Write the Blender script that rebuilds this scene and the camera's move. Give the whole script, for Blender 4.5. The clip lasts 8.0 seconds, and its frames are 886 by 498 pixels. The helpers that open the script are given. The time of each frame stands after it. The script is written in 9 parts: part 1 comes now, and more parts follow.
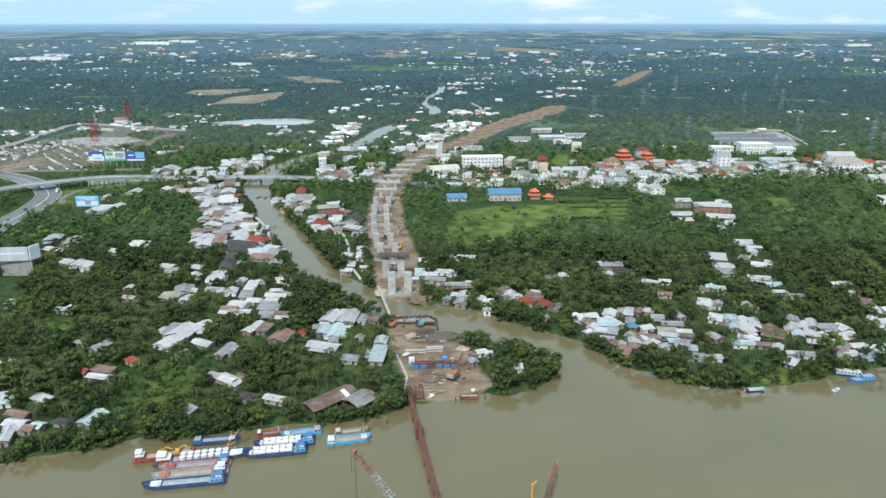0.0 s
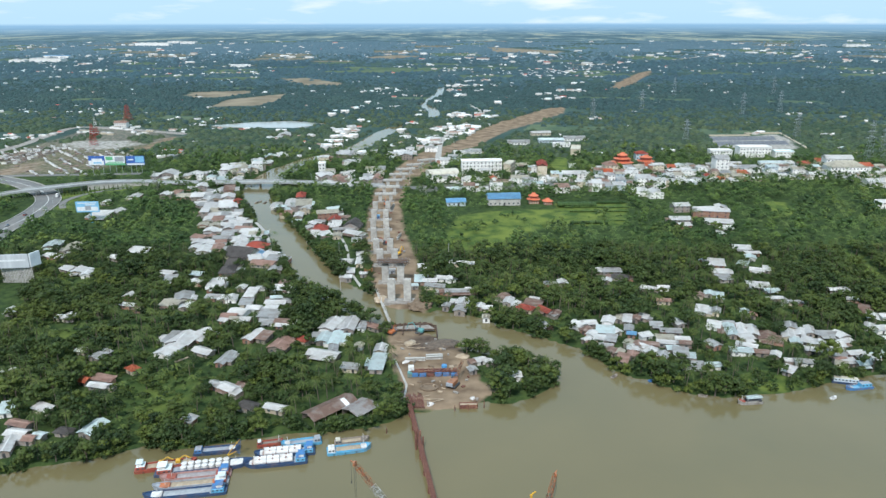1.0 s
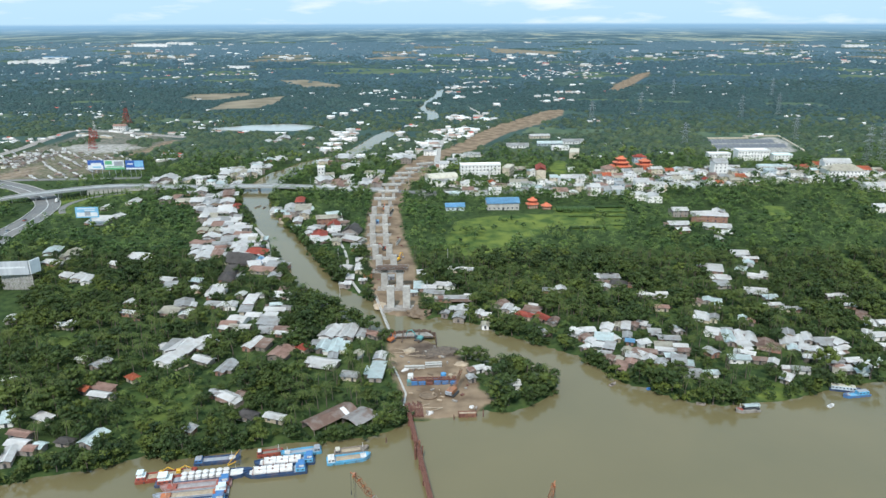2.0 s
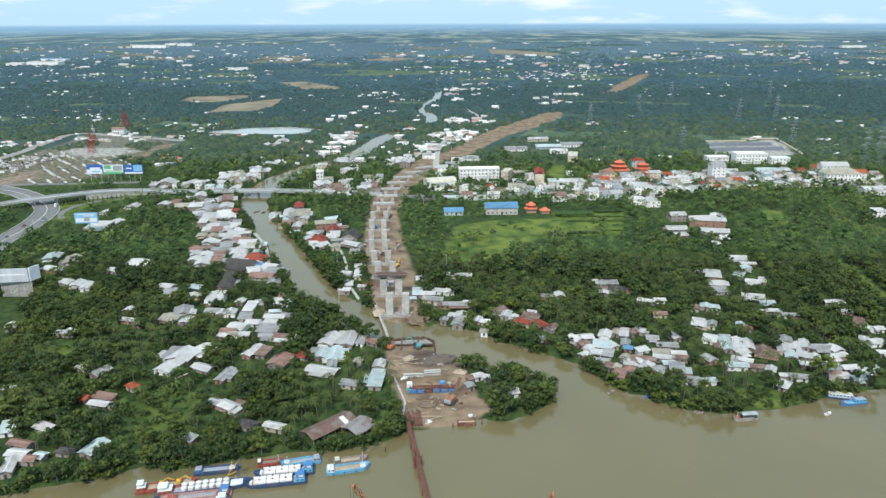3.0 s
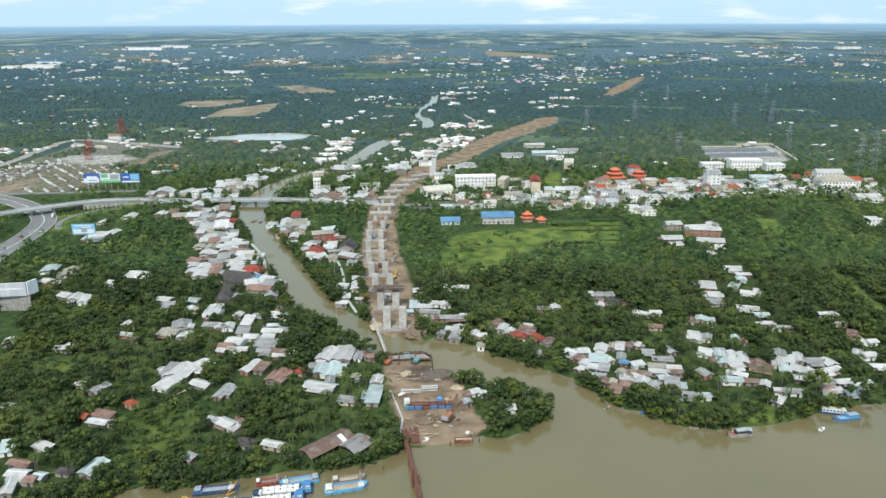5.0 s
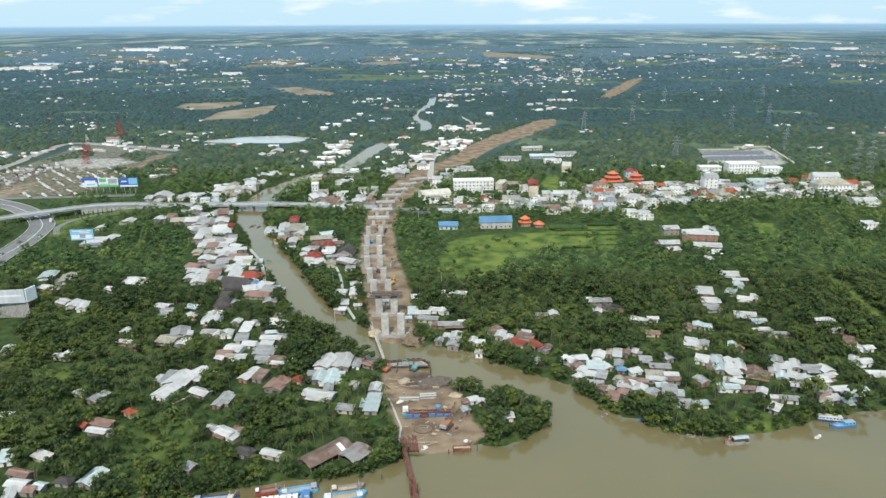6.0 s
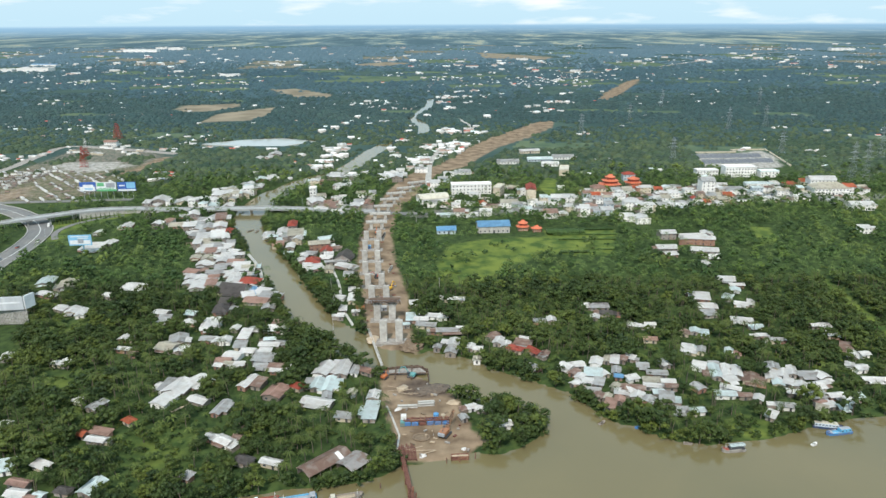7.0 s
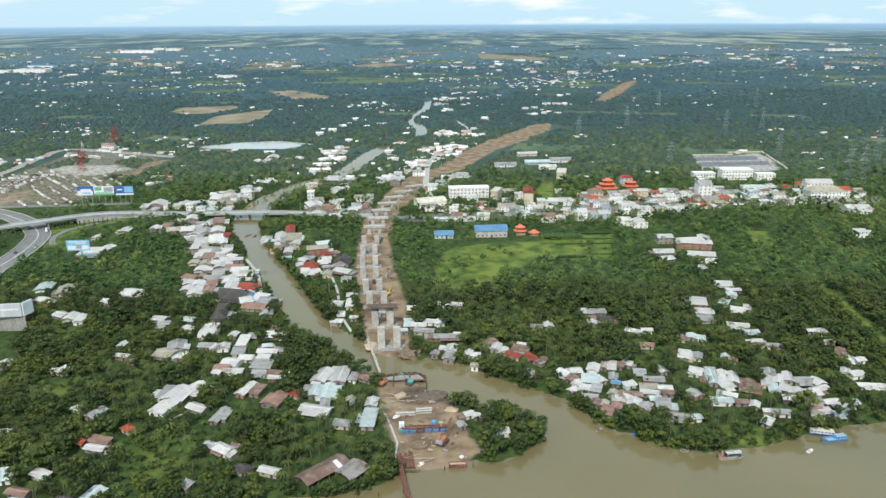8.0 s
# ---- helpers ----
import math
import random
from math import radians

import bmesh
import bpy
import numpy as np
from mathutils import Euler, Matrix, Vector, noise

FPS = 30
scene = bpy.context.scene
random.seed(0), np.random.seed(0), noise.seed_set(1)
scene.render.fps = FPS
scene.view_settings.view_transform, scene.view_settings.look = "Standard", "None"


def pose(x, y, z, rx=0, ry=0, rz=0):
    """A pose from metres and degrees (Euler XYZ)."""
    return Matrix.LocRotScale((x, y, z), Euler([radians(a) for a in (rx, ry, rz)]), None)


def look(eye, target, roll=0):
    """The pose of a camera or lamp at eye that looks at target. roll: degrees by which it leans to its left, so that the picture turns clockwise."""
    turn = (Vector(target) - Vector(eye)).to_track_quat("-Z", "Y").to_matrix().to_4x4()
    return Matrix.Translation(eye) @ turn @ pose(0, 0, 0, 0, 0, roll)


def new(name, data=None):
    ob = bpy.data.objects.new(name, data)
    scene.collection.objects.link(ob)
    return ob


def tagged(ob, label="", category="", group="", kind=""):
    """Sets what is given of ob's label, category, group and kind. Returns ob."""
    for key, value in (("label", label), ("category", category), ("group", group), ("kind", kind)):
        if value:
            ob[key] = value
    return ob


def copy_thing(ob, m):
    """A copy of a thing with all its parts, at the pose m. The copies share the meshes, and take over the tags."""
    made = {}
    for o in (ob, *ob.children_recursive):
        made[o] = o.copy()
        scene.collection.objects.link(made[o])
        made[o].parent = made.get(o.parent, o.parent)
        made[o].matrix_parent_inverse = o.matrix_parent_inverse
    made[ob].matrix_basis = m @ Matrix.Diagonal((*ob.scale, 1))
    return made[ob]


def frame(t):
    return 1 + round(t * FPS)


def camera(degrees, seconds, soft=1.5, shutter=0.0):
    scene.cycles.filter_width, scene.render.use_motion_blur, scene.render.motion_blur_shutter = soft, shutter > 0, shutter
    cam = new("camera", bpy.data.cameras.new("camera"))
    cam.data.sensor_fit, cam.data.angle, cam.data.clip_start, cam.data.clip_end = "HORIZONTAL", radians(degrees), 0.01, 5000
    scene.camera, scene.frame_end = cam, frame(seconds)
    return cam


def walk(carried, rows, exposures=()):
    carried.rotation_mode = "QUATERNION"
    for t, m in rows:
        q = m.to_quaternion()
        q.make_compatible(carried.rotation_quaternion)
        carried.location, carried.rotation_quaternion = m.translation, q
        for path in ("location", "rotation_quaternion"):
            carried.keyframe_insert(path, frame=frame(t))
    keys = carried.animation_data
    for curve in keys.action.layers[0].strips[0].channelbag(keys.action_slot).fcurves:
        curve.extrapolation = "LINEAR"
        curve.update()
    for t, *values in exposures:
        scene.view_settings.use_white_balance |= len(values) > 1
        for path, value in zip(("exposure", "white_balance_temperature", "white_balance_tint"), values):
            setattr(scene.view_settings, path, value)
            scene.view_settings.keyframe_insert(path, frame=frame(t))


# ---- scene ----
cam = camera(63.89, 8.0)
# The camera climbs straight up above the river, with a slow turn to the right.
PATH = [
    (0.0, pose(0.000, 0.000, 140.000, 72.0868, 0, -0.0000) @ pose(0, 0, 0, 0, 0, -0.0087)),
    (0.5, pose(0.073, -0.060, 141.918, 72.0886, 0, -0.0163) @ pose(0, 0, 0, 0, 0, -0.0434)),
    (1.0, pose(0.127, -0.091, 143.830, 72.0922, 0, -0.0413) @ pose(0, 0, 0, 0, 0, -0.0747)),
    (1.5, pose(0.164, -0.098, 145.738, 72.0973, 0, -0.0745) @ pose(0, 0, 0, 0, 0, -0.1029)),
    (2.0, pose(0.186, -0.086, 147.643, 72.1036, 0, -0.1154) @ pose(0, 0, 0, 0, 0, -0.1282)),
    (2.5, pose(0.197, -0.057, 149.544, 72.1108, 0, -0.1635) @ pose(0, 0, 0, 0, 0, -0.1509)),
    (3.0, pose(0.199, -0.017, 151.441, 72.1188, 0, -0.2183) @ pose(0, 0, 0, 0, 0, -0.1712)),
    (3.5, pose(0.195, 0.030, 153.337, 72.1272, 0, -0.2792) @ pose(0, 0, 0, 0, 0, -0.1895)),
    (4.0, pose(0.187, 0.080, 155.230, 72.1356, 0, -0.3458) @ pose(0, 0, 0, 0, 0, -0.2060)),
    (4.5, pose(0.178, 0.129, 157.122, 72.1440, 0, -0.4175) @ pose(0, 0, 0, 0, 0, -0.2210)),
    (5.0, pose(0.171, 0.171, 159.013, 72.1519, 0, -0.4939) @ pose(0, 0, 0, 0, 0, -0.2347)),
    (5.5, pose(0.168, 0.204, 160.904, 72.1591, 0, -0.5744) @ pose(0, 0, 0, 0, 0, -0.2474)),
    (6.0, pose(0.172, 0.222, 162.795, 72.1653, 0, -0.6585) @ pose(0, 0, 0, 0, 0, -0.2593)),
    (6.5, pose(0.186, 0.221, 164.686, 72.1703, 0, -0.7457) @ pose(0, 0, 0, 0, 0, -0.2707)),
    (7.0, pose(0.212, 0.197, 166.579, 72.1737, 0, -0.8355) @ pose(0, 0, 0, 0, 0, -0.2820)),
    (7.5, pose(0.254, 0.145, 168.473, 72.1753, 0, -0.9274) @ pose(0, 0, 0, 0, 0, -0.2932)),
    (8.0, pose(0.313, 0.062, 170.369, 72.1748, 0, -1.0209) @ pose(0, 0, 0, 0, 0, -0.3048)),
]
walk(cam, PATH, exposures=[(0.0, 0.0, 6150, 10), (8.0, 0.06, 6660, 10)])

# ---- world and sun ----
SUN_ELEVATION, SUN_AZIMUTH = 50.0, 192.0     # degrees; the azimuth runs clockwise from +y


def build_world():
    world = bpy.data.worlds.new("sky")
    scene.world = world
    world.use_nodes = True
    nt = world.node_tree
    nt.nodes.clear()
    N, Lk = nt.nodes.new, nt.links.new
    out, bg = N("ShaderNodeOutputWorld"), N("ShaderNodeBackground")
    sky = N("ShaderNodeTexSky")
    sky.sky_type, sky.sun_disc = "NISHITA", False
    sky.sun_elevation, sky.sun_rotation = radians(SUN_ELEVATION), radians(SUN_AZIMUTH)
    sky.air_density, sky.dust_density, sky.ozone_density = 1.0, 1.5, 2.0
    co, sep = N("ShaderNodeTexCoord"), N("ShaderNodeSeparateXYZ")
    Lk(co.outputs["Generated"], sep.inputs[0])
    # low cumulus and haze above the horizon
    stretch = N("ShaderNodeMapping")
    stretch.inputs["Scale"].default_value = (4, 4, 22)
    Lk(co.outputs["Generated"], stretch.inputs["Vector"])
    puffs = N("ShaderNodeTexNoise")
    puffs.inputs["Scale"].default_value, puffs.inputs["Detail"].default_value = 2.2, 6
    Lk(stretch.outputs[0], puffs.inputs["Vector"])
    puff_ramp = N("ShaderNodeMapRange")
    puff_ramp.inputs["From Min"].default_value, puff_ramp.inputs["From Max"].default_value = 0.52, 0.7
    Lk(puffs.outputs["Fac"], puff_ramp.inputs["Value"])
    cloud = N("ShaderNodeMix")
    cloud.data_type = "RGBA"
    cloud.inputs[7].default_value = (9.4, 10.2, 10.6, 1)
    Lk(puff_ramp.outputs[0], cloud.inputs[0])
    tone = N("ShaderNodeMix")
    tone.data_type = "RGBA"
    tone.inputs[0].default_value = 0.9
    tone.inputs[7].default_value = (6.0, 8.7, 10.4, 1)
    Lk(sky.outputs[0], tone.inputs[6])
    Lk(tone.outputs[2], cloud.inputs[6])
    # a painted backdrop of the hazy plain beyond the edge of the ground, out to the horizon
    far = N("ShaderNodeVectorMath")
    far.operation = "DIVIDE"
    Lk(co.outputs["Generated"], far.inputs[0])
    spread = N("ShaderNodeCombineXYZ")
    depth = N("ShaderNodeMath")
    depth.operation = "MAXIMUM"
    neg = N("ShaderNodeMath")
    neg.operation = "MULTIPLY"
    neg.inputs[1].default_value = -1
    Lk(sep.outputs["Z"], neg.inputs[0])
    Lk(neg.outputs[0], depth.inputs[0])
    depth.inputs[1].default_value = 0.004
    for k in range(3):
        Lk(depth.outputs[0], spread.inputs[k])
    Lk(spread.outputs[0], far.inputs[1])
    plots = N("ShaderNodeTexNoise")
    long_plots = N("ShaderNodeMapping")
    long_plots.inputs["Scale"].default_value = (1.1, 0.3, 1)
    Lk(far.outputs[0], long_plots.inputs["Vector"])
    plots.inputs["Scale"].default_value, plots.inputs["Detail"].default_value = 0.5, 9
    Lk(long_plots.outputs[0], plots.inputs["Vector"])
    plots.inputs["Roughness"].default_value = 0.72
    # land colours already dulled and blued by the haze of distance
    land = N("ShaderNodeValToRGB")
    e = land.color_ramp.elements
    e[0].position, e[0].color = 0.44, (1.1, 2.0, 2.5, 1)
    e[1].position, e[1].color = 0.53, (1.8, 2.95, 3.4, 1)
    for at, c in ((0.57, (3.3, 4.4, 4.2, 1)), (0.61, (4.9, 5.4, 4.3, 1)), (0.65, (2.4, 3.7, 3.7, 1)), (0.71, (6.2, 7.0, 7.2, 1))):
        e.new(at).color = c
    Lk(plots.outputs["Fac"], land.inputs[0])
    edge = N("ShaderNodeMapRange")
    edge.inputs["From Min"].default_value, edge.inputs["From Max"].default_value = -0.007, -0.004
    Lk(sep.outputs["Z"], edge.inputs["Value"])
    # haze painted in: farther off the land blends to the blue of the air
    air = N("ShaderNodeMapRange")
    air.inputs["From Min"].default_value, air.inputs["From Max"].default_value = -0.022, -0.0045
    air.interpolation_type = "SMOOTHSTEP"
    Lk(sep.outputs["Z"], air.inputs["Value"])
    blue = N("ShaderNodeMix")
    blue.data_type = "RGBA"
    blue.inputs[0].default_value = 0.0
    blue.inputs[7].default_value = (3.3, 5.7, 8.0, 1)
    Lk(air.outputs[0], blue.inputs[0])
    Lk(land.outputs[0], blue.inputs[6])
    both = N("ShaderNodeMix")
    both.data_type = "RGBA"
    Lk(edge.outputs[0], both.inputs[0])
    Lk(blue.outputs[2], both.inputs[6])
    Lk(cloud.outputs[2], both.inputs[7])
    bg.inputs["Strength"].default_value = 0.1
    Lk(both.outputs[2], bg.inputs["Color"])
    Lk(bg.outputs[0], out.inputs[0])


build_world()
sun = new("sun", bpy.data.lights.new("sun", "SUN"))
sun.data.energy, sun.data.angle, sun.data.color = 3.9, radians(0.6), (1.0, 0.96, 0.90)
_e, _a = radians(SUN_ELEVATION), radians(SUN_AZIMUTH)
sun.matrix_world = look(Vector((math.sin(_a) * math.cos(_e), math.cos(_a) * math.cos(_e), math.sin(_e))) * 900, (0, 0, 0))

# ---- materials ----


def material(name, base, second=None, rough=0.8, metal=0.0, scale=1.0, detail=5, bump=0.0, bump_scale=None, coords="Object", vary=0.0,
             low=0.35, high=0.68, stain=None, stain_scale=0.1, stain_amount=0.0, streak=None):
    """A surface with grain of two colours, broad stains, and a tint that differs from thing to thing."""
    m = bpy.data.materials.new(name)
    m.use_nodes = True
    nt = m.node_tree
    N, Lk = nt.nodes.new, nt.links.new
    p = nt.nodes["Principled BSDF"]
    p.inputs["Roughness"].default_value, p.inputs["Metallic"].default_value = rough, metal
    co = N("ShaderNodeTexCoord")
    vec = co.outputs[coords]
    if streak:
        mp = N("ShaderNodeMapping")
        mp.inputs["Scale"].default_value = streak
        Lk(vec, mp.inputs["Vector"])
        vec = mp.outputs[0]
    grain = N("ShaderNodeTexNoise")
    grain.inputs["Scale"].default_value, grain.inputs["Detail"].default_value = scale, detail
    Lk(vec, grain.inputs["Vector"])
    ramp = N("ShaderNodeValToRGB")
    second = second or tuple(c * 0.7 for c in base)
    ramp.color_ramp.elements[0].position, ramp.color_ramp.elements[0].color = low, (*second, 1)
    ramp.color_ramp.elements[1].position, ramp.color_ramp.elements[1].color = high, (*base, 1)
    Lk(grain.outputs["Fac"], ramp.inputs[0])
    col = ramp.outputs[0]
    if stain:
        broad = N("ShaderNodeTexNoise")
        broad.inputs["Scale"].default_value, broad.inputs["Detail"].default_value = stain_scale, 4
        Lk(co.outputs[coords], broad.inputs["Vector"])
        fac = N("ShaderNodeMapRange")
        fac.inputs["From Min"].default_value, fac.inputs["From Max"].default_value = 0.48, 0.66
        fac.inputs["To Max"].default_value = stain_amount
        Lk(broad.outputs["Fac"], fac.inputs["Value"])
        mx = N("ShaderNodeMix")
        mx.data_type = "RGBA"
        mx.inputs[7].default_value = (*stain, 1)
        Lk(fac.outputs[0], mx.inputs[0])
        Lk(col, mx.inputs[6])
        col = mx.outputs[2]
    if vary:
        info = N("ShaderNodeObjectInfo")
        mr = N("ShaderNodeMapRange")
        mr.inputs["To Min"].default_value, mr.inputs["To Max"].default_value = 1 - vary, 1 + vary * 0.4
        Lk(info.outputs["Random"], mr.inputs["Value"])
        hsv = N("ShaderNodeHueSaturation")
        Lk(mr.outputs[0], hsv.inputs["Value"])
        Lk(col, hsv.inputs["Color"])
        col = hsv.outputs[0]
    Lk(col, p.inputs["Base Color"])
    if bump:
        b = N("ShaderNodeTexNoise")
        b.inputs["Scale"].default_value, b.inputs["Detail"].default_value = bump_scale or scale * 4, 4
        Lk(co.outputs[coords], b.inputs["Vector"])
        bp = N("ShaderNodeBump")
        bp.inputs["Strength"].default_value, bp.inputs["Distance"].default_value = 0.6, bump
        Lk(b.outputs["Fac"], bp.inputs["Height"])
        Lk(bp.outputs[0], p.inputs["Normal"])
    return m


def roof_material(name, base, rust, amount, rough=0.45, metal=0.0):
    """Corrugated sheet metal with rust and dirt that runs down the slope."""
    m = material(name, base, tuple(c * 0.88 for c in base), rough, metal, 0.9, 5, vary=0.14, stain=rust, stain_scale=0.35, stain_amount=amount)
    nt = m.node_tree
    N, Lk = nt.nodes.new, nt.links.new
    co, wave, bp = N("ShaderNodeTexCoord"), N("ShaderNodeTexWave"), N("ShaderNodeBump")
    wave.inputs["Scale"].default_value = 1.6
    Lk(co.outputs["Object"], wave.inputs["Vector"])
    bp.inputs["Strength"].default_value, bp.inputs["Distance"].default_value = 0.5, 0.05
    Lk(wave.outputs["Fac"], bp.inputs["Height"])
    Lk(bp.outputs[0], nt.nodes["Principled BSDF"].inputs["Normal"])
    return m


ROOFS = {
    "w": roof_material("white_sheet_roof", (0.86, 0.845, 0.83), (0.52, 0.46, 0.41), 0.36),
    "g": roof_material("grey_sheet_roof", (0.56, 0.56, 0.56), (0.32, 0.27, 0.23), 0.6),
    "d": roof_material("dark_tile_roof", (0.15, 0.135, 0.13), (0.08, 0.07, 0.065), 0.6, 0.8),
    "t": roof_material("pale_cyan_sheet_roof", (0.74, 0.83, 0.83), (0.46, 0.46, 0.43), 0.4),
    "r": roof_material("red_roof", (0.52, 0.11, 0.075), (0.26, 0.08, 0.06), 0.5, 0.7),
    "o": roof_material("orange_tile_roof", (0.62, 0.165, 0.08), (0.36, 0.12, 0.06), 0.5, 0.7),
    "b": roof_material("rusted_sheet_roof", (0.33, 0.21, 0.165), (0.44, 0.37, 0.33), 0.75, 0.8),
    "p": roof_material("faded_pink_roof", (0.50, 0.32, 0.26), (0.28, 0.16, 0.12), 0.6, 0.7),
    "c": roof_material("cream_roof", (0.62, 0.58, 0.48), (0.33, 0.28, 0.22), 0.6, 0.7),
    "u": roof_material("blue_sheet_roof", (0.22, 0.46, 0.70), (0.14, 0.28, 0.45), 0.4),
}
ROOF_WORDS = {"w": "white", "g": "grey", "d": "dark tiled", "t": "pale cyan", "r": "red", "o": "orange tiled", "b": "rusted", "p": "faded pink",
              "c": "cream", "u": "blue"}
wall_white = material("limewashed_wall", (0.84, 0.83, 0.81), (0.72, 0.70, 0.67), 0.9, scale=0.8, vary=0.16, stain=(0.38, 0.35, 0.31), stain_scale=0.5, stain_amount=0.35)
wall_cream = material("cream_plaster", (0.62, 0.55, 0.42), (0.45, 0.38, 0.29), 0.9, scale=0.8, vary=0.25, stain=(0.3, 0.25, 0.2), stain_scale=0.5, stain_amount=0.5)
wall_board = material("weathered_board_wall", (0.30, 0.26, 0.22), (0.18, 0.15, 0.13), 0.9, scale=1.5, vary=0.3, streak=(3, 3, 0.6))
wall_tin = material("rusty_tin_wall", (0.36, 0.34, 0.32), (0.24, 0.21, 0.19), 0.75, scale=1.2, vary=0.3, stain=(0.26, 0.15, 0.10), stain_scale=0.5, stain_amount=0.6, streak=(4, 4, 0.7))
wall_brick = material("bare_brick_wall", (0.34, 0.17, 0.12), (0.25, 0.13, 0.09), 0.9, scale=1.4, vary=0.25, stain=(0.4, 0.36, 0.32), stain_scale=0.6, stain_amount=0.4)
wall_blue = material("pale_blue_plaster", (0.52, 0.58, 0.62), (0.38, 0.43, 0.47), 0.9, scale=0.8, vary=0.2)
dark_opening = material("dark_shutter", (0.06, 0.065, 0.07), (0.03, 0.03, 0.035), 0.5, scale=2)
glass_dark = material("window_glass", (0.07, 0.09, 0.11), (0.04, 0.05, 0.06), 0.12, scale=1)
concrete = material("raw_concrete", (0.48, 0.465, 0.43), (0.36, 0.345, 0.32), 0.85, scale=0.7, stain=(0.26, 0.24, 0.22), stain_scale=0.25, stain_amount=0.5, vary=0.12)
concrete_old = material("dirty_concrete", (0.34, 0.32, 0.29), (0.22, 0.2, 0.18), 0.9, scale=0.8, stain=(0.16, 0.13, 0.11), stain_scale=0.3, stain_amount=0.6)
asphalt = material("asphalt", (0.17, 0.17, 0.165), (0.12, 0.12, 0.12), 0.85, scale=0.4, stain=(0.22, 0.2, 0.18), stain_scale=0.05, stain_amount=0.6)
road_paint = material("road_paint", (0.7, 0.7, 0.68), (0.5, 0.5, 0.48), 0.7, scale=1.5)
earth_track = material("earth_track", (0.46, 0.37, 0.27), (0.34, 0.26, 0.18), 0.95, scale=0.25)
muddy_earth = material("muddy_earth", (0.20, 0.145, 0.098), (0.13, 0.095, 0.066), 0.95, scale=0.8)
rust_steel = material("rusted_steel", (0.19, 0.078, 0.056), (0.12, 0.05, 0.04), 0.75, 0.2, scale=0.9, stain=(0.32, 0.17, 0.1), stain_scale=0.4, stain_amount=0.6)
muddy_steel = material("muddy_sheet_steel", (0.15, 0.095, 0.066), (0.08, 0.055, 0.042), 0.85, 0.1, scale=0.8)
bark = material("bark", (0.16, 0.13, 0.10), (0.09, 0.07, 0.055), 0.95, scale=2.0)


def paint(name, base, rough=0.5, wear=(0.2, 0.12, 0.08), amount=0.35):
    return material(name, base, tuple(c * 0.8 for c in base), rough, scale=0.8, stain=wear, stain_scale=0.45, stain_amount=amount)


paint_red = paint("red_oxide_paint", (0.34, 0.075, 0.05))
mast_red = paint("mast_red_paint", (0.46, 0.06, 0.045), amount=0.1)
deck_concrete = material("bridge_concrete", (0.36, 0.37, 0.37), (0.28, 0.29, 0.29), 0.85, scale=0.3, stain=(0.22, 0.21, 0.2), stain_scale=0.06, stain_amount=0.5)
paint_blue = paint("blue_paint", (0.06, 0.19, 0.42), amount=0.5)
paint_navy = paint("navy_paint", (0.035, 0.075, 0.16))
paint_sky = paint("sky_blue_paint", (0.12, 0.40, 0.62))
paint_white = paint("white_paint", (0.70, 0.69, 0.67), amount=0.4)
paint_grey = paint("grey_paint", (0.33, 0.36, 0.40))
paint_orange = paint("orange_paint", (0.50, 0.16, 0.06), amount=0.6)
paint_yellow = paint("yellow_paint", (0.68, 0.38, 0.03))
paint_green = paint("green_paint", (0.06, 0.30, 0.17))
paint_teal = paint("teal_paint", (0.10, 0.29, 0.29), amount=0.6)
sheet_white = material("billboard_white", (0.72, 0.74, 0.76), (0.6, 0.62, 0.64), 0.6, scale=0.5)
sheet_blue = material("billboard_blue", (0.04, 0.12, 0.42), (0.03, 0.09, 0.3), 0.6, scale=0.5)
sheet_sky = material("billboard_sky", (0.22, 0.47, 0.68), (0.17, 0.39, 0.58), 0.6, scale=0.3)
sheet_green = material("billboard_green", (0.13, 0.42, 0.20), (0.1, 0.33, 0.16), 0.6, scale=0.4)
cargo_sand = material("sand_load", (0.42, 0.34, 0.25), (0.3, 0.24, 0.17), 0.95, scale=1.2, bump=0.2)
tarp_white = material("white_tarpaulin", (0.66, 0.65, 0.64), (0.52, 0.50, 0.48), 0.7, scale=1.2, stain=(0.36, 0.27, 0.21), stain_scale=0.5, stain_amount=0.4)


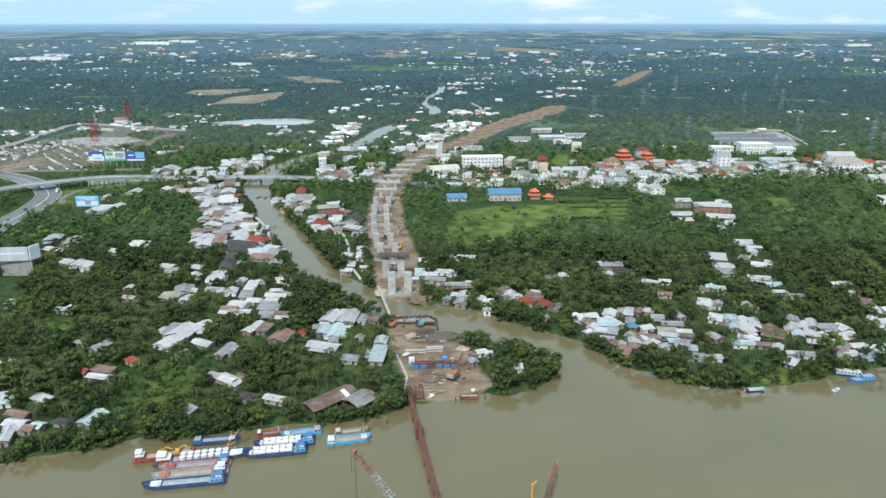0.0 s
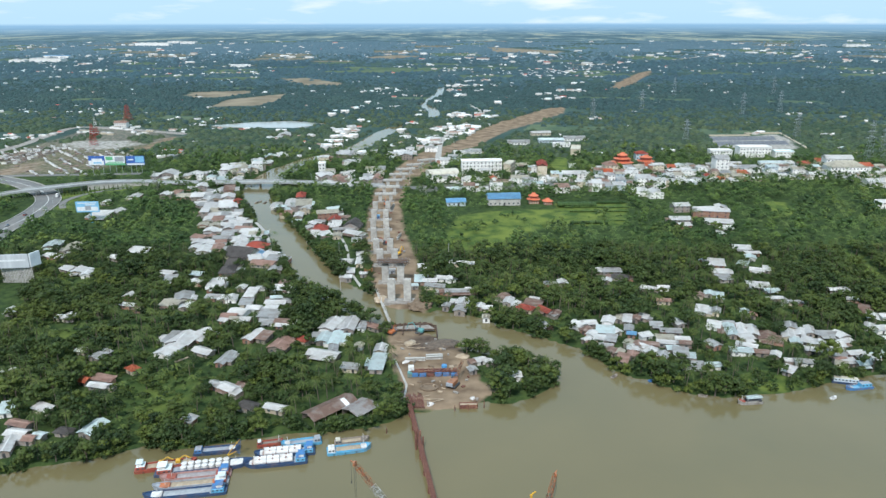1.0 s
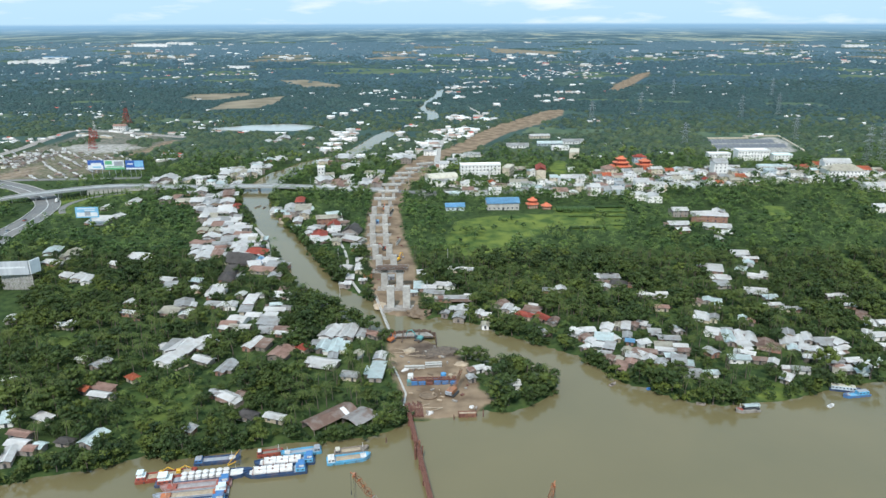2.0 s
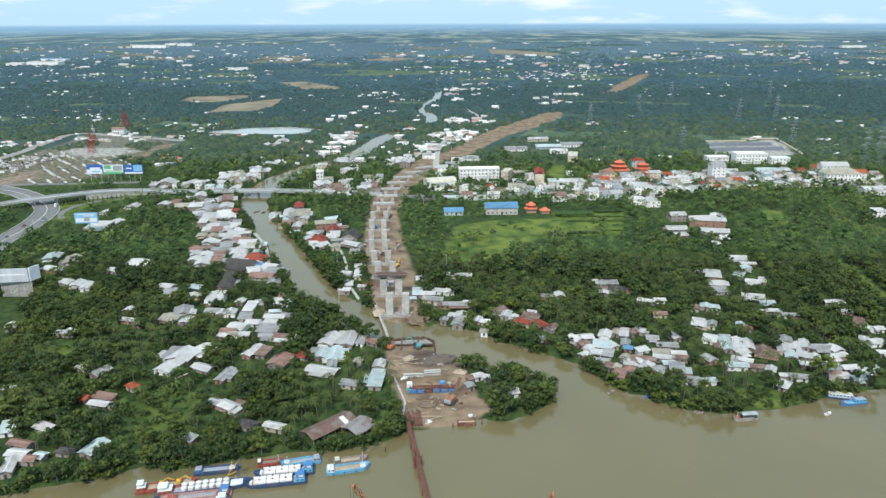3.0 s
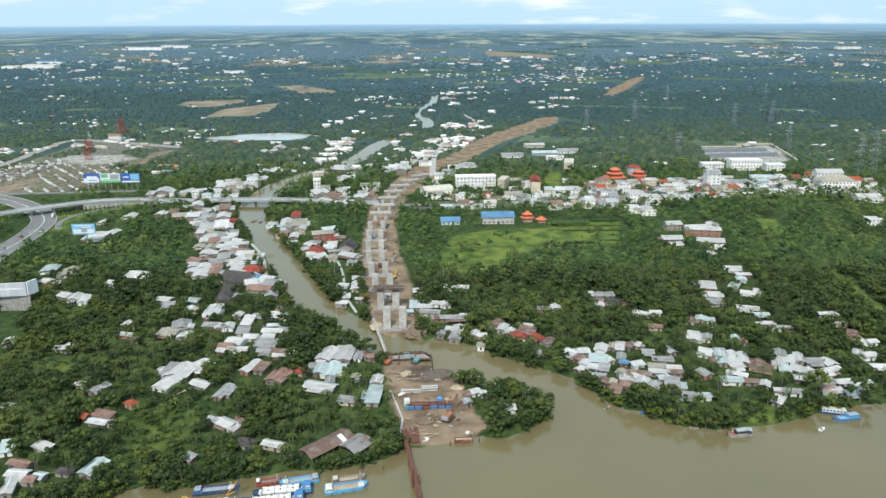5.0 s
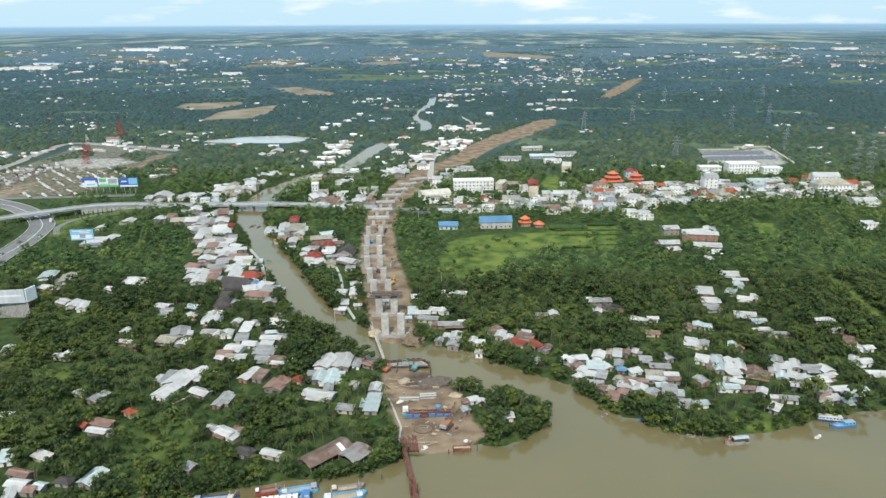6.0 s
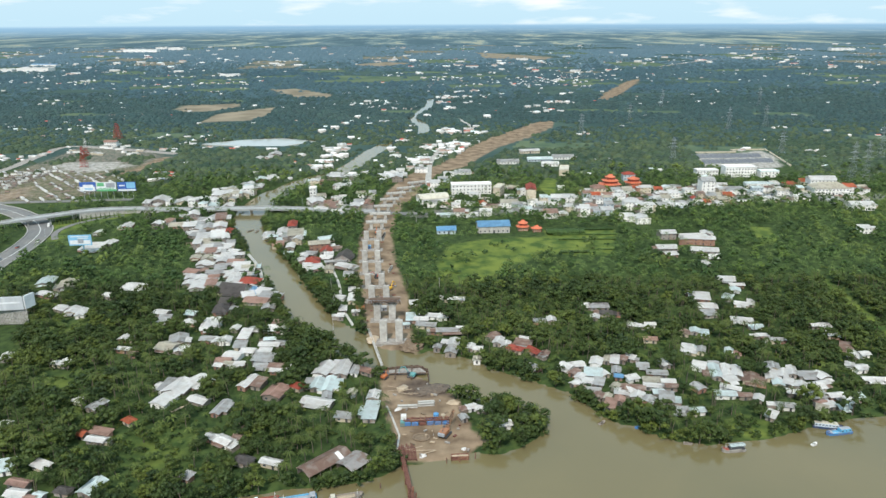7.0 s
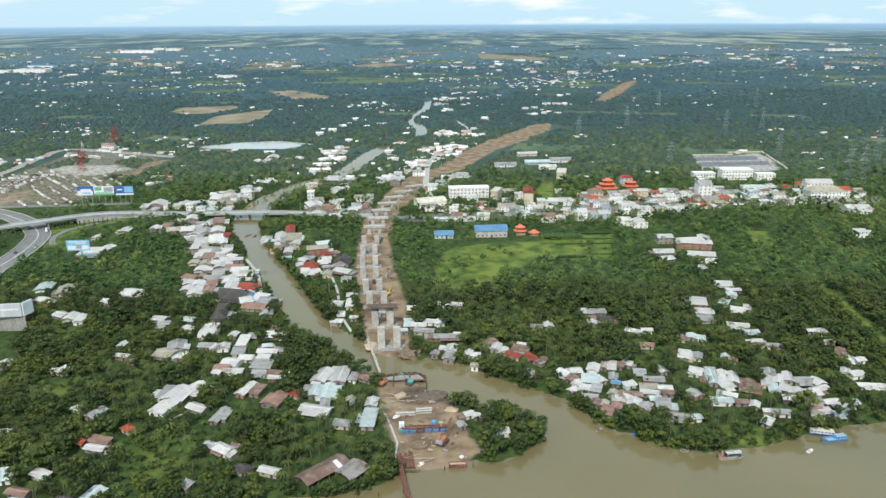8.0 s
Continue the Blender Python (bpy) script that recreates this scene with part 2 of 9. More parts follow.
def foliage(name, ramp_colours, rough=0.6, spread=(0.78, 1.18)):
    """Leaves: each tree has its own green, each leaf a slightly different value."""
    m = bpy.data.materials.new(name)
    m.use_nodes = True
    nt = m.node_tree
    N, Lk = nt.nodes.new, nt.links.new
    p = nt.nodes["Principled BSDF"]
    p.inputs["Roughness"].default_value = rough
    p.inputs["Specular IOR Level"].default_value = 0.25
    at, info, add = N("ShaderNodeAttribute"), N("ShaderNodeObjectInfo"), N("ShaderNodeMath")
    at.attribute_name = "tint"
    Lk(at.outputs["Fac"], add.inputs[0])
    Lk(info.outputs["Random"], add.inputs[1])
    fr = N("ShaderNodeMath")
    fr.operation = "FRACT"
    Lk(add.outputs[0], fr.inputs[0])
    ramp = N("ShaderNodeValToRGB")
    els = ramp.color_ramp.elements
    while len(els) < len(ramp_colours):
        els.new(0.5)
    for k, c in enumerate(ramp_colours):
        els[k].position, els[k].color = k / (len(ramp_colours) - 1), (*c, 1)
    Lk(fr.outputs[0], ramp.inputs[0])
    geo, mr, hsv = N("ShaderNodeNewGeometry"), N("ShaderNodeMapRange"), N("ShaderNodeHueSaturation")
    mr.inputs["To Min"].default_value, mr.inputs["To Max"].default_value = spread
    Lk(geo.outputs["Random Per Island"], mr.inputs["Value"])
    Lk(mr.outputs[0], hsv.inputs["Value"])
    Lk(ramp.outputs[0], hsv.inputs["Color"])
    Lk(hsv.outputs[0], p.inputs["Base Color"])
    return m


leaf = foliage("broad_leaves", [(0.021, 0.039, 0.011), (0.032, 0.055, 0.013), (0.047, 0.071, 0.015), (0.025, 0.045, 0.011), (0.070, 0.095, 0.018), (0.038, 0.061, 0.015), (0.101, 0.128, 0.023), (0.024, 0.042, 0.011)])
palm_leaf = foliage("palm_fronds", [(0.055, 0.085, 0.018), (0.084, 0.111, 0.024), (0.046, 0.074, 0.015), (0.100, 0.123, 0.029), (0.065, 0.092, 0.018)])
# Aerial haze put into leaf colour: greens turn bluer from these groves outward.
far_haze_leaf = foliage("hazy_distant_leaves", [(0.021, 0.049, 0.050), (0.028, 0.059, 0.056), (0.019, 0.045, 0.047), (0.037, 0.070, 0.060), (0.025, 0.052, 0.052)], spread=(0.75, 1.2))
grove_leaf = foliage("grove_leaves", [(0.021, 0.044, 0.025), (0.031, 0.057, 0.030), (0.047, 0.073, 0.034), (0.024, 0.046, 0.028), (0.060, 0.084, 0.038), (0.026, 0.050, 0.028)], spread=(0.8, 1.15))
belt_palm = foliage("grove_fronds", [(0.077, 0.130, 0.032), (0.116, 0.168, 0.041), (0.066, 0.113, 0.029), (0.143, 0.186, 0.050), (0.090, 0.139, 0.034)])
belt_leaf = foliage("orchard_leaves", [(0.025, 0.051, 0.015), (0.046, 0.088, 0.024), (0.061, 0.106, 0.025), (0.029, 0.059, 0.017), (0.106, 0.161, 0.036), (0.054, 0.097, 0.026), (0.136, 0.180, 0.041), (0.025, 0.051, 0.016)])
# The farthest leaves, paler and bluer still: distance haze painted into the colour.
haze_leaf = foliage("hazy_skyline_leaves", [(0.062, 0.110, 0.140), (0.072, 0.122, 0.149), (0.057, 0.105, 0.136), (0.083, 0.132, 0.152), (0.064, 0.112, 0.142)], spread=(0.85, 1.18))
horizon_haze_leaf = foliage("hazy_horizon_leaves", [(0.026, 0.059, 0.076), (0.032, 0.070, 0.083), (0.023, 0.055, 0.074), (0.039, 0.077, 0.085), (0.028, 0.062, 0.078)], spread=(0.8, 1.2))


def ground_material():
    """Soil and grass; masks on the mesh tell where the ground is bare earth, meadow or mown crops; far off one adds
    haze blue.
    """
    m = bpy.data.materials.new("soil_and_grass")
    m.use_nodes = True
    nt = m.node_tree
    N, Lk = nt.nodes.new, nt.links.new
    p = nt.nodes["Principled BSDF"]
    p.inputs["Roughness"].default_value = 0.95
    p.inputs["Specular IOR Level"].default_value = 0.15
    co = N("ShaderNodeTexCoord")

    def noise_at(scale, detail=6):
        n = N("ShaderNodeTexNoise")
        n.inputs["Scale"].default_value, n.inputs["Detail"].default_value = scale, detail
        Lk(co.outputs["Object"], n.inputs["Vector"])
        return n.outputs["Fac"]

    def two(fac, a, b, lo=0.38, hi=0.64):
        r = N("ShaderNodeValToRGB")
        r.color_ramp.elements[0].position, r.color_ramp.elements[0].color = lo, (*a, 1)
        r.color_ramp.elements[1].position, r.color_ramp.elements[1].color = hi, (*b, 1)
        Lk(fac, r.inputs[0])
        return r.outputs[0]

    def over(col, top, name, lo=0.3, hi=0.7, rag=0.5):
        at, add, sub, mr, mx = N("ShaderNodeAttribute"), N("ShaderNodeMath"), N("ShaderNodeMath"), N("ShaderNodeMapRange"), N("ShaderNodeMix")
        at.attribute_name = name
        sub.operation, sub.inputs[1].default_value = "MULTIPLY_ADD", rag
        sub.inputs[2].default_value = -rag / 2
        Lk(ragged, sub.inputs[0])
        Lk(at.outputs["Fac"], add.inputs[0])
        Lk(sub.outputs[0], add.inputs[1])
        mr.inputs["From Min"].default_value, mr.inputs["From Max"].default_value = lo, hi
        Lk(add.outputs[0], mr.inputs["Value"])
        mx.data_type = "RGBA"
        Lk(mr.outputs[0], mx.inputs[0])
        Lk(col, mx.inputs[6])
        Lk(top, mx.inputs[7])
        return mx.outputs[2]

    ragged = noise_at(0.25, 8)
    col = two(noise_at(0.22, 9), (0.022, 0.042, 0.014), (0.054, 0.082, 0.024))
    col = over(col, two(noise_at(0.075, 9), (0.045, 0.08, 0.02), (0.135, 0.17, 0.036), 0.38, 0.6), "meadow")
    # bluish green of the crops, spread over all far ground as painted haze
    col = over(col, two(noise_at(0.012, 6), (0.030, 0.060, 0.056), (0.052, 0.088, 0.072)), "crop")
    col = over(col, two(noise_at(0.02, 7), (0.060, 0.098, 0.060), (0.108, 0.142, 0.082)), "paddy", rag=0.25)
    col = over(col, two(noise_at(0.02, 6), (0.165, 0.138, 0.098), (0.255, 0.215, 0.155)), "stubble")
    col = over(col, two(noise_at(0.09, 12), (0.128, 0.090, 0.060), (0.268, 0.198, 0.134), 0.36, 0.62), "dirt", rag=0.7)
    col = over(col, two(noise_at(0.25, 9), (0.070, 0.051, 0.040), (0.125, 0.094, 0.072)), "slag", rag=0.7)
    col = over(col, two(noise_at(0.2, 8), (0.20, 0.19, 0.165), (0.42, 0.40, 0.37)), "paved", rag=0.5)
    Lk(col, p.inputs["Base Color"])
    bp = N("ShaderNodeBump")
    bp.inputs["Strength"].default_value, bp.inputs["Distance"].default_value = 0.6, 0.22
    Lk(noise_at(0.7, 8), bp.inputs["Height"])
    Lk(bp.outputs[0], p.inputs["Normal"])
    return m


def water_material():
    m = material("muddy_water", (0.160, 0.132, 0.064), (0.138, 0.116, 0.057), 0.1, scale=0.012, detail=6, low=0.3, high=0.7, stain=(0.120, 0.107, 0.054), stain_scale=0.011, stain_amount=0.65)
    nt = m.node_tree
    N, Lk = nt.nodes.new, nt.links.new
    co, n, bp = N("ShaderNodeTexCoord"), N("ShaderNodeTexNoise"), N("ShaderNodeBump")
    n.inputs["Scale"].default_value, n.inputs["Detail"].default_value = 1.1, 5
    Lk(co.outputs["Object"], n.inputs["Vector"])
    bp.inputs["Strength"].default_value, bp.inputs["Distance"].default_value = 0.3, 0.08
    Lk(n.outputs["Fac"], bp.inputs["Height"])
    Lk(bp.outputs[0], nt.nodes["Principled BSDF"].inputs["Normal"])
    nt.nodes["Principled BSDF"].inputs["Specular IOR Level"].default_value = 0.5
    return m


ground_mat, water_mat = ground_material(), water_material()

# ---- mesh helpers ----


def link_mesh(name, me, parent=None, label="", m=None):
    ob = new(name, me)
    if parent is not None:
        ob.parent = parent
    if m is not None:
        ob.matrix_basis = m
    if label:
        ob["label"] = label
    return ob


def part(name, bm, mat, parent=None, label="", m=None, smooth=False):
    """One bmesh as one object under a thing or a part."""
    me = bpy.data.meshes.new(name)
    bmesh.ops.recalc_face_normals(bm, faces=bm.faces)
    bm.to_mesh(me)
    bm.free()
    me.materials.append(mat)
    if smooth:
        me.polygons.foreach_set("use_smooth", [True] * len(me.polygons))
    return link_mesh(name, me, parent, label, m)


def root(name, m, label, category, group="", kind=""):
    ob = new(name)
    ob.empty_display_size = 0.5
    ob.matrix_basis = m
    return tagged(ob, label, category, group, kind)


def add_box(bm, x0, x1, y0, y1, z0, z1, bevel=0.0, m=None):
    r = bmesh.ops.create_cube(bm, size=1)
    vs = r["verts"]
    for v in vs:
        v.co = Vector((x0 + (v.co.x + 0.5) * (x1 - x0), y0 + (v.co.y + 0.5) * (y1 - y0), z0 + (v.co.z + 0.5) * (z1 - z0)))
    if bevel:
        es = {e for v in vs for e in v.link_edges}
        out = bmesh.ops.bevel(bm, geom=list(es), offset=bevel, segments=1, affect="EDGES")
        vs = list({v for fc in out["faces"] for v in fc.verts} | {v for v in vs if v.is_valid})
    if m is not None:
        bmesh.ops.transform(bm, matrix=m, verts=vs)
    return vs


def box(*a, **k):
    bm = bmesh.new()
    add_box(bm, *a, **k)
    return bm


def add_bar(bm, a, b, r, sides=6, r2=None):
    """A round or square bar between two points."""
    a, b = Vector(a), Vector(b)
    d = b - a
    q = d.to_track_quat("Z", "Y").to_matrix().to_4x4()
    bmesh.ops.create_cone(bm, cap_ends=True, segments=sides, radius1=r, radius2=r if r2 is None else r2, depth=d.length,
                          matrix=Matrix.Translation((a + b) / 2) @ q @ Matrix.Rotation(math.pi / sides if sides == 4 else 0, 4, "Z"))


def bars(pairs, r, sides=6):
    bm = bmesh.new()
    for a, b in pairs:
        add_bar(bm, a, b, r, sides)
    return bm


def add_prism(bm, outline, z0, z1):
    """A slab from a ground outline."""
    lo = [bm.verts.new((x, y, z0)) for x, y in outline]
    hi = [bm.verts.new((x, y, z1)) for x, y in outline]
    n = len(outline)
    bm.faces.new(hi)
    bm.faces.new(lo[::-1])
    for k in range(n):
        bm.faces.new((lo[k], lo[(k + 1) % n], hi[(k + 1) % n], hi[k]))


def quick_mesh(name, verts, tris, mats, index=None, tint=None, smooth=False):
    """A large mesh of triangles from arrays."""
    me = bpy.data.meshes.new(name)
    nv, nf = len(verts), len(tris)
    me.vertices.add(nv)
    me.vertices.foreach_set("co", np.asarray(verts, np.float32).ravel())
    me.loops.add(nf * 3)
    me.loops.foreach_set("vertex_index", np.asarray(tris, np.int32).ravel())
    me.polygons.add(nf)
    me.polygons.foreach_set("loop_start", np.arange(0, nf * 3, 3, dtype=np.int32))
    for mt in mats:
        me.materials.append(mt)
    if index is not None:
        me.polygons.foreach_set("material_index", np.asarray(index, np.int32))
    if smooth:
        me.polygons.foreach_set("use_smooth", np.ones(nf, bool))
    if tint is not None:
        me.attributes.new("tint", "FLOAT", "POINT").data.foreach_set("value", np.asarray(tint, np.float32))
    me.update(calc_edges=True)
    return me


# ---- the plan ----
LEFT_BANK = [(-147, 202), (-138, 207), (-123, 210), (-111, 216), (-105, 220), (-96, 216), (-85, 219), (-70, 223), (-54, 227),
    (-42, 228), (-28, 230), (-19, 235), (-14, 240), (-12, 243), (-8, 241), (-2, 243), (7, 244), (13, 245),
    (15, 250), (26, 247), (35, 252), (44, 259), (50, 270), (46, 276), (37, 286), (24, 291), (13, 296),
    (4, 302), (-4, 313), (-12, 319), (-23, 318), (-31, 319), (-41, 331), (-55, 350), (-69, 364), (-82, 382),
    (-96, 410), (-108, 444), (-121, 480), (-137, 510), (-155, 549), (-169, 581), (-176, 609)]
RIGHT_BANK = [(-151, 609), (-144, 581), (-125, 531), (-103, 487), (-86, 446), (-75, 423), (-66, 401), (-56, 384), (-45, 371),
    (-37, 362), (-32, 350), (-25, 344), (-14, 345), (-8, 336), (-4, 344), (5, 339), (19, 333), (32, 319),
    (42, 313), (52, 305), (64, 296), (69, 287), (74, 276), (79, 270), (86, 267), (95, 258), (104, 254),
    (114, 252), (127, 255), (140, 256), (151, 260), (166, 266), (188, 272)]
CANAL_NORTH = [(-161, 596), (-167, 641), (-166, 676), (-160, 713), (-148, 757), (-129, 788), (-107, 817), (-94, 866), (-83, 935),
    (-66, 998), (-41, 1063), (-12, 1123), (-15, 1205), (-34, 1282), (-26, 1369), (-7, 1468), (-2, 1610), (22, 1731),
    (62, 1890), (107, 2104)]
WORKS_WEST = [(-33, 346), (-39, 372), (-46, 423), (-55, 487), (-59, 552), (-60, 613), (-51, 661), (-46, 716), (-31, 781),
    (-13, 829), (4, 845), (26, 901), (51, 976), (89, 1063), (148, 1166), (181, 1230), (233, 1319), (350, 1542),
    (426, 1763), (564, 2079)]
WORKS_EAST = [(-8, 336), (-13, 372), (-16, 423), (-27, 487), (-33, 552), (-33, 613), (-26, 661), (-11, 716), (1, 781),
    (14, 810), (41, 841), (62, 901), (93, 976), (148, 1063), (198, 1166), (210, 1230), (271, 1329), (392, 1568),
    (497, 1815), (632, 2176)]
SITE = [(-26, 317), (-11, 321), (-4, 313), (8, 299), (13, 284), (16, 266), (22, 256), (15, 250), (13, 246),
    (-2, 243), (-11, 243), (-16, 251), (-19, 271), (-24, 287), (-26, 305)]
MEADOW = [(0, 449), (4, 487), (13, 528), (38, 541), (90, 548), (92, 518), (71, 491), (50, 473), (40, 449),
    (17, 441)]
LAWN = [(93, 567), (151, 567), (135, 499), (89, 502)]
SHORE_LAWN = [(120, 268), (138, 276), (147, 271), (152, 262), (141, 256), (117, 255)]
SCRUB = [(-140, 266), (-126, 273), (-110, 276), (-99, 271), (-97, 251), (-95, 238), (-104, 232), (-126, 241)]
POND = [(-336, 1021), (-279, 1057), (-223, 1070), (-169, 1038), (-208, 998), (-273, 1003)]
FIELD_A = [(-527, 1505), (-405, 1556), (-394, 1469), (-435, 1412), (-495, 1412)]
FIELD_B = [(-406, 1370), (-314, 1481), (-304, 1370), (-321, 1265), (-405, 1248)]
FIELD_C = [(-426, 1872), (-339, 1872), (-229, 1715), (-234, 1639), (-316, 1669)]
FIELD_D = [(-324, 2926), (-201, 3119), (-67, 3019), (-202, 2796)]
FIELD_E = [(-332, 2342), (-42, 2285), (-6, 2128), (-229, 2058)]
FIELD_F = [(236, 4051), (573, 3459), (510, 3223), (246, 3338)]
TOWN_YARD = [(-438, 666), (-498, 764), (-504, 849), (-495, 911), (-508, 982), (-474, 1027), (-376, 981), (-332, 920), (-352, 810),
    (-328, 731), (-352, 687), (-393, 671)]
PLAZA = [(-464, 876), (-443, 882), (-405, 888), (-365, 860), (-376, 842), (-389, 830), (-422, 825)]
YARD_COPSE = [(-404, 909), (-388, 930), (-360, 915), (-363, 867), (-385, 887)]
YARD_HEDGE = [(-483, 876), (-469, 948), (-431, 910), (-469, 863)]
YARD_PAD = [(-444, 702), (-420, 740), (-410, 702), (-425, 674)]
YARD_TRACK = [(-354, 817), (-346, 841), (-344, 907)]
LOT = [(339, 915), (397, 915), (442, 934), (419, 824), (372, 809), (364, 836), (323, 825)]
VILLA_FIELD = [(112, 731), (129, 780), (138, 763), (122, 687), (109, 687)]
HIGHWAY = [(-306, 434), (-316, 487), (-317, 518), (-321, 549), (-329, 577), (-345, 602), (-367, 624), (-394, 646), (-443, 674)]
FLYOVER = [(-392, 580), (-364, 590), (-348, 597), (-333, 606), (-316, 619), (-297, 630), (-275, 638), (-249, 641), (-215, 636), (-182, 634),
    (-146, 634), (-95, 634), (-53, 631)]
ORCHARD_ROAD = [(850, 2717), (1090, 3010), (1335, 3301), (1608, 3634), (1906, 3966)]
TOWPATH_LINE = [(-46, 376), (-52, 392), (-57, 408), (-60, 430), (-64, 450), (-72, 478)]
QUAY_LINE = [(-112.5, 441), (-117, 458), (-125, 482), (-139, 510)]
SLIP_ROAD = [(-304, 552), (-313, 570), (-313, 588), (-306, 604), (-295, 616), (-279, 626)]
JUNCTION_LAWN = [(-324, 568), (-333, 592), (-318, 612), (-296, 624), (-272, 630), (-284, 612), (-300, 590), (-302, 572)]
TOWN_ROAD = [(-53, 631), (-12, 622), (59, 631), (112, 641), (210, 655), (278, 666), (362, 673), (444, 673)]
BACK_ROAD = [(-447, 671), (-397, 679), (-349, 682), (-296, 687)]
CURVE_ROAD = [(16, 641), (3, 687), (-4, 747), (-4, 798), (-3, 850), (1, 894), (10, 961), (27, 1017), (46, 1069), (62, 1126), (63, 1184), (49, 1263), (31, 1345)]
NW_ROAD = [(-511, 774), (-508, 858), (-516, 998), (-459, 992), (-338, 940)]
EARTH_ROAD = [(-427, 656), (-420, 682), (-427, 735), (-419, 764)]
GRASS_TRACK = [(258, 453), (266, 454), (256, 362), (244, 341)]
GLADE = [(266, 573), (282, 568), (272, 527), (257, 523)]
WEST_GLADES = [[(-195, 309), (-190, 323), (-173, 325), (-164, 321), (-172, 313), (-164, 303), (-176, 299), (-187, 301)],
    [(-218, 364), (-216, 385), (-204, 391), (-194, 380), (-204, 367), (-208, 356)]]
PADDIES = [FIELD_E, [(-1180, 2190), (-1010, 2420), (-700, 2400), (-900, 2150)], [(-640, 1290), (-560, 1370), (-500, 1330), (-580, 1240)],
    [(80, 1720), (190, 1760), (230, 1690), (120, 1660)], [(420, 880), (520, 900), (540, 840), (450, 820)], [(640, 1180), (760, 1230), (800, 1150), (670, 1110)],
    [(215, 860), (290, 880), (300, 830), (225, 815)]]
FARM_PLOTS = [FIELD_A, FIELD_B, FIELD_C, FIELD_D, FIELD_F]
WATER = [(-4000, 150), (-400, 178)] + LEFT_BANK + RIGHT_BANK + [(420, 290), (4000, 380), (4000, -3000), (-4000, -3000)]
WORKS = WORKS_WEST[:16] + WORKS_EAST[:16][::-1]
WORKS_FAR = WORKS_WEST[17:] + WORKS_EAST[17:][::-1]


def inside(x, y, poly):
    """Which of the points lie in the outline."""
    hit = np.zeros(np.shape(x), bool)
    for (x0, y0), (x1, y1) in zip(poly, poly[1:] + poly[:1]):
        if y0 != y1:
            hit ^= ((y0 > y) != (y1 > y)) & (x < (x1 - x0) * (y - y0) / (y1 - y0) + x0)
    return hit


def line_gap(x, y, line, closed=False):
    """Distance of the points from a line."""
    best = np.full(np.shape(x), 1e9)
    for (x0, y0), (x1, y1) in zip(line, line[1:] + (line[:1] if closed else [])):
        dx, dy = x1 - x0, y1 - y0
        s = np.clip(((x - x0) * dx + (y - y0) * dy) / (dx * dx + dy * dy + 1e-9), 0, 1)
        best = np.minimum(best, np.hypot(x - x0 - s * dx, y - y0 - s * dy))
    return best


def shore_gap(x, y):
    """Metres from the water's edge: positive on land."""
    d = line_gap(x, y, WATER, True)
    d = np.where(inside(x, y, WATER), -d, d)
    for a, b, half in ((0, 4, 13), (3, 6, 9), (5, 7, 4), (6, 10, 11), (9, 12, 3), (11, 14, 8), (13, 15, 3), (14, 17, 7), (16, 20, 3)):
        d = np.minimum(d, line_gap(x, y, CANAL_NORTH[a:b]) - half)
    pond = line_gap(x, y, POND, True)
    return np.minimum(d, np.where(inside(x, y, POND), -pond, pond))


def soft_in(x, y, poly, width):
    d = line_gap(x, y, poly, True)
    d = np.where(inside(x, y, poly), d, -d)
    return np.clip(0.5 + d / (2 * width), 0, 1)


def wobble(x, y, size):
    return (np.sin(x / size + 1.3 * np.sin(y / size * 0.7)) + np.sin(y / size * 1.1 + 1.7 * np.sin(x / size * 0.6 + 2))) * 0.5


def land_height(x, y):
    d = shore_gap(x, y)
    s = np.clip((d + 2.5) / 4.5, 0, 1)
    return -3.2 + 3.2 * s * s * (3 - 2 * s) + 0.18 * wobble(x, y, 6.0) * np.clip(d / 6, 0, 1)


def open_plot(x, y):
    """Which far points lie in open fields: 1 crops, 2 stubble, 3 paddy."""
    def plots(lean_u, lean_v, wide, deep, gap, ka, kb):
        u, v = x + lean_u * y, y + lean_v * x
        h = np.mod(np.sin(np.floor(u / wide) * ka + np.floor(v / deep) * kb) * 43758.5453, 1)
        return np.where((np.mod(u, wide) > gap) & (np.mod(v, deep) > gap), h, 2)

    h0 = plots(-0.35, 0.2, 120, 70, 9, 91.3, 203.9)
    close = (y > 880) & (y <= 1650) & (h0 < 0.14)
    h1 = plots(0.25, -0.12, 170, 110, 12, 127.1, 311.7)
    near = (y > 1650) & (y <= 2700) & (h1 < 0.27)
    h2 = plots(0.1, -0.05, 240, 330, 22, 63.7, 178.3)
    far = (y > 2700) & (h2 < 0.2 + 0.12 * (x > 200))
    return np.where(close, np.where(h0 < 0.06, 3, 1), np.where(near, np.where(h1 < 0.05, 2, np.where(h1 < 0.2, 3, 1)), np.where(far, np.where(h2 < 0.10, 2, np.where(h2 < 0.22, 3, 1)), 0)))


def graded(lo, hi, step, far_lo, far_hi, growth):
    mid = list(np.arange(lo, hi, step))
    a, s = [], step
    p = lo
    while p > far_lo:
        s = min(s * growth, 60)
        p -= s
        a.append(p)
    b, s, p = [], step, mid[-1]
    while p < far_hi:
        s = min(s * growth, 45)
        p += s
        b.append(p)
    return np.array(a[::-1] + mid + b)


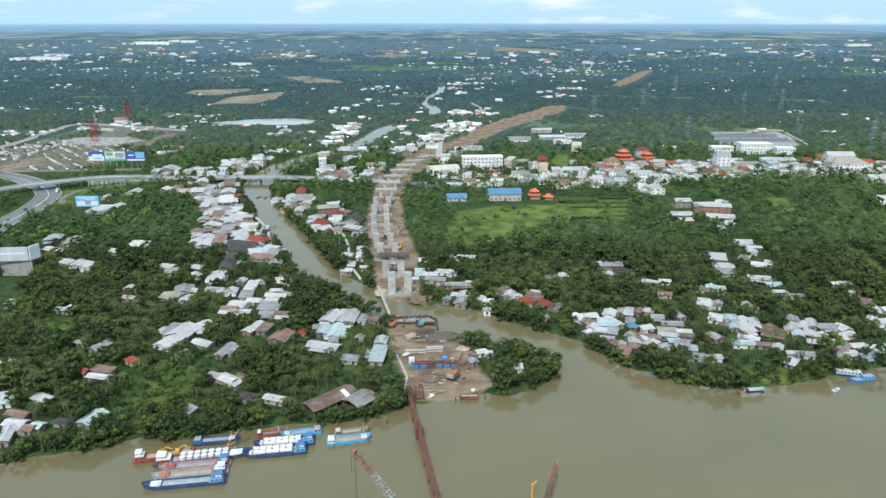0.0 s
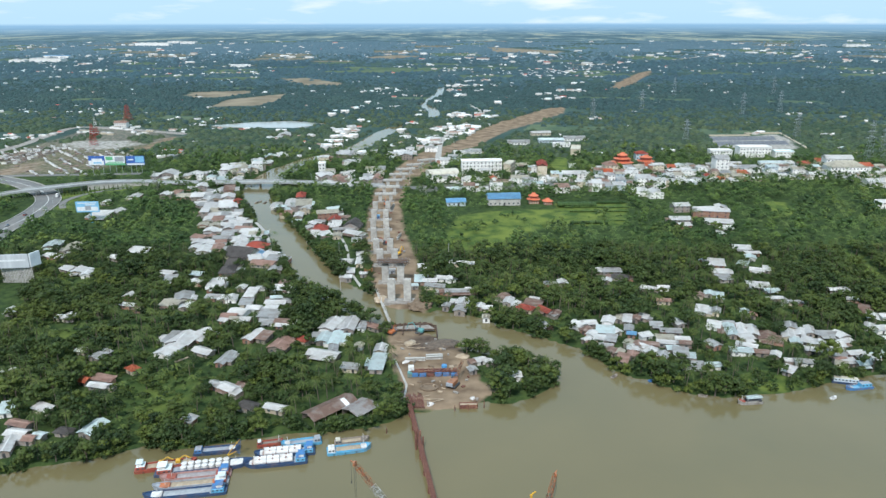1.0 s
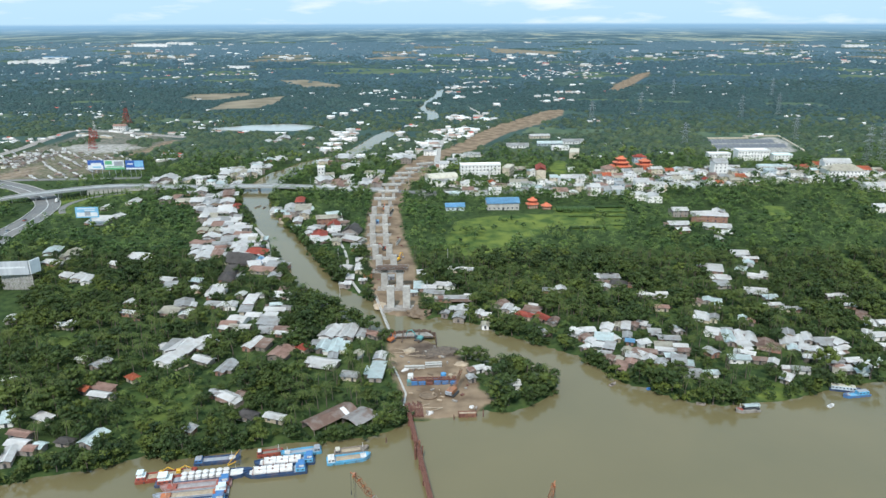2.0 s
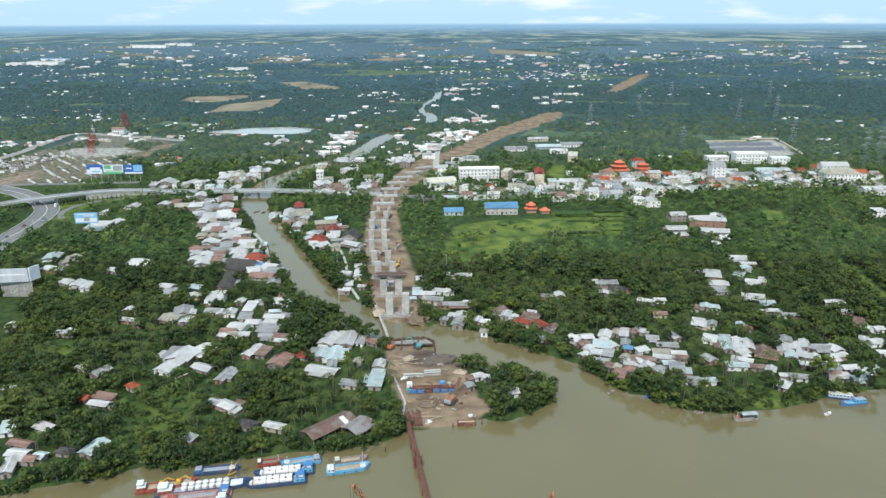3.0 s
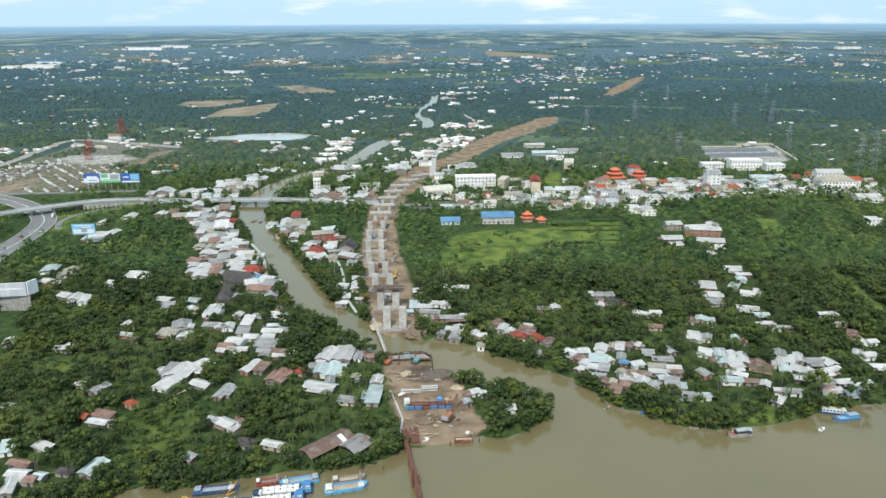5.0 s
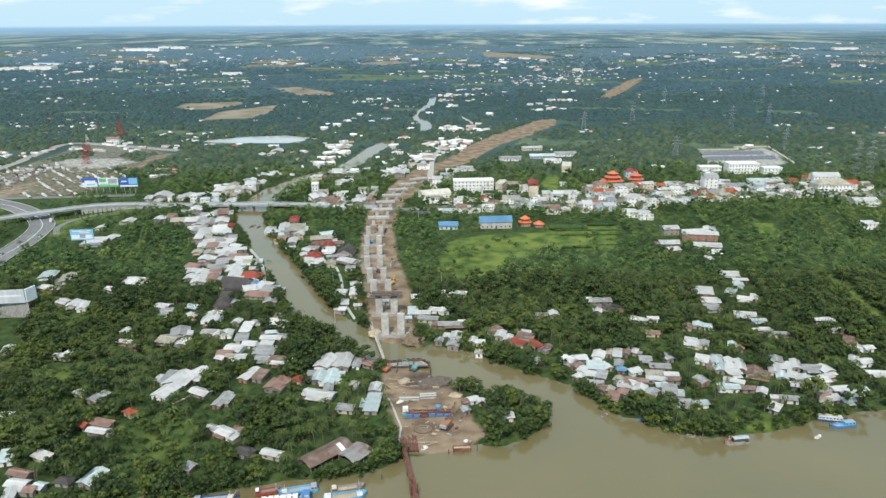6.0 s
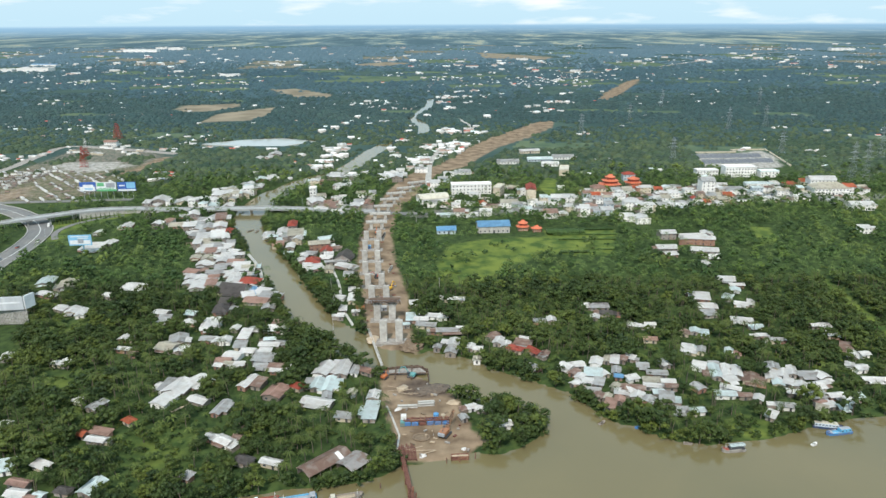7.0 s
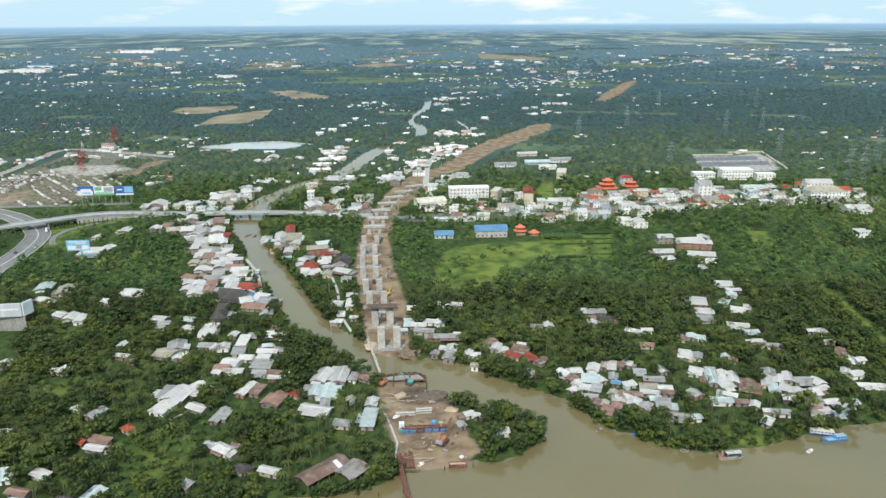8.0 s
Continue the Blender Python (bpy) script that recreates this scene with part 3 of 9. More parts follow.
def build_ground():
    xs, ys = graded(-200, 215, 3.4, -4300, 4300, 1.06), graded(195, 620, 3.4, -2600, 5300, 1.045)
    x, y = [g.ravel() for g in np.meshgrid(xs, ys)]
    z = land_height(x, y)
    nx, ny = len(xs), len(ys)
    k = (np.arange(ny - 1)[:, None] * nx + np.arange(nx - 1)[None]).ravel()
    tris = np.concatenate([np.stack([k, k + 1, k + nx + 1], 1), np.stack([k, k + nx + 1, k + nx], 1)])
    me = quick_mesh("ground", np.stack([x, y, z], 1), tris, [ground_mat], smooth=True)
    near = np.maximum(soft_in(x, y, SITE, 2), np.maximum(soft_in(x, y, WORKS, 4), soft_in(x, y, WORKS_FAR, 10)))
    masks = {
        "dirt": np.maximum.reduce([near, soft_in(x, y, TOWN_YARD, 12) * 0.46, soft_in(x, y, YARD_PAD, 6), np.clip(1.3 - line_gap(x, y, YARD_TRACK) / 10, 0, 1), np.clip(1 - line_gap(x, y, EARTH_ROAD) / 12, 0, 1)]),
        "meadow": np.maximum.reduce([soft_in(x, y, MEADOW, 6), soft_in(x, y, LAWN, 4), soft_in(x, y, SHORE_LAWN, 3) * 0.62, soft_in(x, y, SCRUB, 8) * 0.5,
                                     soft_in(x, y, VILLA_FIELD, 4), soft_in(x, y, GRASS_TRACK, 4), soft_in(x, y, GLADE, 5), soft_in(x, y, JUNCTION_LAWN, 4) * 0.7, np.clip(1.2 - line_gap(x, y, SLIP_ROAD) / 9, 0, 0.6)] + [soft_in(x, y, q, 7) * 0.52 for q in WEST_GLADES]),
        # beyond 760 m this mask rises everywhere: haze put into the ground colour
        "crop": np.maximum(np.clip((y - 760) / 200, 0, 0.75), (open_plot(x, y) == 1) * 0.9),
        "paddy": np.maximum.reduce([soft_in(x, y, q, 8) for q in PADDIES] + [(open_plot(x, y) == 3) * 0.8]),
        "stubble": np.maximum.reduce([soft_in(x, y, q, 10) for q in FARM_PLOTS] + [(open_plot(x, y) == 2) * 0.56]),
        "slag": np.clip(1.45 - np.hypot((x + 4) / 15, (y - 302) / 9.5), 0, 1),
        "paved": np.maximum(np.maximum(soft_in(x, y, LOT, 4), np.clip(1.0 - line_gap(x, y, TOWN_ROAD[1:]) / 22, 0, 0.48)), np.maximum(soft_in(x, y, PLAZA, 6), soft_in(x, y, TOWN_YARD, 15) * 0.36)),
    }
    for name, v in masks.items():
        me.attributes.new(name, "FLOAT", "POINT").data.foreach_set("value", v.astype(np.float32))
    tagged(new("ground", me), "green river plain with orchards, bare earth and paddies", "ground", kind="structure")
    bm = bmesh.new()
    bmesh.ops.create_grid(bm, x_segments=4, y_segments=4, size=1)
    for v in bm.verts:
        v.co = Vector((v.co.x * 4000, -700 + v.co.y * 2900, -0.9))
    tagged(part("water", bm, water_mat), "muddy brown river and canal water", "water", kind="structure")
    bm = bmesh.new()
    add_prism(bm, POND, -0.9, -0.35)
    # the sky's reflection on the pond is painted in as a pale base colour
    sky_pale_water = material("sky_pale_pond_water", (0.40, 0.41, 0.38), (0.34, 0.35, 0.33), 0.15, scale=0.02)
    tagged(part("pond", bm, sky_pale_water), "fish pond with a pale sky reflection in its colour", "pond", kind="structure")


build_ground()


def ribbon(name, line, width, mat, z, thick, label, category):
    """A road or deck that follows a line; z may be a height or a list of heights."""
    pts = [Vector((*p, z if not isinstance(z, list) else z[k])) for k, p in enumerate(line)]
    fine = []
    for k in range(len(pts) - 1):
        p0, p1, p2, p3 = pts[max(k - 1, 0)], pts[k], pts[k + 1], pts[min(k + 2, len(pts) - 1)]
        for s in range(8):
            t = s / 8
            fine.append(0.5 * (2 * p1 + (p2 - p0) * t + (2 * p0 - 5 * p1 + 4 * p2 - p3) * t * t + (3 * p1 - p0 - 3 * p2 + p3) * t ** 3))
    fine.append(pts[-1])
    bm, rings = bmesh.new(), []
    for k, p in enumerate(fine):
        d = fine[min(k + 1, len(fine) - 1)] - fine[max(k - 1, 0)]
        n = Vector((-d.y, d.x, 0)).normalized() * width / 2
        rings.append([bm.verts.new(q) for q in (p - n, p + n, p + n - Vector((0, 0, thick)), p - n - Vector((0, 0, thick)))])
    for a, b in zip(rings, rings[1:]):
        for k in range(4):
            bm.faces.new((a[k], a[(k + 1) % 4], b[(k + 1) % 4], b[k]))
    bm.faces.new(rings[0][::-1])
    bm.faces.new(rings[-1])
    return tagged(part(name, bm, mat), label, category, kind="structure"), fine


ribbon("road", HIGHWAY, 19, asphalt, 0.35, 1.2, "grey asphalt highway curving past the flyover", "road")
_, flyover_line = ribbon("road", FLYOVER, 11, deck_concrete, [1, 4.8, 5.8, 6, 5.6, 4.8, 3.2, 1.6, 2.6, 3.6, 3.6, 1.5, 0.6], 0.8, "pale concrete flyover and bridge deck over the canal", "bridge")
ribbon("embankment", FLYOVER[4:8], 10.2, concrete, [4.7, 3.9, 2.3, 0.7], 5.0, "pale concrete retaining wall carrying the flyover ramp", "retaining wall")
ribbon("road", SLIP_ROAD, 5, asphalt, 0.35, 0.6, "narrow asphalt slip road below the flyover", "road")
ribbon("road", TOWN_ROAD, 9, asphalt, 0.35, 0.6, "asphalt main street of the town", "road")
ribbon("road", BACK_ROAD, 8, asphalt, 0.35, 0.6, "asphalt side road with dusty verges", "road")
ribbon("road", CURVE_ROAD, 6.5, concrete, 0.35, 0.6, "pale concrete lane curving beside the works", "road")
ribbon("road", ORCHARD_ROAD, 14, concrete_old, 0.35, 0.6, "pale straight road through distant orchards", "road")
ribbon("road", NW_ROAD, 12, concrete_old, 0.35, 0.6, "dusty pale road behind the town", "road")
# Houses by neighbourhood: x, y, width, depth, turn in degrees, roof
ISLAND = [
    (30, 267, 5.2, 4.6, 8, "w"), (16.5, 281.5, 3.8, 3.4, 24, "w"), (21, 279.5, 3.4, 3.2, -14, "w"), (12.8, 272.5, 2.8, 3.2, 22, "g")]
SOUTHWEST_SHORE = [
    (-167, 240.8, 4.6, 7.3, 15, "t"), (-153.6, 241.1, 7.4, 3.4, -26, "w"), (-156.1, 229.8, 8.3, 3.4, -16, "p"), (-153.3, 223.4, 7.3, 3.9, -10, "w"),
    (-152.4, 215.8, 3.4, 9.5, 15, "w"), (-144.6, 221.9, 3.4, 3.4, -15, "t"), (-137.4, 225.4, 5.8, 3.4, -13, "d"), (-127.6, 227.1, 5.4, 9, -18, "t"),
    (-146.8, 219.8, 3.4, 3.4, -4, "p"), (-94.1, 232.7, 3.4, 3.4, -27, "g")]
WEST_GROVE = [
    (-123.4, 291.7, 7.5, 11.4, -20, "w"), (-121.1, 302.8, 11.1, 11.9, -10, "w"), (-115.6, 308.6, 6.8, 11.9, -37, "w"), (-126.6, 304.2, 4.7, 10.1, -11, "g"),
    (-107.5, 290.2, 9.3, 4.9, -27, "w"), (-86.8, 256.4, 8.1, 4.7, -33, "w"), (-92, 258.9, 5.6, 3.6, -27, "g"), (-81.5, 258.7, 3.5, 3.4, -26, "b"),
    (-75.1, 242.3, 7.2, 4.4, -24, "d"), (-64.2, 240.8, 7.5, 3.4, -20, "w"), (-95.7, 283.5, 3.7, 11.5, -13, "g")]
RIVER_HAMLET = [
    (-54.4, 318.9, 6.9, 13, -15, "w"), (-45, 320, 5.8, 15, -6, "w"), (-38.8, 318.7, 3.4, 9.2, -8, "g"), (-32.3, 316.5, 6.4, 4.2, -33, "p"),
    (-55.6, 303.9, 4.8, 9.5, -5, "t"), (-49.9, 303.5, 3.9, 13.3, -3, "t"), (-49.5, 292.8, 3.4, 5.3, 4, "g"), (-52.9, 286.9, 13.8, 6.1, -18, "w"),
    (-27.9, 278.3, 5.3, 13.2, -5, "t"), (-27.8, 292.4, 4.6, 6.7, -6, "w"), (-39.6, 274.6, 6.8, 3.4, -11, "g"), (-64.5, 301.5, 5.6, 4.3, -35, "r"),
    (-73.8, 296.7, 8.3, 10.7, -17, "p"), (-89.2, 306.8, 4.3, 11.6, -21, "w"), (-83.7, 305.5, 4.7, 7.5, -18, "b"), (-38.3, 295, 3.4, 4.2, -19, "c")]
WEST_ORCHARD = [
    (-258.5, 450, 9.3, 13.8, 9, "t"), (-241.3, 443.7, 10.2, 15, 15, "c"), (-245.6, 426.1, 12, 6.1, -27, "w"), (-194.1, 437.5, 13.7, 12.3, -17, "w"),
    (-204.6, 422.4, 6.6, 5, -29, "w"), (-223.8, 402.2, 8.2, 6.7, -29, "w"), (-216.5, 398.2, 6.5, 9.3, 4, "w"), (-209.7, 395.1, 4.8, 10.8, 12, "w"),
    (-141.4, 346.4, 9.6, 9.4, -19, "c"), (-138.9, 356.2, 9.1, 11, 0, "g"), (-132.9, 343.7, 4.6, 7, -5, "w"), (-161.5, 394, 8.2, 6, -17, "w"),
    (-156.2, 383.3, 6.3, 7.3, 4, "g")]
WEST_ORCHARD_EAST = [
    (-143.6, 390.9, 6.8, 4.1, -16, "t"), (-140.9, 378.2, 4.3, 5.3, 7, "w"), (-129.5, 374.7, 4.6, 10.3, 6, "w"), (-124.3, 376.9, 4.6, 3.8, -11, "w"),
    (-126, 384.1, 6.3, 3.6, -5, "w"), (-122.9, 356.5, 7.4, 5.7, -7, "g"), (-127.4, 398.1, 8.3, 12, 6, "d"), (-120.9, 398.6, 4.6, 5.9, 3, "g"),
    (-133.9, 354.2, 3.7, 5.4, 10, "w"), (-108, 324.2, 3.9, 3.4, -20, "w")]
CANAL_GROVE = [
    (-88.6, 368, 8, 6.1, 5, "w"), (-103.8, 360.6, 5.1, 11.5, -2, "w"), (-103.2, 347.5, 5.9, 6.2, 2, "g"), (-112.9, 353.9, 5.5, 6.1, 4, "w"),
    (-103.9, 335.9, 8.4, 7.5, -18, "w"), (-103.5, 326.4, 4, 3.4, -10, "c"), (-87.8, 348.4, 10.3, 4.8, -5, "w"), (-87.5, 332.3, 10.3, 7, -8, "g"),
    (-88.5, 340.7, 6, 3.8, -8, "w"), (-86.6, 323.2, 6.2, 3.4, -7, "g"), (-78.2, 323, 8.1, 4.4, -8, "b"), (-77.5, 318.1, 6.7, 3.4, -14, "w")]
CANAL_TOWN_ROW = [
    (-159.8, 511.1, 7.4, 7.9, 9, "w"), (-160.4, 521.6, 8.8, 6.7, 3, "w"), (-147.9, 492.8, 5.9, 6, 11, "w"), (-149.2, 474.2, 7.7, 6.7, 11, "g"),
    (-177.6, 574.6, 10.1, 12.7, 11, "w"), (-181.4, 526.2, 5.4, 9, 6, "w"), (-208.5, 585.1, 6, 13.1, 11, "w"), (-193.7, 598.9, 9.5, 12, 12, "w"),
    (-159.2, 468.6, 4.5, 6.5, 8, "p"), (-149.3, 512.8, 8.5, 5.8, -25, "w"), (-174.3, 498.5, 6.4, 8, 6, "c"), (-211.7, 614, 10, 13.4, 9, "w")]
CANAL_TOWN_LOWER = [
    (-109.3, 412.2, 14.3, 9.3, -11, "p"), (-109, 426.9, 9.1, 7.2, -21, "w"), (-115.8, 428.2, 4.1, 11.9, 6, "u"), (-127.9, 431.1, 17.3, 15, -15, "d"),
    (-121.8, 445.4, 13.6, 9.4, -6, "r"), (-133.5, 447.9, 7.6, 10.8, 5, "w"), (-129.3, 459.9, 17.1, 5.6, 2, "w"), (-131.5, 470.1, 13.2, 6.6, 6, "w"),
    (-135.8, 479, 11.3, 6.2, 4, "w"), (-141.3, 487.5, 11.4, 9.4, -5, "p"), (-152.2, 489.8, 7.5, 9.7, 6, "w"), (-151.3, 504.7, 10.3, 9, 2, "w"),
    (-129.3, 474.5, 9, 8.5, 6, "c"), (-126.9, 410.7, 8.3, 8, -8, "d"), (-99.6, 401, 7, 7.3, 1, "g")]
CANAL_TOWN_UPPER = [
    (-154.6, 439.6, 8.8, 13.6, 7, "w"), (-147.2, 443.5, 6.8, 11.8, 9, "p"), (-157, 453, 8, 8.8, 5, "w"), (-148.4, 456, 6.6, 5.5, 8, "p"),
    (-150.8, 465.8, 11, 7, 4, "g"), (-164.2, 482.6, 7.7, 9.3, 1, "w"), (-164.5, 495.9, 8, 8.7, 10, "c"), (-172.7, 518.8, 8.4, 13.1, 9, "w"),
    (-172.4, 531.7, 12.9, 6.1, -8, "c"), (-184.3, 549.2, 9.5, 15, 9, "w"), (-174.5, 555.2, 10.5, 14.3, 10, "w"), (-164.7, 543.6, 5.3, 15, 18, "w"),
    (-198.1, 575.7, 8.2, 13.6, 10, "w"), (-189.4, 580.1, 9.2, 15, 12, "g"), (-184.2, 601.8, 8.4, 15, 12, "b")]
CANAL_TOWN_BACK = [
    (-217, 587, 13.2, 12.7, 0, "c"), (-229, 598, 7.2, 10.3, 0, "p"), (-203, 575, 9.9, 9.2, 0, "w"), (-168, 565, 7.8, 11.3, 0, "r"),
    (-180, 585, 8.1, 12.4, 0, "b"), (-233, 583, 6, 9.7, 0, "w"), (-259, 585, 8.1, 12.9, 0, "w"), (-260, 524, 13.7, 15, 0, "w"),
    (-254, 537, 8.4, 10.5, 0, "w"), (-274, 565, 6.8, 9.2, 0, "w")]
EAST_BANK = [
    (-134.6, 556.2, 5.5, 12.5, 5, "w"), (-123.4, 565.4, 8.8, 15, 6, "w"), (-117.5, 576.3, 6.7, 15, 6, "r"), (-110, 549.1, 11.5, 13.9, 7, "c"),
    (-109.3, 523.1, 5.9, 11.8, 4, "w"), (-118.6, 528.5, 5.3, 10.7, 9, "p"), (-105.2, 535.8, 7.7, 8.6, 0, "w"), (-87.3, 522.4, 15.4, 9.9, 14, "c"),
    (-84.3, 540.4, 11.3, 7, 26, "t"), (-80.2, 510.9, 8, 9.8, -1, "r"), (-95.6, 499.6, 6.4, 7.4, -6, "w"), (-87.1, 487.4, 10.1, 11.6, 8, "r"),
    (-81.8, 472.7, 8.7, 7.2, 26, "w"), (-72.7, 470, 6.1, 7.7, 3, "c"), (-64.9, 496.7, 11.9, 13.9, 0, "d"), (-61.6, 475.7, 12.9, 7.9, -33, "w")]
TOWPATH = [
    (-58.6, 415.9, 6.8, 5, -14, "w"), (-50.7, 414.1, 4.1, 13.1, 2, "w"), (-52.3, 428.4, 3.5, 5.4, 6, "w"), (-54.3, 396.8, 3.8, 5.9, 5, "w"),
    (-46, 391.7, 3.8, 3.4, -2, "w"), (-54.4, 385.6, 3.4, 3.4, -2, "w"), (-57.7, 456.6, 5.7, 7.9, 3, "g"), (-13, 382, 4.8, 9, 0, "t"),
    (-7, 380, 7.5, 5.2, 0, "w"), (0, 385, 7.6, 5, 0, "w"), (-4, 372, 10.7, 5, 0, "g"), (12, 411, 14.6, 5, 0, "w"),
    (5, 383, 4.8, 5, 0, "w"), (10, 364, 16.3, 5, 0, "g"), (-12, 405, 4.5, 5, 0, "w")]
NORTH_SHORE = [
    (10.9, 348.1, 5.2, 7.5, -13, "w"), (9.3, 338.4, 5.6, 6.1, -13, "g"), (19.6, 343.2, 3.4, 5.6, -15, "w"), (23.4, 340.7, 4.1, 4, -6, "w"),
    (22.2, 329, 3.4, 4.1, -7, "c"), (1.9, 342.8, 3.4, 3.8, -12, "g"), (3.2, 364, 9.1, 4.2, 3, "b"), (15.7, 366.5, 5.2, 3.4, -6, "w"),
    (32.3, 356, 4.9, 7.7, -33, "b"), (35, 349.4, 4.1, 7.5, -20, "w"), (38.6, 345.1, 3.6, 6.4, -14, "w"), (47.9, 345.9, 8.5, 5.2, -23, "b"),
    (43, 339.7, 8.1, 4.5, -31, "r"), (49, 350.6, 4.9, 3.4, -18, "w"), (52.7, 336.4, 8, 3.9, -56, "r"), (57.6, 333.4, 3.4, 5.6, -23, "b")]
EAST_SHORE = [
    (66.5, 319, 6, 5.7, -53, "w"), (69.1, 312.9, 3.7, 5.5, -41, "b"), (70.7, 307.9, 3.4, 4.8, -33, "w"), (67.4, 301.7, 3.4, 4.2, -50, "w"),
    (68.5, 297.1, 4, 3.4, -13, "b"), (78, 311.5, 7.8, 6.3, -12, "t"), (73.7, 303.6, 4.1, 3.4, -17, "w"), (78.8, 302.5, 4.1, 6, -21, "g"),
    (82.1, 323.5, 5.2, 7.2, -21, "w"), (88.6, 326.5, 3.4, 6.4, -23, "c"), (91.8, 324.8, 3.4, 8.1, -16, "w"), (96.3, 326.2, 3.5, 4.8, -29, "b"),
    (100.5, 328, 4.4, 3.4, -33, "w"), (90, 314.2, 3.5, 6.3, -15, "g"), (89.7, 308.4, 3.4, 3.4, -12, "u")]
GARDEN_HOUSES = [
    (-148.2, 263.5, 4.2, 3.4, -25, "o"), (-140.5, 264, 9, 3.4, -17, "p"), (-140.1, 258.9, 8.1, 3.4, -15, "w"), (-132.4, 273.2, 4.9, 3.4, -35, "o"),
    (-162.5, 291.6, 4.3, 3.8, -15, "w"), (-152.4, 286.6, 5.3, 7.9, -21, "g"), (-169.1, 357.8, 3.6, 5.5, -8, "w"), (-164, 344.9, 7.7, 3.4, -14, "w"),
    (-156.9, 338.9, 3.8, 3.4, -11, "b"), (-190.7, 328.9, 4.2, 3.8, -10, "w"), (-186.9, 329.4, 3.4, 6.1, 14, "w"), (-221.2, 337.1, 4.5, 7.2, 18, "w"),
    (-184.4, 271.6, 3.5, 3.4, -9, "w")]
SHORE_END = [
    (50.4, 319.4, 6.4, 3.4, -47, "g"), (66.3, 319.1, 5.3, 6.2, -37, "w")]
EAST_SHORE_MID = [
    (74.2, 295.2, 6.5, 3.6, -11, "g"), (75.5, 289.1, 3.4, 5, -29, "b"), (79.2, 288.6, 3.4, 4.6, -28, "c"), (79.2, 281.7, 4.1, 7, -22, "p"),
    (85.7, 297.7, 3.4, 4.4, -31, "c"), (89.6, 295.7, 3.4, 5.2, -21, "b"), (91.2, 294, 3.8, 3.4, -54, "w"), (93.8, 289.8, 5.2, 5.6, -22, "w"),
    (103, 298.3, 7.3, 3.5, -12, "w"), (104.4, 303.7, 7.5, 3.4, -5, "c"), (112, 302.7, 6, 3.4, -6, "w"), (111.9, 297.5, 5.1, 3.6, -7, "b"),
    (97.5, 285, 4.6, 5.7, -34, "g"), (106.1, 286.5, 5.7, 7.7, -14, "g"), (107.8, 275.4, 8.2, 3.4, -6, "g"), (116.3, 275.6, 6.1, 3.6, 6, "t")]
EAST_SHORE_FAR = [
    (115.9, 320.7, 3.7, 6, 14, "w"), (133.2, 337.5, 5.2, 8.1, -24, "w"), (140.1, 336, 3.4, 6.4, -24, "g"), (132.3, 317.9, 5.6, 5.9, -27, "w"),
    (138.2, 312.2, 4.5, 13.4, -11, "t"), (143.7, 311.7, 3.4, 15, -15, "w"), (148.5, 311.7, 4.2, 10.5, -16, "w"), (152.8, 305.2, 6.3, 9.4, -26, "b"),
    (140.9, 295.5, 5.4, 3.4, -29, "w"), (134.3, 290, 9, 4.4, -6, "t"), (142.9, 288.4, 5.6, 3.4, -6, "b"), (153.7, 333.8, 3.4, 5.2, -22, "t"),
    (156.4, 330.5, 3.4, 4, -23, "p"), (147.8, 285.1, 3.4, 4.9, -30, "w")]
LANDING = [
    (163.7, 308.2, 4.3, 10.7, -18, "w"), (170.1, 308.9, 3.8, 7.5, -25, "w"), (175.6, 311.1, 3.4, 8.9, -18, "w"), (181.6, 307.9, 8.9, 5.3, -3, "g"),
    (168.6, 300.2, 3.4, 4.8, -30, "w"), (173, 297.1, 5.3, 5.9, -35, "w"), (179.9, 296.2, 7.2, 5.7, 6, "w"), (166.8, 290.4, 6.1, 4.1, -14, "w"),
    (176.7, 287.4, 7, 4, 8, "g"), (184.5, 287.3, 7.2, 3.6, 8, "w"), (192.3, 284.9, 7.1, 4.5, 1, "t"), (177, 278.8, 5.1, 3.4, 8, "w"),
    (181.9, 276.6, 5.2, 3.4, 5, "t"), (171.1, 274, 4.1, 7.2, -28, "c"), (147.5, 271.4, 3.5, 5.5, -42, "w"), (157.4, 279.1, 7.1, 3.7, -11, "g")]
EAST_GROVE = [
    (215.8, 328.3, 4.2, 7.9, -27, "w"), (221.7, 329, 4.6, 3.8, 12, "w"), (217.3, 337.3, 5.7, 7.6, -30, "b"), (207.4, 316.6, 3.4, 5.7, -30, "w"),
    (211, 313.6, 6.3, 4.8, 10, "w"), (210.3, 301.8, 9.6, 3.4, -6, "w"), (117.1, 349.7, 6.6, 4.1, -8, "p"), (114.8, 368.4, 5.5, 4.8, -31, "w"),
    (122.7, 369.3, 5.7, 3.4, -6, "w"), (145.4, 360.2, 4.9, 5.7, -22, "t"), (149, 355.4, 3.5, 7.3, -17, "t"), (138.7, 357.7, 4.6, 4.9, -25, "b"),
    (214.9, 364.9, 3.9, 3.4, -2, "w"), (220.6, 364.7, 5.4, 4.1, 6, "w"), (216.3, 353.5, 3.5, 4.5, -27, "w")]
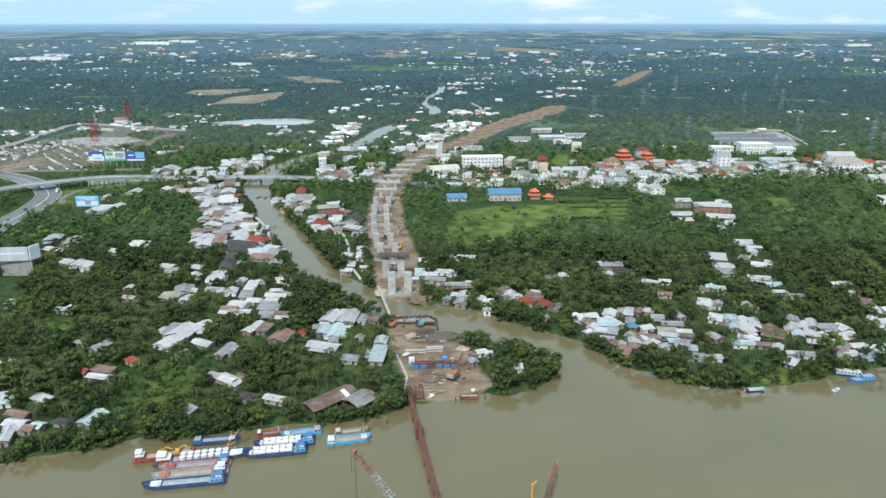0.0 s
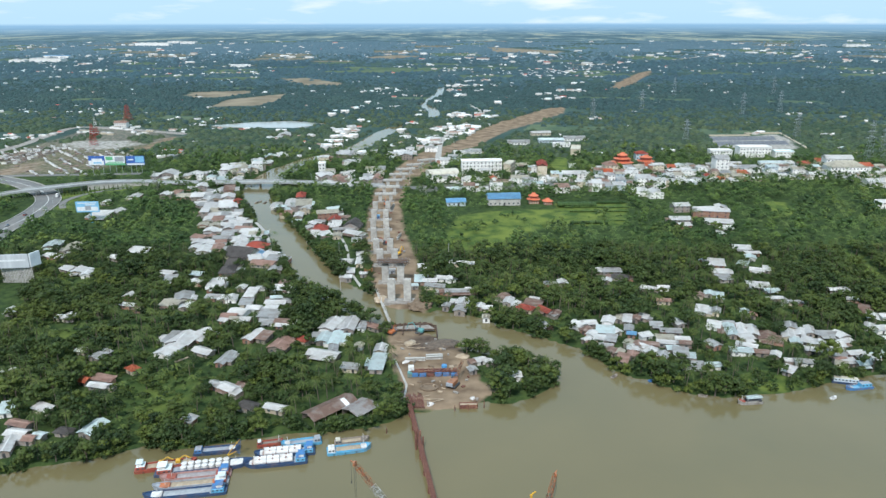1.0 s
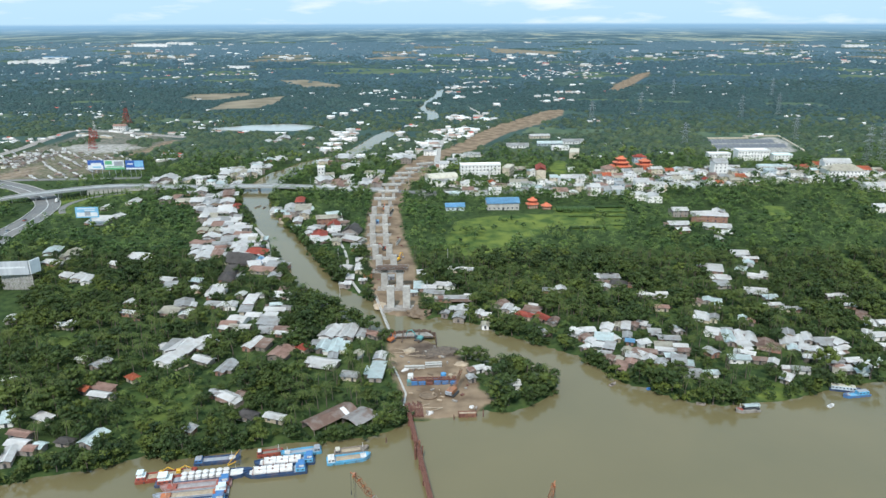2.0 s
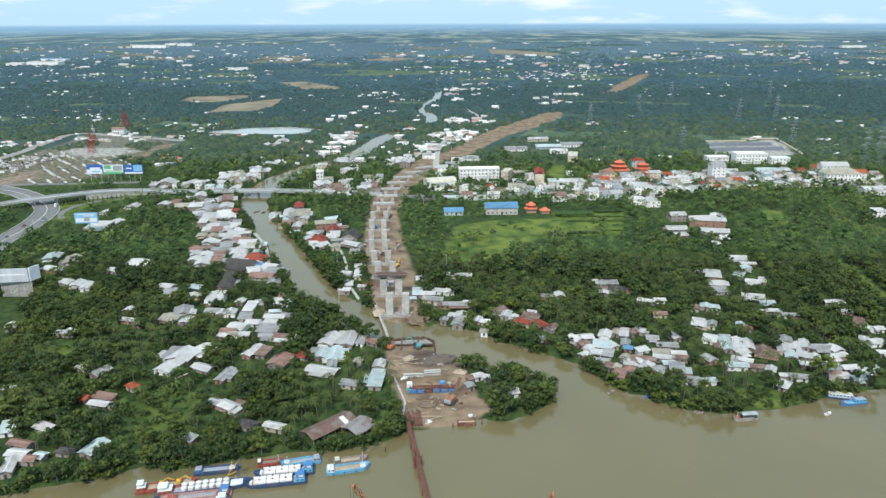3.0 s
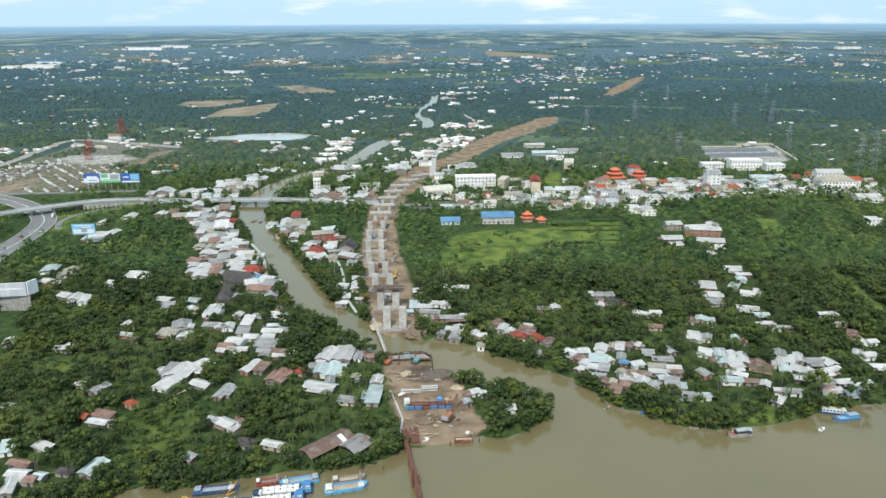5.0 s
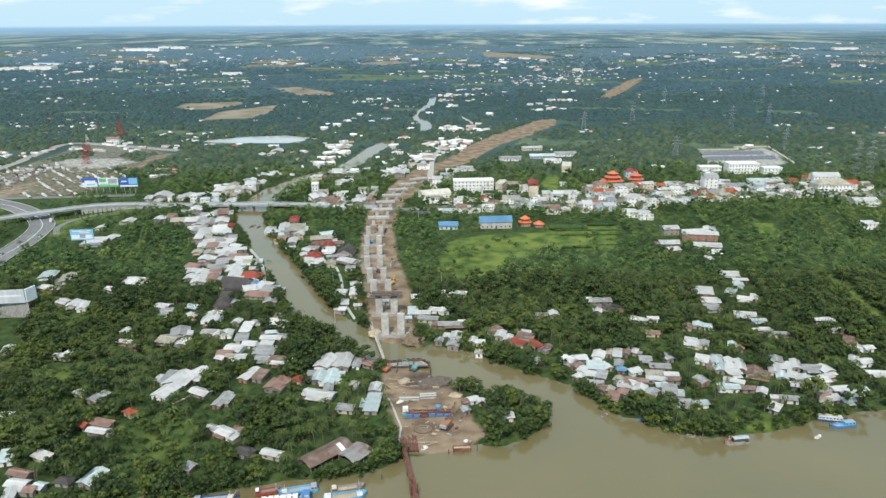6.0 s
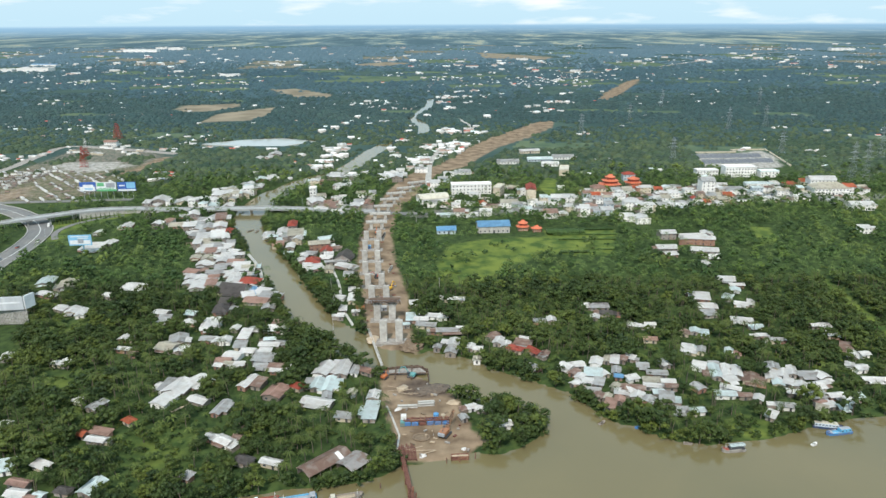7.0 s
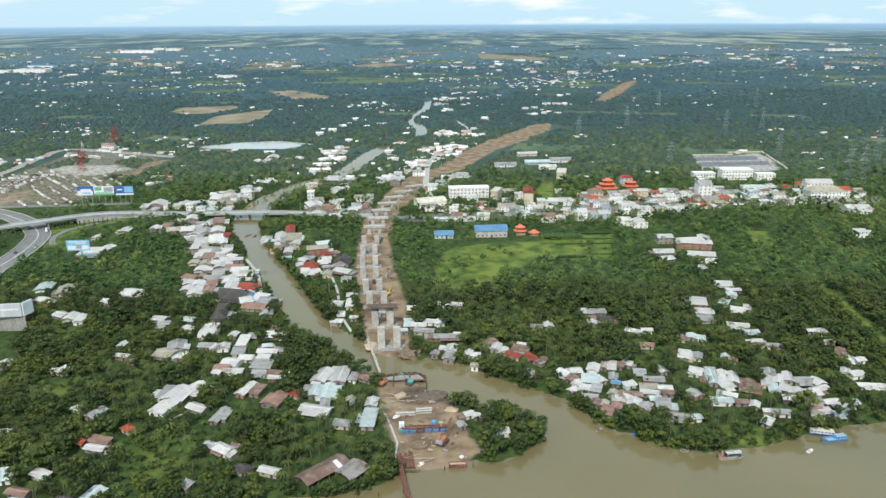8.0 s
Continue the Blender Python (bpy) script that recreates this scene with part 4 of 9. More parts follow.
EAST_GROVE_UPPER = [
    (167.2, 409.4, 8.5, 9.4, -13, "w"), (165.1, 396, 10.7, 8.1, -7, "w"), (162.1, 383.7, 8, 6.3, 7, "g"), (161.9, 416.2, 4.6, 5.1, -26, "w"),
    (194.9, 441.5, 11.2, 9.9, -7, "w"), (197.3, 430.2, 9, 4, -2, "w"), (193.2, 422.2, 5.6, 6.1, -17, "t"), (183.1, 408.8, 5.1, 6.7, -36, "t"),
    (187.1, 398.1, 7.4, 6, -23, "w"), (193.7, 399.9, 3.4, 7, -20, "w"), (176.9, 373.8, 11.2, 6.4, 0, "w"), (181.2, 365.7, 7.5, 3.4, 1, "t"),
    (179.5, 352.7, 5.6, 3.4, -2, "w"), (184.1, 346.8, 5.4, 3.4, -9, "g")]
PALM_GROVE = [
    (100, 396, 10.6, 5.0, 0, "g"), (103, 386, 9.0, 5.5, 0, "d"), (94, 381, 4.5, 5.0, 0, "w"), (92, 399, 5.0, 5.0, 0, "w"),
    (68, 377, 4.5, 5.5, 0, "w"), (61, 376, 6.1, 5.0, 0, "g"), (178, 511, 15.1, 6.7, 0, "w"), (175, 496, 8.7, 8.3, 0, "w"),
    (207, 542, 20.7, 10.5, 0, "w"), (207, 526, 22.8, 9.7, 0, "w"), (204, 506, 19.4, 11.1, -12, "w"), (203, 489, 12.8, 6.5, 0, "w"),
    (187, 542, 12.2, 10.3, 0, "w"), (221, 549, 6.7, 8.3, 0, "w"), (193, 474, 5.0, 6.5, 0, "w")]
BRIDGE_HAMLET = [
    (-195, 726, 30.9, 22.0, 16, "g"), (-176, 735, 18.7, 22.0, 0, "w"), (-202, 690, 29.4, 22.0, 0, "w"), (-181, 693, 27.2, 22.0, 16, "w"),
    (-186, 652, 22.3, 15.9, 0, "w"), (-169, 668, 22.8, 16.7, 15, "w"), (-182, 772, 23.6, 22.0, 17, "w"), (-153, 783, 13.3, 19.1, 0, "w"),
    (-213, 898, 22.7, 22.0, 0, "w"), (-204, 923, 15.5, 21.6, 0, "w"), (-213, 679, 13.9, 17.7, 0, "w"), (-238, 673, 13.8, 21.3, 0, "w"),
    (-225, 676, 12.7, 17.6, 0, "w"), (-261, 668, 13.7, 17.4, 0, "w"), (-264, 655, 16.8, 13.0, 0, "w")]
NORTH_BANK = [
    (-111, 657, 11.2, 22, 24, "w"), (-96, 647, 13.3, 21.9, 0, "p"), (-89, 654, 7.8, 22, 0, "c"), (-75, 639, 18.6, 14.8, 0, "w"),
    (-71, 657, 7.9, 19.2, 0, "w"), (-61, 649, 4.5, 22, 0, "p"), (-94, 735, 18.7, 16.3, 0, "w"), (-90, 779, 15.8, 18.7, 0, "w"),
    (-107, 772, 10.5, 18.3, 0, "w"), (-51, 765, 11.7, 17.8, 0, "w"), (-39, 765, 13, 22, 0, "w")]
# Street fronts also give the storeys
STREET_WEST = [
    (3.1, 734.4, 10.6, 9, 0.5, "w", 2), (13.4, 754.4, 14.5, 9, 0.5, "g", 2), (13.8, 678.5, 12.1, 8, 0.5, "w", 1), (-2.1, 649, 12.6, 9, 0.5, "g", 2),
    (18.6, 778.8, 11.9, 9, 0.5, "w", 2), (35, 798.2, 18.5, 10, 0.5, "g", 1), (13.7, 648.2, 12.6, 8, 0.5, "p", 1), (26.5, 659.3, 10.1, 8, 0.5, "w", 1),
    (34.5, 654, 9.5, 7, 0.5, "g", 1), (42, 682.8, 11, 8, 0.5, "w", 2), (82.3, 720.9, 14.5, 8, 0.5, "c", 1), (91.2, 694.3, 6.2, 8, 0.5, "w", 2),
    (76.7, 681.6, 11, 7, 0.5, "w", 1), (51.6, 670.5, 9.8, 8, 0.5, "c", 1), (12.5, 614.2, 11, 8, 0.5, "t", 1)]
STREET_MID = [
    (107.2, 664.5, 7.5, 8, 0.5, "t", 2), (119.5, 664.8, 10.7, 9, 0.5, "w", 2), (131, 664.5, 11.3, 9, 0.5, "w", 2), (133.1, 717, 6.9, 8, 0.5, "w", 1),
    (104.5, 607.3, 12.3, 10, 0.5, "p", 2), (117.3, 614, 7.5, 8, 0.5, "w", 1), (158.1, 670.6, 8.7, 8, 0.5, "o", 2), (167.8, 663.7, 8.6, 9, 0.5, "c", 2),
    (180.8, 670.6, 11.9, 9, 0.5, "w", 2), (135.8, 612.6, 8.4, 10, 0.5, "w", 3), (145.2, 614.5, 8.5, 10, 0.5, "g", 2), (156.1, 615.8, 9.5, 9, 0.5, "w", 2),
    (169.1, 595.3, 12.6, 12, 0.5, "w", 2), (180.2, 588, 11.9, 13, 0.5, "w", 2), (182.3, 632.5, 13.3, 10, 0.5, "w", 3), (193.2, 623.8, 11.1, 10, 0.5, "w", 3)]
STREET_EAST = [
    (212, 692.1, 11.1, 9, 0.5, "w", 3), (217.7, 679, 6.6, 8, 0.5, "g", 1), (226.2, 678.8, 8.2, 8, 0.5, "w", 2), (236.3, 678.6, 9.8, 8, 0.5, "w", 2),
    (248.5, 695.4, 5, 7, 0.5, "p", 2), (250, 678.3, 7.6, 8, 0.5, "w", 3), (253.1, 665.6, 5.9, 7, 0.5, "r", 1), (259.4, 648.7, 5.8, 6, 0.5, "o", 1),
    (270.1, 647.2, 6.8, 8, 0.5, "w", 1), (302, 690.6, 18.9, 10, 0.5, "g", 2), (336.3, 716.1, 25.2, 10, 0.5, "t", 2), (360.4, 728.9, 8.2, 9, 0.5, "w", 1),
    (374.8, 725.3, 13.9, 8, 0.5, "r", 1), (387.6, 721.7, 8.7, 7, 0.5, "o", 2), (222, 646, 9.4, 8, 0.5, "w", 1), (231.2, 639.1, 9.3, 8, 0.5, "w", 1)]
STREET_END = [
    (380.9, 653.7, 17.9, 12, 0.5, "g", 1), (392.4, 628, 22.2, 14, 0.5, "w", 2), (414.1, 677.6, 17.4, 9, 0.5, "w", 1), (371.1, 685.5, 8.8, 8, 0.5, "c", 1),
    (321.4, 681.6, 8.8, 8, 0.5, "w", 1), (294.5, 650.7, 13.1, 7, 0.5, "w", 1), (270.3, 665.7, 7, 8, 0.5, "g", 2), (351.2, 701.4, 7.9, 8, 0.5, "w", 1),
    (352, 551.5, 9.9, 7, 0.5, "w", 2)]
NORTH_VILLAGE = [
    (-123, 735.8, 9.5, 6, 0.5, "w", 3), (-115.8, 662, 7.5, 12, 0.5, "w", 1), (-101.4, 660.2, 10.7, 9, 0.5, "p", 1), (-90.1, 680.8, 11, 8, 0.5, "w", 1),
    (-85, 652, 5.3, 7, 0.5, "w", 2), (-69.4, 652.7, 7.9, 9, 0.5, "g", 2), (-59, 662.9, 6.4, 7, 0.5, "c", 2), (-46.7, 780.3, 13.8, 9, 0.5, "w", 2),
    (-36.4, 802.3, 9, 8, 0.5, "w", 2), (-102.3, 636.9, 12.4, 7, 0.5, "w", 1), (-86.5, 626, 10.2, 7, 0.5, "w", 1), (-47.3, 908, 14.4, 9, 0.5, "w", 1),
    (-14.8, 855.4, 21.8, 9, 0.5, "w", 1), (-14.4, 808.5, 11, 8, 0.5, "g", 2)]
# Outlines of the densest hamlets, how many small houses they still take, and their size
CROWDED = [([(-159, 435), (-142, 444), (-118, 414), (-101, 409), (-105, 433), (-126, 472), (-150, 517), (-184, 617), (-224, 624), (-187, 526)], 32, 7.5),
    ([(64, 299), (79, 284), (95, 287), (115, 298), (115, 308), (101, 330), (82, 333), (65, 323)], 9, 5.0),
    ([(157, 300), (165, 288), (170, 274), (186, 276), (198, 284), (189, 300), (189, 315), (166, 317)], 6, 5.6),
    ([(-124, 524), (-88, 468), (-56, 458), (-60, 508), (-93, 553), (-127, 587), (-139, 562)], 13, 6.6),
    ([(-108, 326), (-77, 319), (-80, 350), (-89, 378), (-107, 372), (-135, 383), (-126, 354)], 10, 5.4),
    ([(118, 280), (139, 287), (152, 295), (156, 322), (131, 324)], 3, 5.2)]
NEIGHBOURHOODS = [ISLAND,
    SOUTHWEST_SHORE,
    WEST_GROVE,
    RIVER_HAMLET,
    WEST_ORCHARD,
    WEST_ORCHARD_EAST,
    CANAL_GROVE,
    CANAL_TOWN_ROW,
    CANAL_TOWN_LOWER,
    CANAL_TOWN_UPPER,
    CANAL_TOWN_BACK,
    EAST_BANK,
    TOWPATH,
    NORTH_SHORE,
    EAST_SHORE,
    GARDEN_HOUSES,
    SHORE_END,
    EAST_SHORE_MID,
    EAST_SHORE_FAR,
    LANDING,
    EAST_GROVE,
    EAST_GROVE_UPPER,
    PALM_GROVE,
    STREET_WEST,
    STREET_MID,
    STREET_EAST,
    STREET_END,
    BRIDGE_HAMLET,
    NORTH_BANK,
    NORTH_VILLAGE]

# ---- houses ----
WALLS = [wall_board, wall_tin, wall_board, wall_cream, wall_tin, wall_tin, wall_white, wall_brick]


def roof_mesh(w, d, rise, style, over=0.4):
    """A sheet roof with thickness: gable along the longer side, lean-to or hip. Its eaves lie at z = 0."""
    bm = bmesh.new()
    x, y, t = w / 2 + over, d / 2 + over, 0.14
    if style == "shed":
        top = [(-x, -y, 0), (x, -y, 0), (x, y, rise), (-x, y, rise)]
        faces = [(0, 1, 2, 3)]
    elif style == "hip":
        i = min(y, x) * 0.95
        top = [(-x, -y, 0), (x, -y, 0), (x, y, 0), (-x, y, 0)]
        top += [(-x + i, 0, rise), (x - i, 0, rise)] if x >= y else [(0, -y + i, rise), (0, y - i, rise)]
        faces = [(0, 1, 5, 4), (1, 2, 5), (2, 3, 4, 5), (3, 0, 4)] if x >= y else [(0, 1, 4), (1, 2, 5, 4), (2, 3, 5), (3, 0, 4, 5)]
    elif w >= d:
        top = [(-x, -y, 0), (x, -y, 0), (x, y, 0), (-x, y, 0), (-x, 0, rise), (x, 0, rise)]
        faces = [(0, 1, 5, 4), (2, 3, 4, 5)]
    else:
        top = [(-x, -y, 0), (x, -y, 0), (x, y, 0), (-x, y, 0), (0, -y, rise), (0, y, rise)]
        faces = [(0, 4, 5, 3), (1, 2, 5, 4)]
    vs = [bm.verts.new(p) for p in top]
    fs = [bm.faces.new([vs[k] for k in f]) for f in faces]
    bmesh.ops.solidify(bm, geom=fs, thickness=t)
    return bm


def wall_mesh(w, d, h, rise, style):
    bm = bmesh.new()
    x, y = w / 2, d / 2
    add_box(bm, -x, x, -y, y, -0.6, h)
    r = rise * 0.86
    if style == "gable":
        if w >= d:
            ends = [[(s * x, -y, h), (s * x, y, h), (s * x, 0, h + r)] for s in (-1, 1)]
        else:
            ends = [[(-x, s * y, h), (x, s * y, h), (0, s * y, h + r)] for s in (-1, 1)]
        a, b = [[bm.verts.new(p) for p in e] for e in ends]
        bm.faces.new(a)
        bm.faces.new(b)
        for k in range(3):
            bm.faces.new((a[k], a[(k + 1) % 3], b[(k + 1) % 3], b[k]))
    elif style == "shed":
        lo = [bm.verts.new(p) for p in ((-x, -y, h), (x, -y, h), (x, y, h), (-x, y, h))]
        hi = [bm.verts.new(p) for p in ((x, y, h + r), (-x, y, h + r))]
        for f in ((lo[2], lo[3], hi[1], hi[0]), (lo[0], lo[1], hi[0], hi[1]), (lo[1], lo[2], hi[0]), (lo[0], hi[1], lo[3])):
            bm.faces.new(f)
    return bm


def house(x, y, w, d, turn, code, rng, group, street=False, floors=0):
    if turn == 0:
        turn = rng.uniform(-16, 16) if y < 600 else rng.uniform(-6, 6)
    style = rng.choice(["gable", "gable", "gable", "shed"]) if code not in "dor" else rng.choice(["gable", "hip"])
    storeys = floors if floors else rng.choice([1, 2, 2, 3]) if street else 2 if (y > 520 and rng.random() < 0.25) else 1
    if street:
        d = min(d, 14)
        style = rng.choice(["gable", "shed", "shed", "hip"])
    h = {1: 2.1, 2: 4.8, 3: 7.6}[storeys] + rng.uniform(-0.15, 0.4)
    rise = min(w, d) * (0.13 if code not in "dor" else 0.28) + 0.3
    wall = rng.choice(WALLS if not street else [wall_white, wall_white, wall_white, wall_cream, wall_blue])
    z = float(land_height(np.array([x]), np.array([y]))[0])
    base = max(z, -0.25)
    word = {wall_white: "white plaster", wall_cream: "cream plaster", wall_board: "weathered board", wall_blue: "pale blue", wall_tin: "rusty tin", wall_brick: "bare brick"}[wall]
    kind = {"gable": "gabled", "shed": "lean-to", "hip": "hipped"}[style]
    size = "small" if w * d < 45 else "long" if w > 2 * d or d > 2 * w else "large" if w * d > 150 else "low"
    if storeys > 1:
        size = {2: "two-storey", 3: "three-storey"}[storeys]
    kind_name = "town_house" if street else "shack" if w * d < 45 and wall in (wall_tin, wall_board) else "house"
    ob = root(kind_name, pose(x, y, base, 0, 0, turn), f"{size} {word} house with {kind} {ROOF_WORDS[code]} roof", "house", group)
    part("wall", wall_mesh(w, d, h, rise, style), wall, ob)
    part("roof", roof_mesh(w, d, rise, style, 0.4 if street else 0.7), ROOFS[code], ob, m=pose(0, 0, h + 0.02))
    if style == "gable":
        over = 0.42 if street else 0.72
        lx, ly = (w / 2 + over, 0.16) if w >= d else (0.16, d / 2 + over)
        part("ridge_cap", box(-lx, lx, -ly, ly, h + rise - 0.06, h + rise + 0.1), ROOFS[code], ob)
    for s in range(storeys):
        z0 = s * 2.8
        n = max(1, min(4, int(w / 3.2)))
        for k in range(n):
            cx = -w / 2 + w * (k + 0.5) / n
            if s == 0 and k == n // 2:
                part("door", box(cx - 0.5, cx + 0.5, -d / 2 - 0.06, -d / 2 + 0.05, z0, z0 + 1.75), dark_opening, ob)
            else:
                part("window", box(cx - 0.55, cx + 0.55, -d / 2 - 0.06, -d / 2 + 0.05, z0 + 0.75, z0 + 1.6), glass_dark, ob)
    if storeys == 1 and w > 5 and rng.random() < 0.4:
        pd = rng.uniform(1.6, 2.6)
        c2 = rng.choice(["w", "g", "b", code])
        bm = roof_mesh(w * 0.7, pd, 0.45, "shed", 0.1)
        part("porch_roof", bm, ROOFS[c2], ob, "lean-to porch sheet", m=pose(rng.uniform(-0.1, 0.1) * w, -d / 2 - pd / 2 - 0.1, h - 0.75))
        for sx in (-1, 1):
            part("post", bars([((sx * w * 0.32, -d / 2 - pd, -0.4), (sx * w * 0.32, -d / 2 - pd, h - 0.7))], 0.07), wall_board, ob)
    for side in (-1, 1):
        if rng.random() < (0.14 if y < 600 else 0.4):
            aw, ad, ah = rng.uniform(2.2, 4.2), d * rng.uniform(0.5, 0.95), h - rng.uniform(0.2, 0.6)
            ax, ay = side * (w / 2 + aw / 2 + 0.05), rng.uniform(-0.2, 0.2) * d
            annex = part("annex", box(ax - aw / 2, ax + aw / 2, ay - ad / 2, ay + ad / 2, -0.6, ah), rng.choice(WALLS), ob)
            part("annex_roof", roof_mesh(aw, ad, 0.5, "shed", 0.3), ROOFS[rng.choice(["w", "w", "t", "g", "b", code, code])], annex, m=pose(ax, ay, ah + 0.02))
    return ob


STREETS = [STREET_WEST, STREET_MID, STREET_EAST, STREET_END, NORTH_VILLAGE]
FOOTPRINTS = []      # x, y, radius along and across, turn


def cluster(x, y, w, d, turn, code, mix):
    """A broad town plot holds several houses side by side, none of them in the water."""
    d = min(d, 19) if y > 600 else d
    if y < 600 or max(w, d) < 13:
        nx, ny = 1, 1
    else:
        nx, ny = max(1, round(w / 11)), max(1, round(d / 14))
    c, s = math.cos(radians(turn)), math.sin(radians(turn))
    for i in range(nx):
        for j in range(ny):
            u, v = (i + 0.5) / nx - 0.5, (j + 0.5) / ny - 0.5
            if nx * ny > 1:
                u, v = u + mix.uniform(-0.06, 0.06), v + mix.uniform(-0.08, 0.08)
            px, py = x + c * u * w - s * v * d, y + s * u * w + c * v * d
            w1, d1 = w / nx * (mix.uniform(0.72, 1.0) if nx * ny > 1 else 1), d / ny * (mix.uniform(0.7, 0.95) if nx * ny > 1 else 1)
            if y > 600 and float(shore_gap(np.array([px]), np.array([py]))[0]) < max(w1, d1) * 0.5 + 0.5:
                continue
            kind = code if nx * ny == 1 or mix.random() < 0.66 else mix.choice("wwwwtg")
            yield px, py, w1, d1, turn + (mix.uniform(-7, 7) if nx * ny > 1 else 0), kind


def build_houses():
    rng = random.Random(7)
    mix = random.Random(19)
    for k, rows in enumerate(NEIGHBOURHOODS):
        if rows in STREETS:
            for x, y, w, d, turn, code, floors in rows:
                house(x, y, w, d, mix.uniform(-5, 5), code, rng, "town houses", True, floors)
                FOOTPRINTS.append((x, y, w / 2, d / 2, 0))
            continue
        for x, y, w, d, turn, code in rows:
            for x1, y1, w1, d1, turn1, code1 in cluster(x, y, w, d, turn, code, mix):
                house(x1, y1, w1, d1, turn1, code1, rng, "village houses")
                FOOTPRINTS.append((x1, y1, w1 / 2, d1 / 2, turn1))
    # small houses and shops close the gaps along the main street
    for x0, x1, offsets in ((18, 150, (-15, 13, 24)), (150, 300, (-14, 12, 23, 34, 46)), (300, 440, (-13, 13, 25))):
        for off in offsets:
            x = x0 + mix.uniform(0, 6)
            while x < x1:
                w, d = mix.uniform(6, 11), mix.uniform(6, 9)
                y = float(np.interp(x, [p[0] for p in TOWN_ROAD], [p[1] for p in TOWN_ROAD])) + off + mix.uniform(-2, 2)
                free = all(math.hypot(x - f[0], y - f[1]) > max(w, d) * 0.4 + max(f[2], f[3]) * 0.8 for f in FOOTPRINTS)
                if free and mix.random() < 0.72 and not any(math.hypot(x - a, y - b) < r for a, b, r in ((39, 702, 24), (97, 684, 12), (66, 690, 10), (184, 719, 17), (210, 726, 14), (275, 695, 10), (398, 700, 22), (0, 668, 17), (163, 682, 9))):
                    house(x, y, w, d, mix.uniform(-7, 7), mix.choice("wwwwwgggcctpbo"), rng, "town houses", True, mix.choice([1, 1, 1, 2, 2]))
                    FOOTPRINTS.append((x, y, w / 2, d / 2, 0))
                x += w + mix.uniform(0.5, 3.0)
    # lean-tos and small houses crowd between the others in the dense hamlets
    for plot, want, size in CROWDED:
        lo, hi = np.min(plot, 0), np.max(plot, 0)
        tries = 0
        while want and tries < 1500:
            tries += 1
            x, y = mix.uniform(lo[0], hi[0]), mix.uniform(lo[1], hi[1])
            w, d = mix.uniform(0.75, 1.35) * size, mix.uniform(0.6, 1.1) * size
            at = np.array([x]), np.array([y])
            if not inside(*at, plot)[0] or shore_gap(*at)[0] < 4 or any(math.hypot(x - f[0], y - f[1]) < max(w, d) * 0.36 + max(f[2], f[3]) * 0.72 for f in FOOTPRINTS):
                continue
            house(x, y, w, d, mix.uniform(-22, 22), mix.choice("wwwwwggctpb"), rng, "village houses", False, 1)
            FOOTPRINTS.append((x, y, w / 2, d / 2, 0))
            want -= 1
    # close rows of town houses on both sides of the canal bridge
    for plot, want in (([(-228, 652), (-188, 650), (-184, 700), (-188, 750), (-214, 730)], 19), ([(-118, 650), (-70, 645), (-58, 690), (-96, 715)], 4)):
        tries = 0
        while want and tries < 900:
            tries += 1
            x, y = mix.uniform(-265, -55), mix.uniform(645, 750)
            w, d = mix.uniform(6, 10.5), mix.uniform(6, 9)
            at = np.array([x]), np.array([y])
            if not inside(*at, plot)[0] or shore_gap(*at)[0] < 6 or line_gap(*at, FLYOVER)[0] < 12:
                continue
            if any(math.hypot(x - f[0], y - f[1]) < max(w, d) * 0.42 + max(f[2], f[3]) * 0.85 for f in FOOTPRINTS):
                continue
            house(x, y, w, d, mix.uniform(-14, 14), mix.choice("wwwwwtgc"), rng, "village houses", True)
            FOOTPRINTS.append((x, y, w / 2, d / 2, 0))
            want -= 1


build_houses()
patchy_roof = roof_material("patchy_sheet_roof", (0.50, 0.47, 0.46), (0.30, 0.19, 0.14), 0.75, 0.7)


def river_shed(x, y, turn, w, d, h, rise, mat, label, fresh=()):
    """An open shed on posts by the water, with board ends and a sheet roof; some sheets are new."""
    ob = root("river_shed", pose(x, y, 0, 0, 0, turn), label, "shed")
    slope = math.atan2(rise, d / 2 + 0.4)
    part("roof", roof_mesh(w, d, rise, "gable", 0.4), mat, ob, m=pose(0, 0, h))
    for u0, u1 in fresh:
        sheet = box(u0, u1, 0.25, math.hypot(d / 2 + 0.4, rise) - 0.15, 0.05, 0.1)
        part("roof_sheet", sheet, ROOFS["w"], ob, "newer white roof sheets", m=pose(0, 0, h + rise) @ Matrix.Rotation(math.pi, 4, "Z") @ Matrix.Rotation(-slope, 4, "X"))
    for k in range(5):
        for s in (-1, 1):
            px = -w / 2 + 0.3 + (w - 0.6) * k / 4
            part("post", bars([((px, s * (d / 2 - 0.2), -1.2), (px, s * (d / 2 - 0.2), h + 0.05))], 0.12), wall_board, ob)
    part("back_wall", box(-w / 2 + 0.4, w / 2 - 0.4, d / 2 - 0.1, d / 2, -0.4, h - 0.1), wall_board, ob)
    part("end_wall", box(w / 2 - 0.15, w / 2 - 0.05, -d / 2 + 0.3, d / 2 - 0.15, -0.4, h - 0.1), wall_board, ob)
    FOOTPRINTS.append((x, y, w / 2 + 0.5, d / 2 + 0.5, turn))
    FOOTPRINTS.append((x + 1, y - 3.5, w / 2 - 4, d / 2 - 1.5, turn))


river_shed(-43.1, 240.6, 45, 20.6, 8.2, 2.5, 1.5, ROOFS["b"], "long open shed with a rusted sheet roof by the river", [(-6.6, -4.6)])
river_shed(-31.6, 240.2, 50, 10.5, 9.2, 2.6, 1.2, patchy_roof, "open shed with a patchy grey and rusted sheet roof")

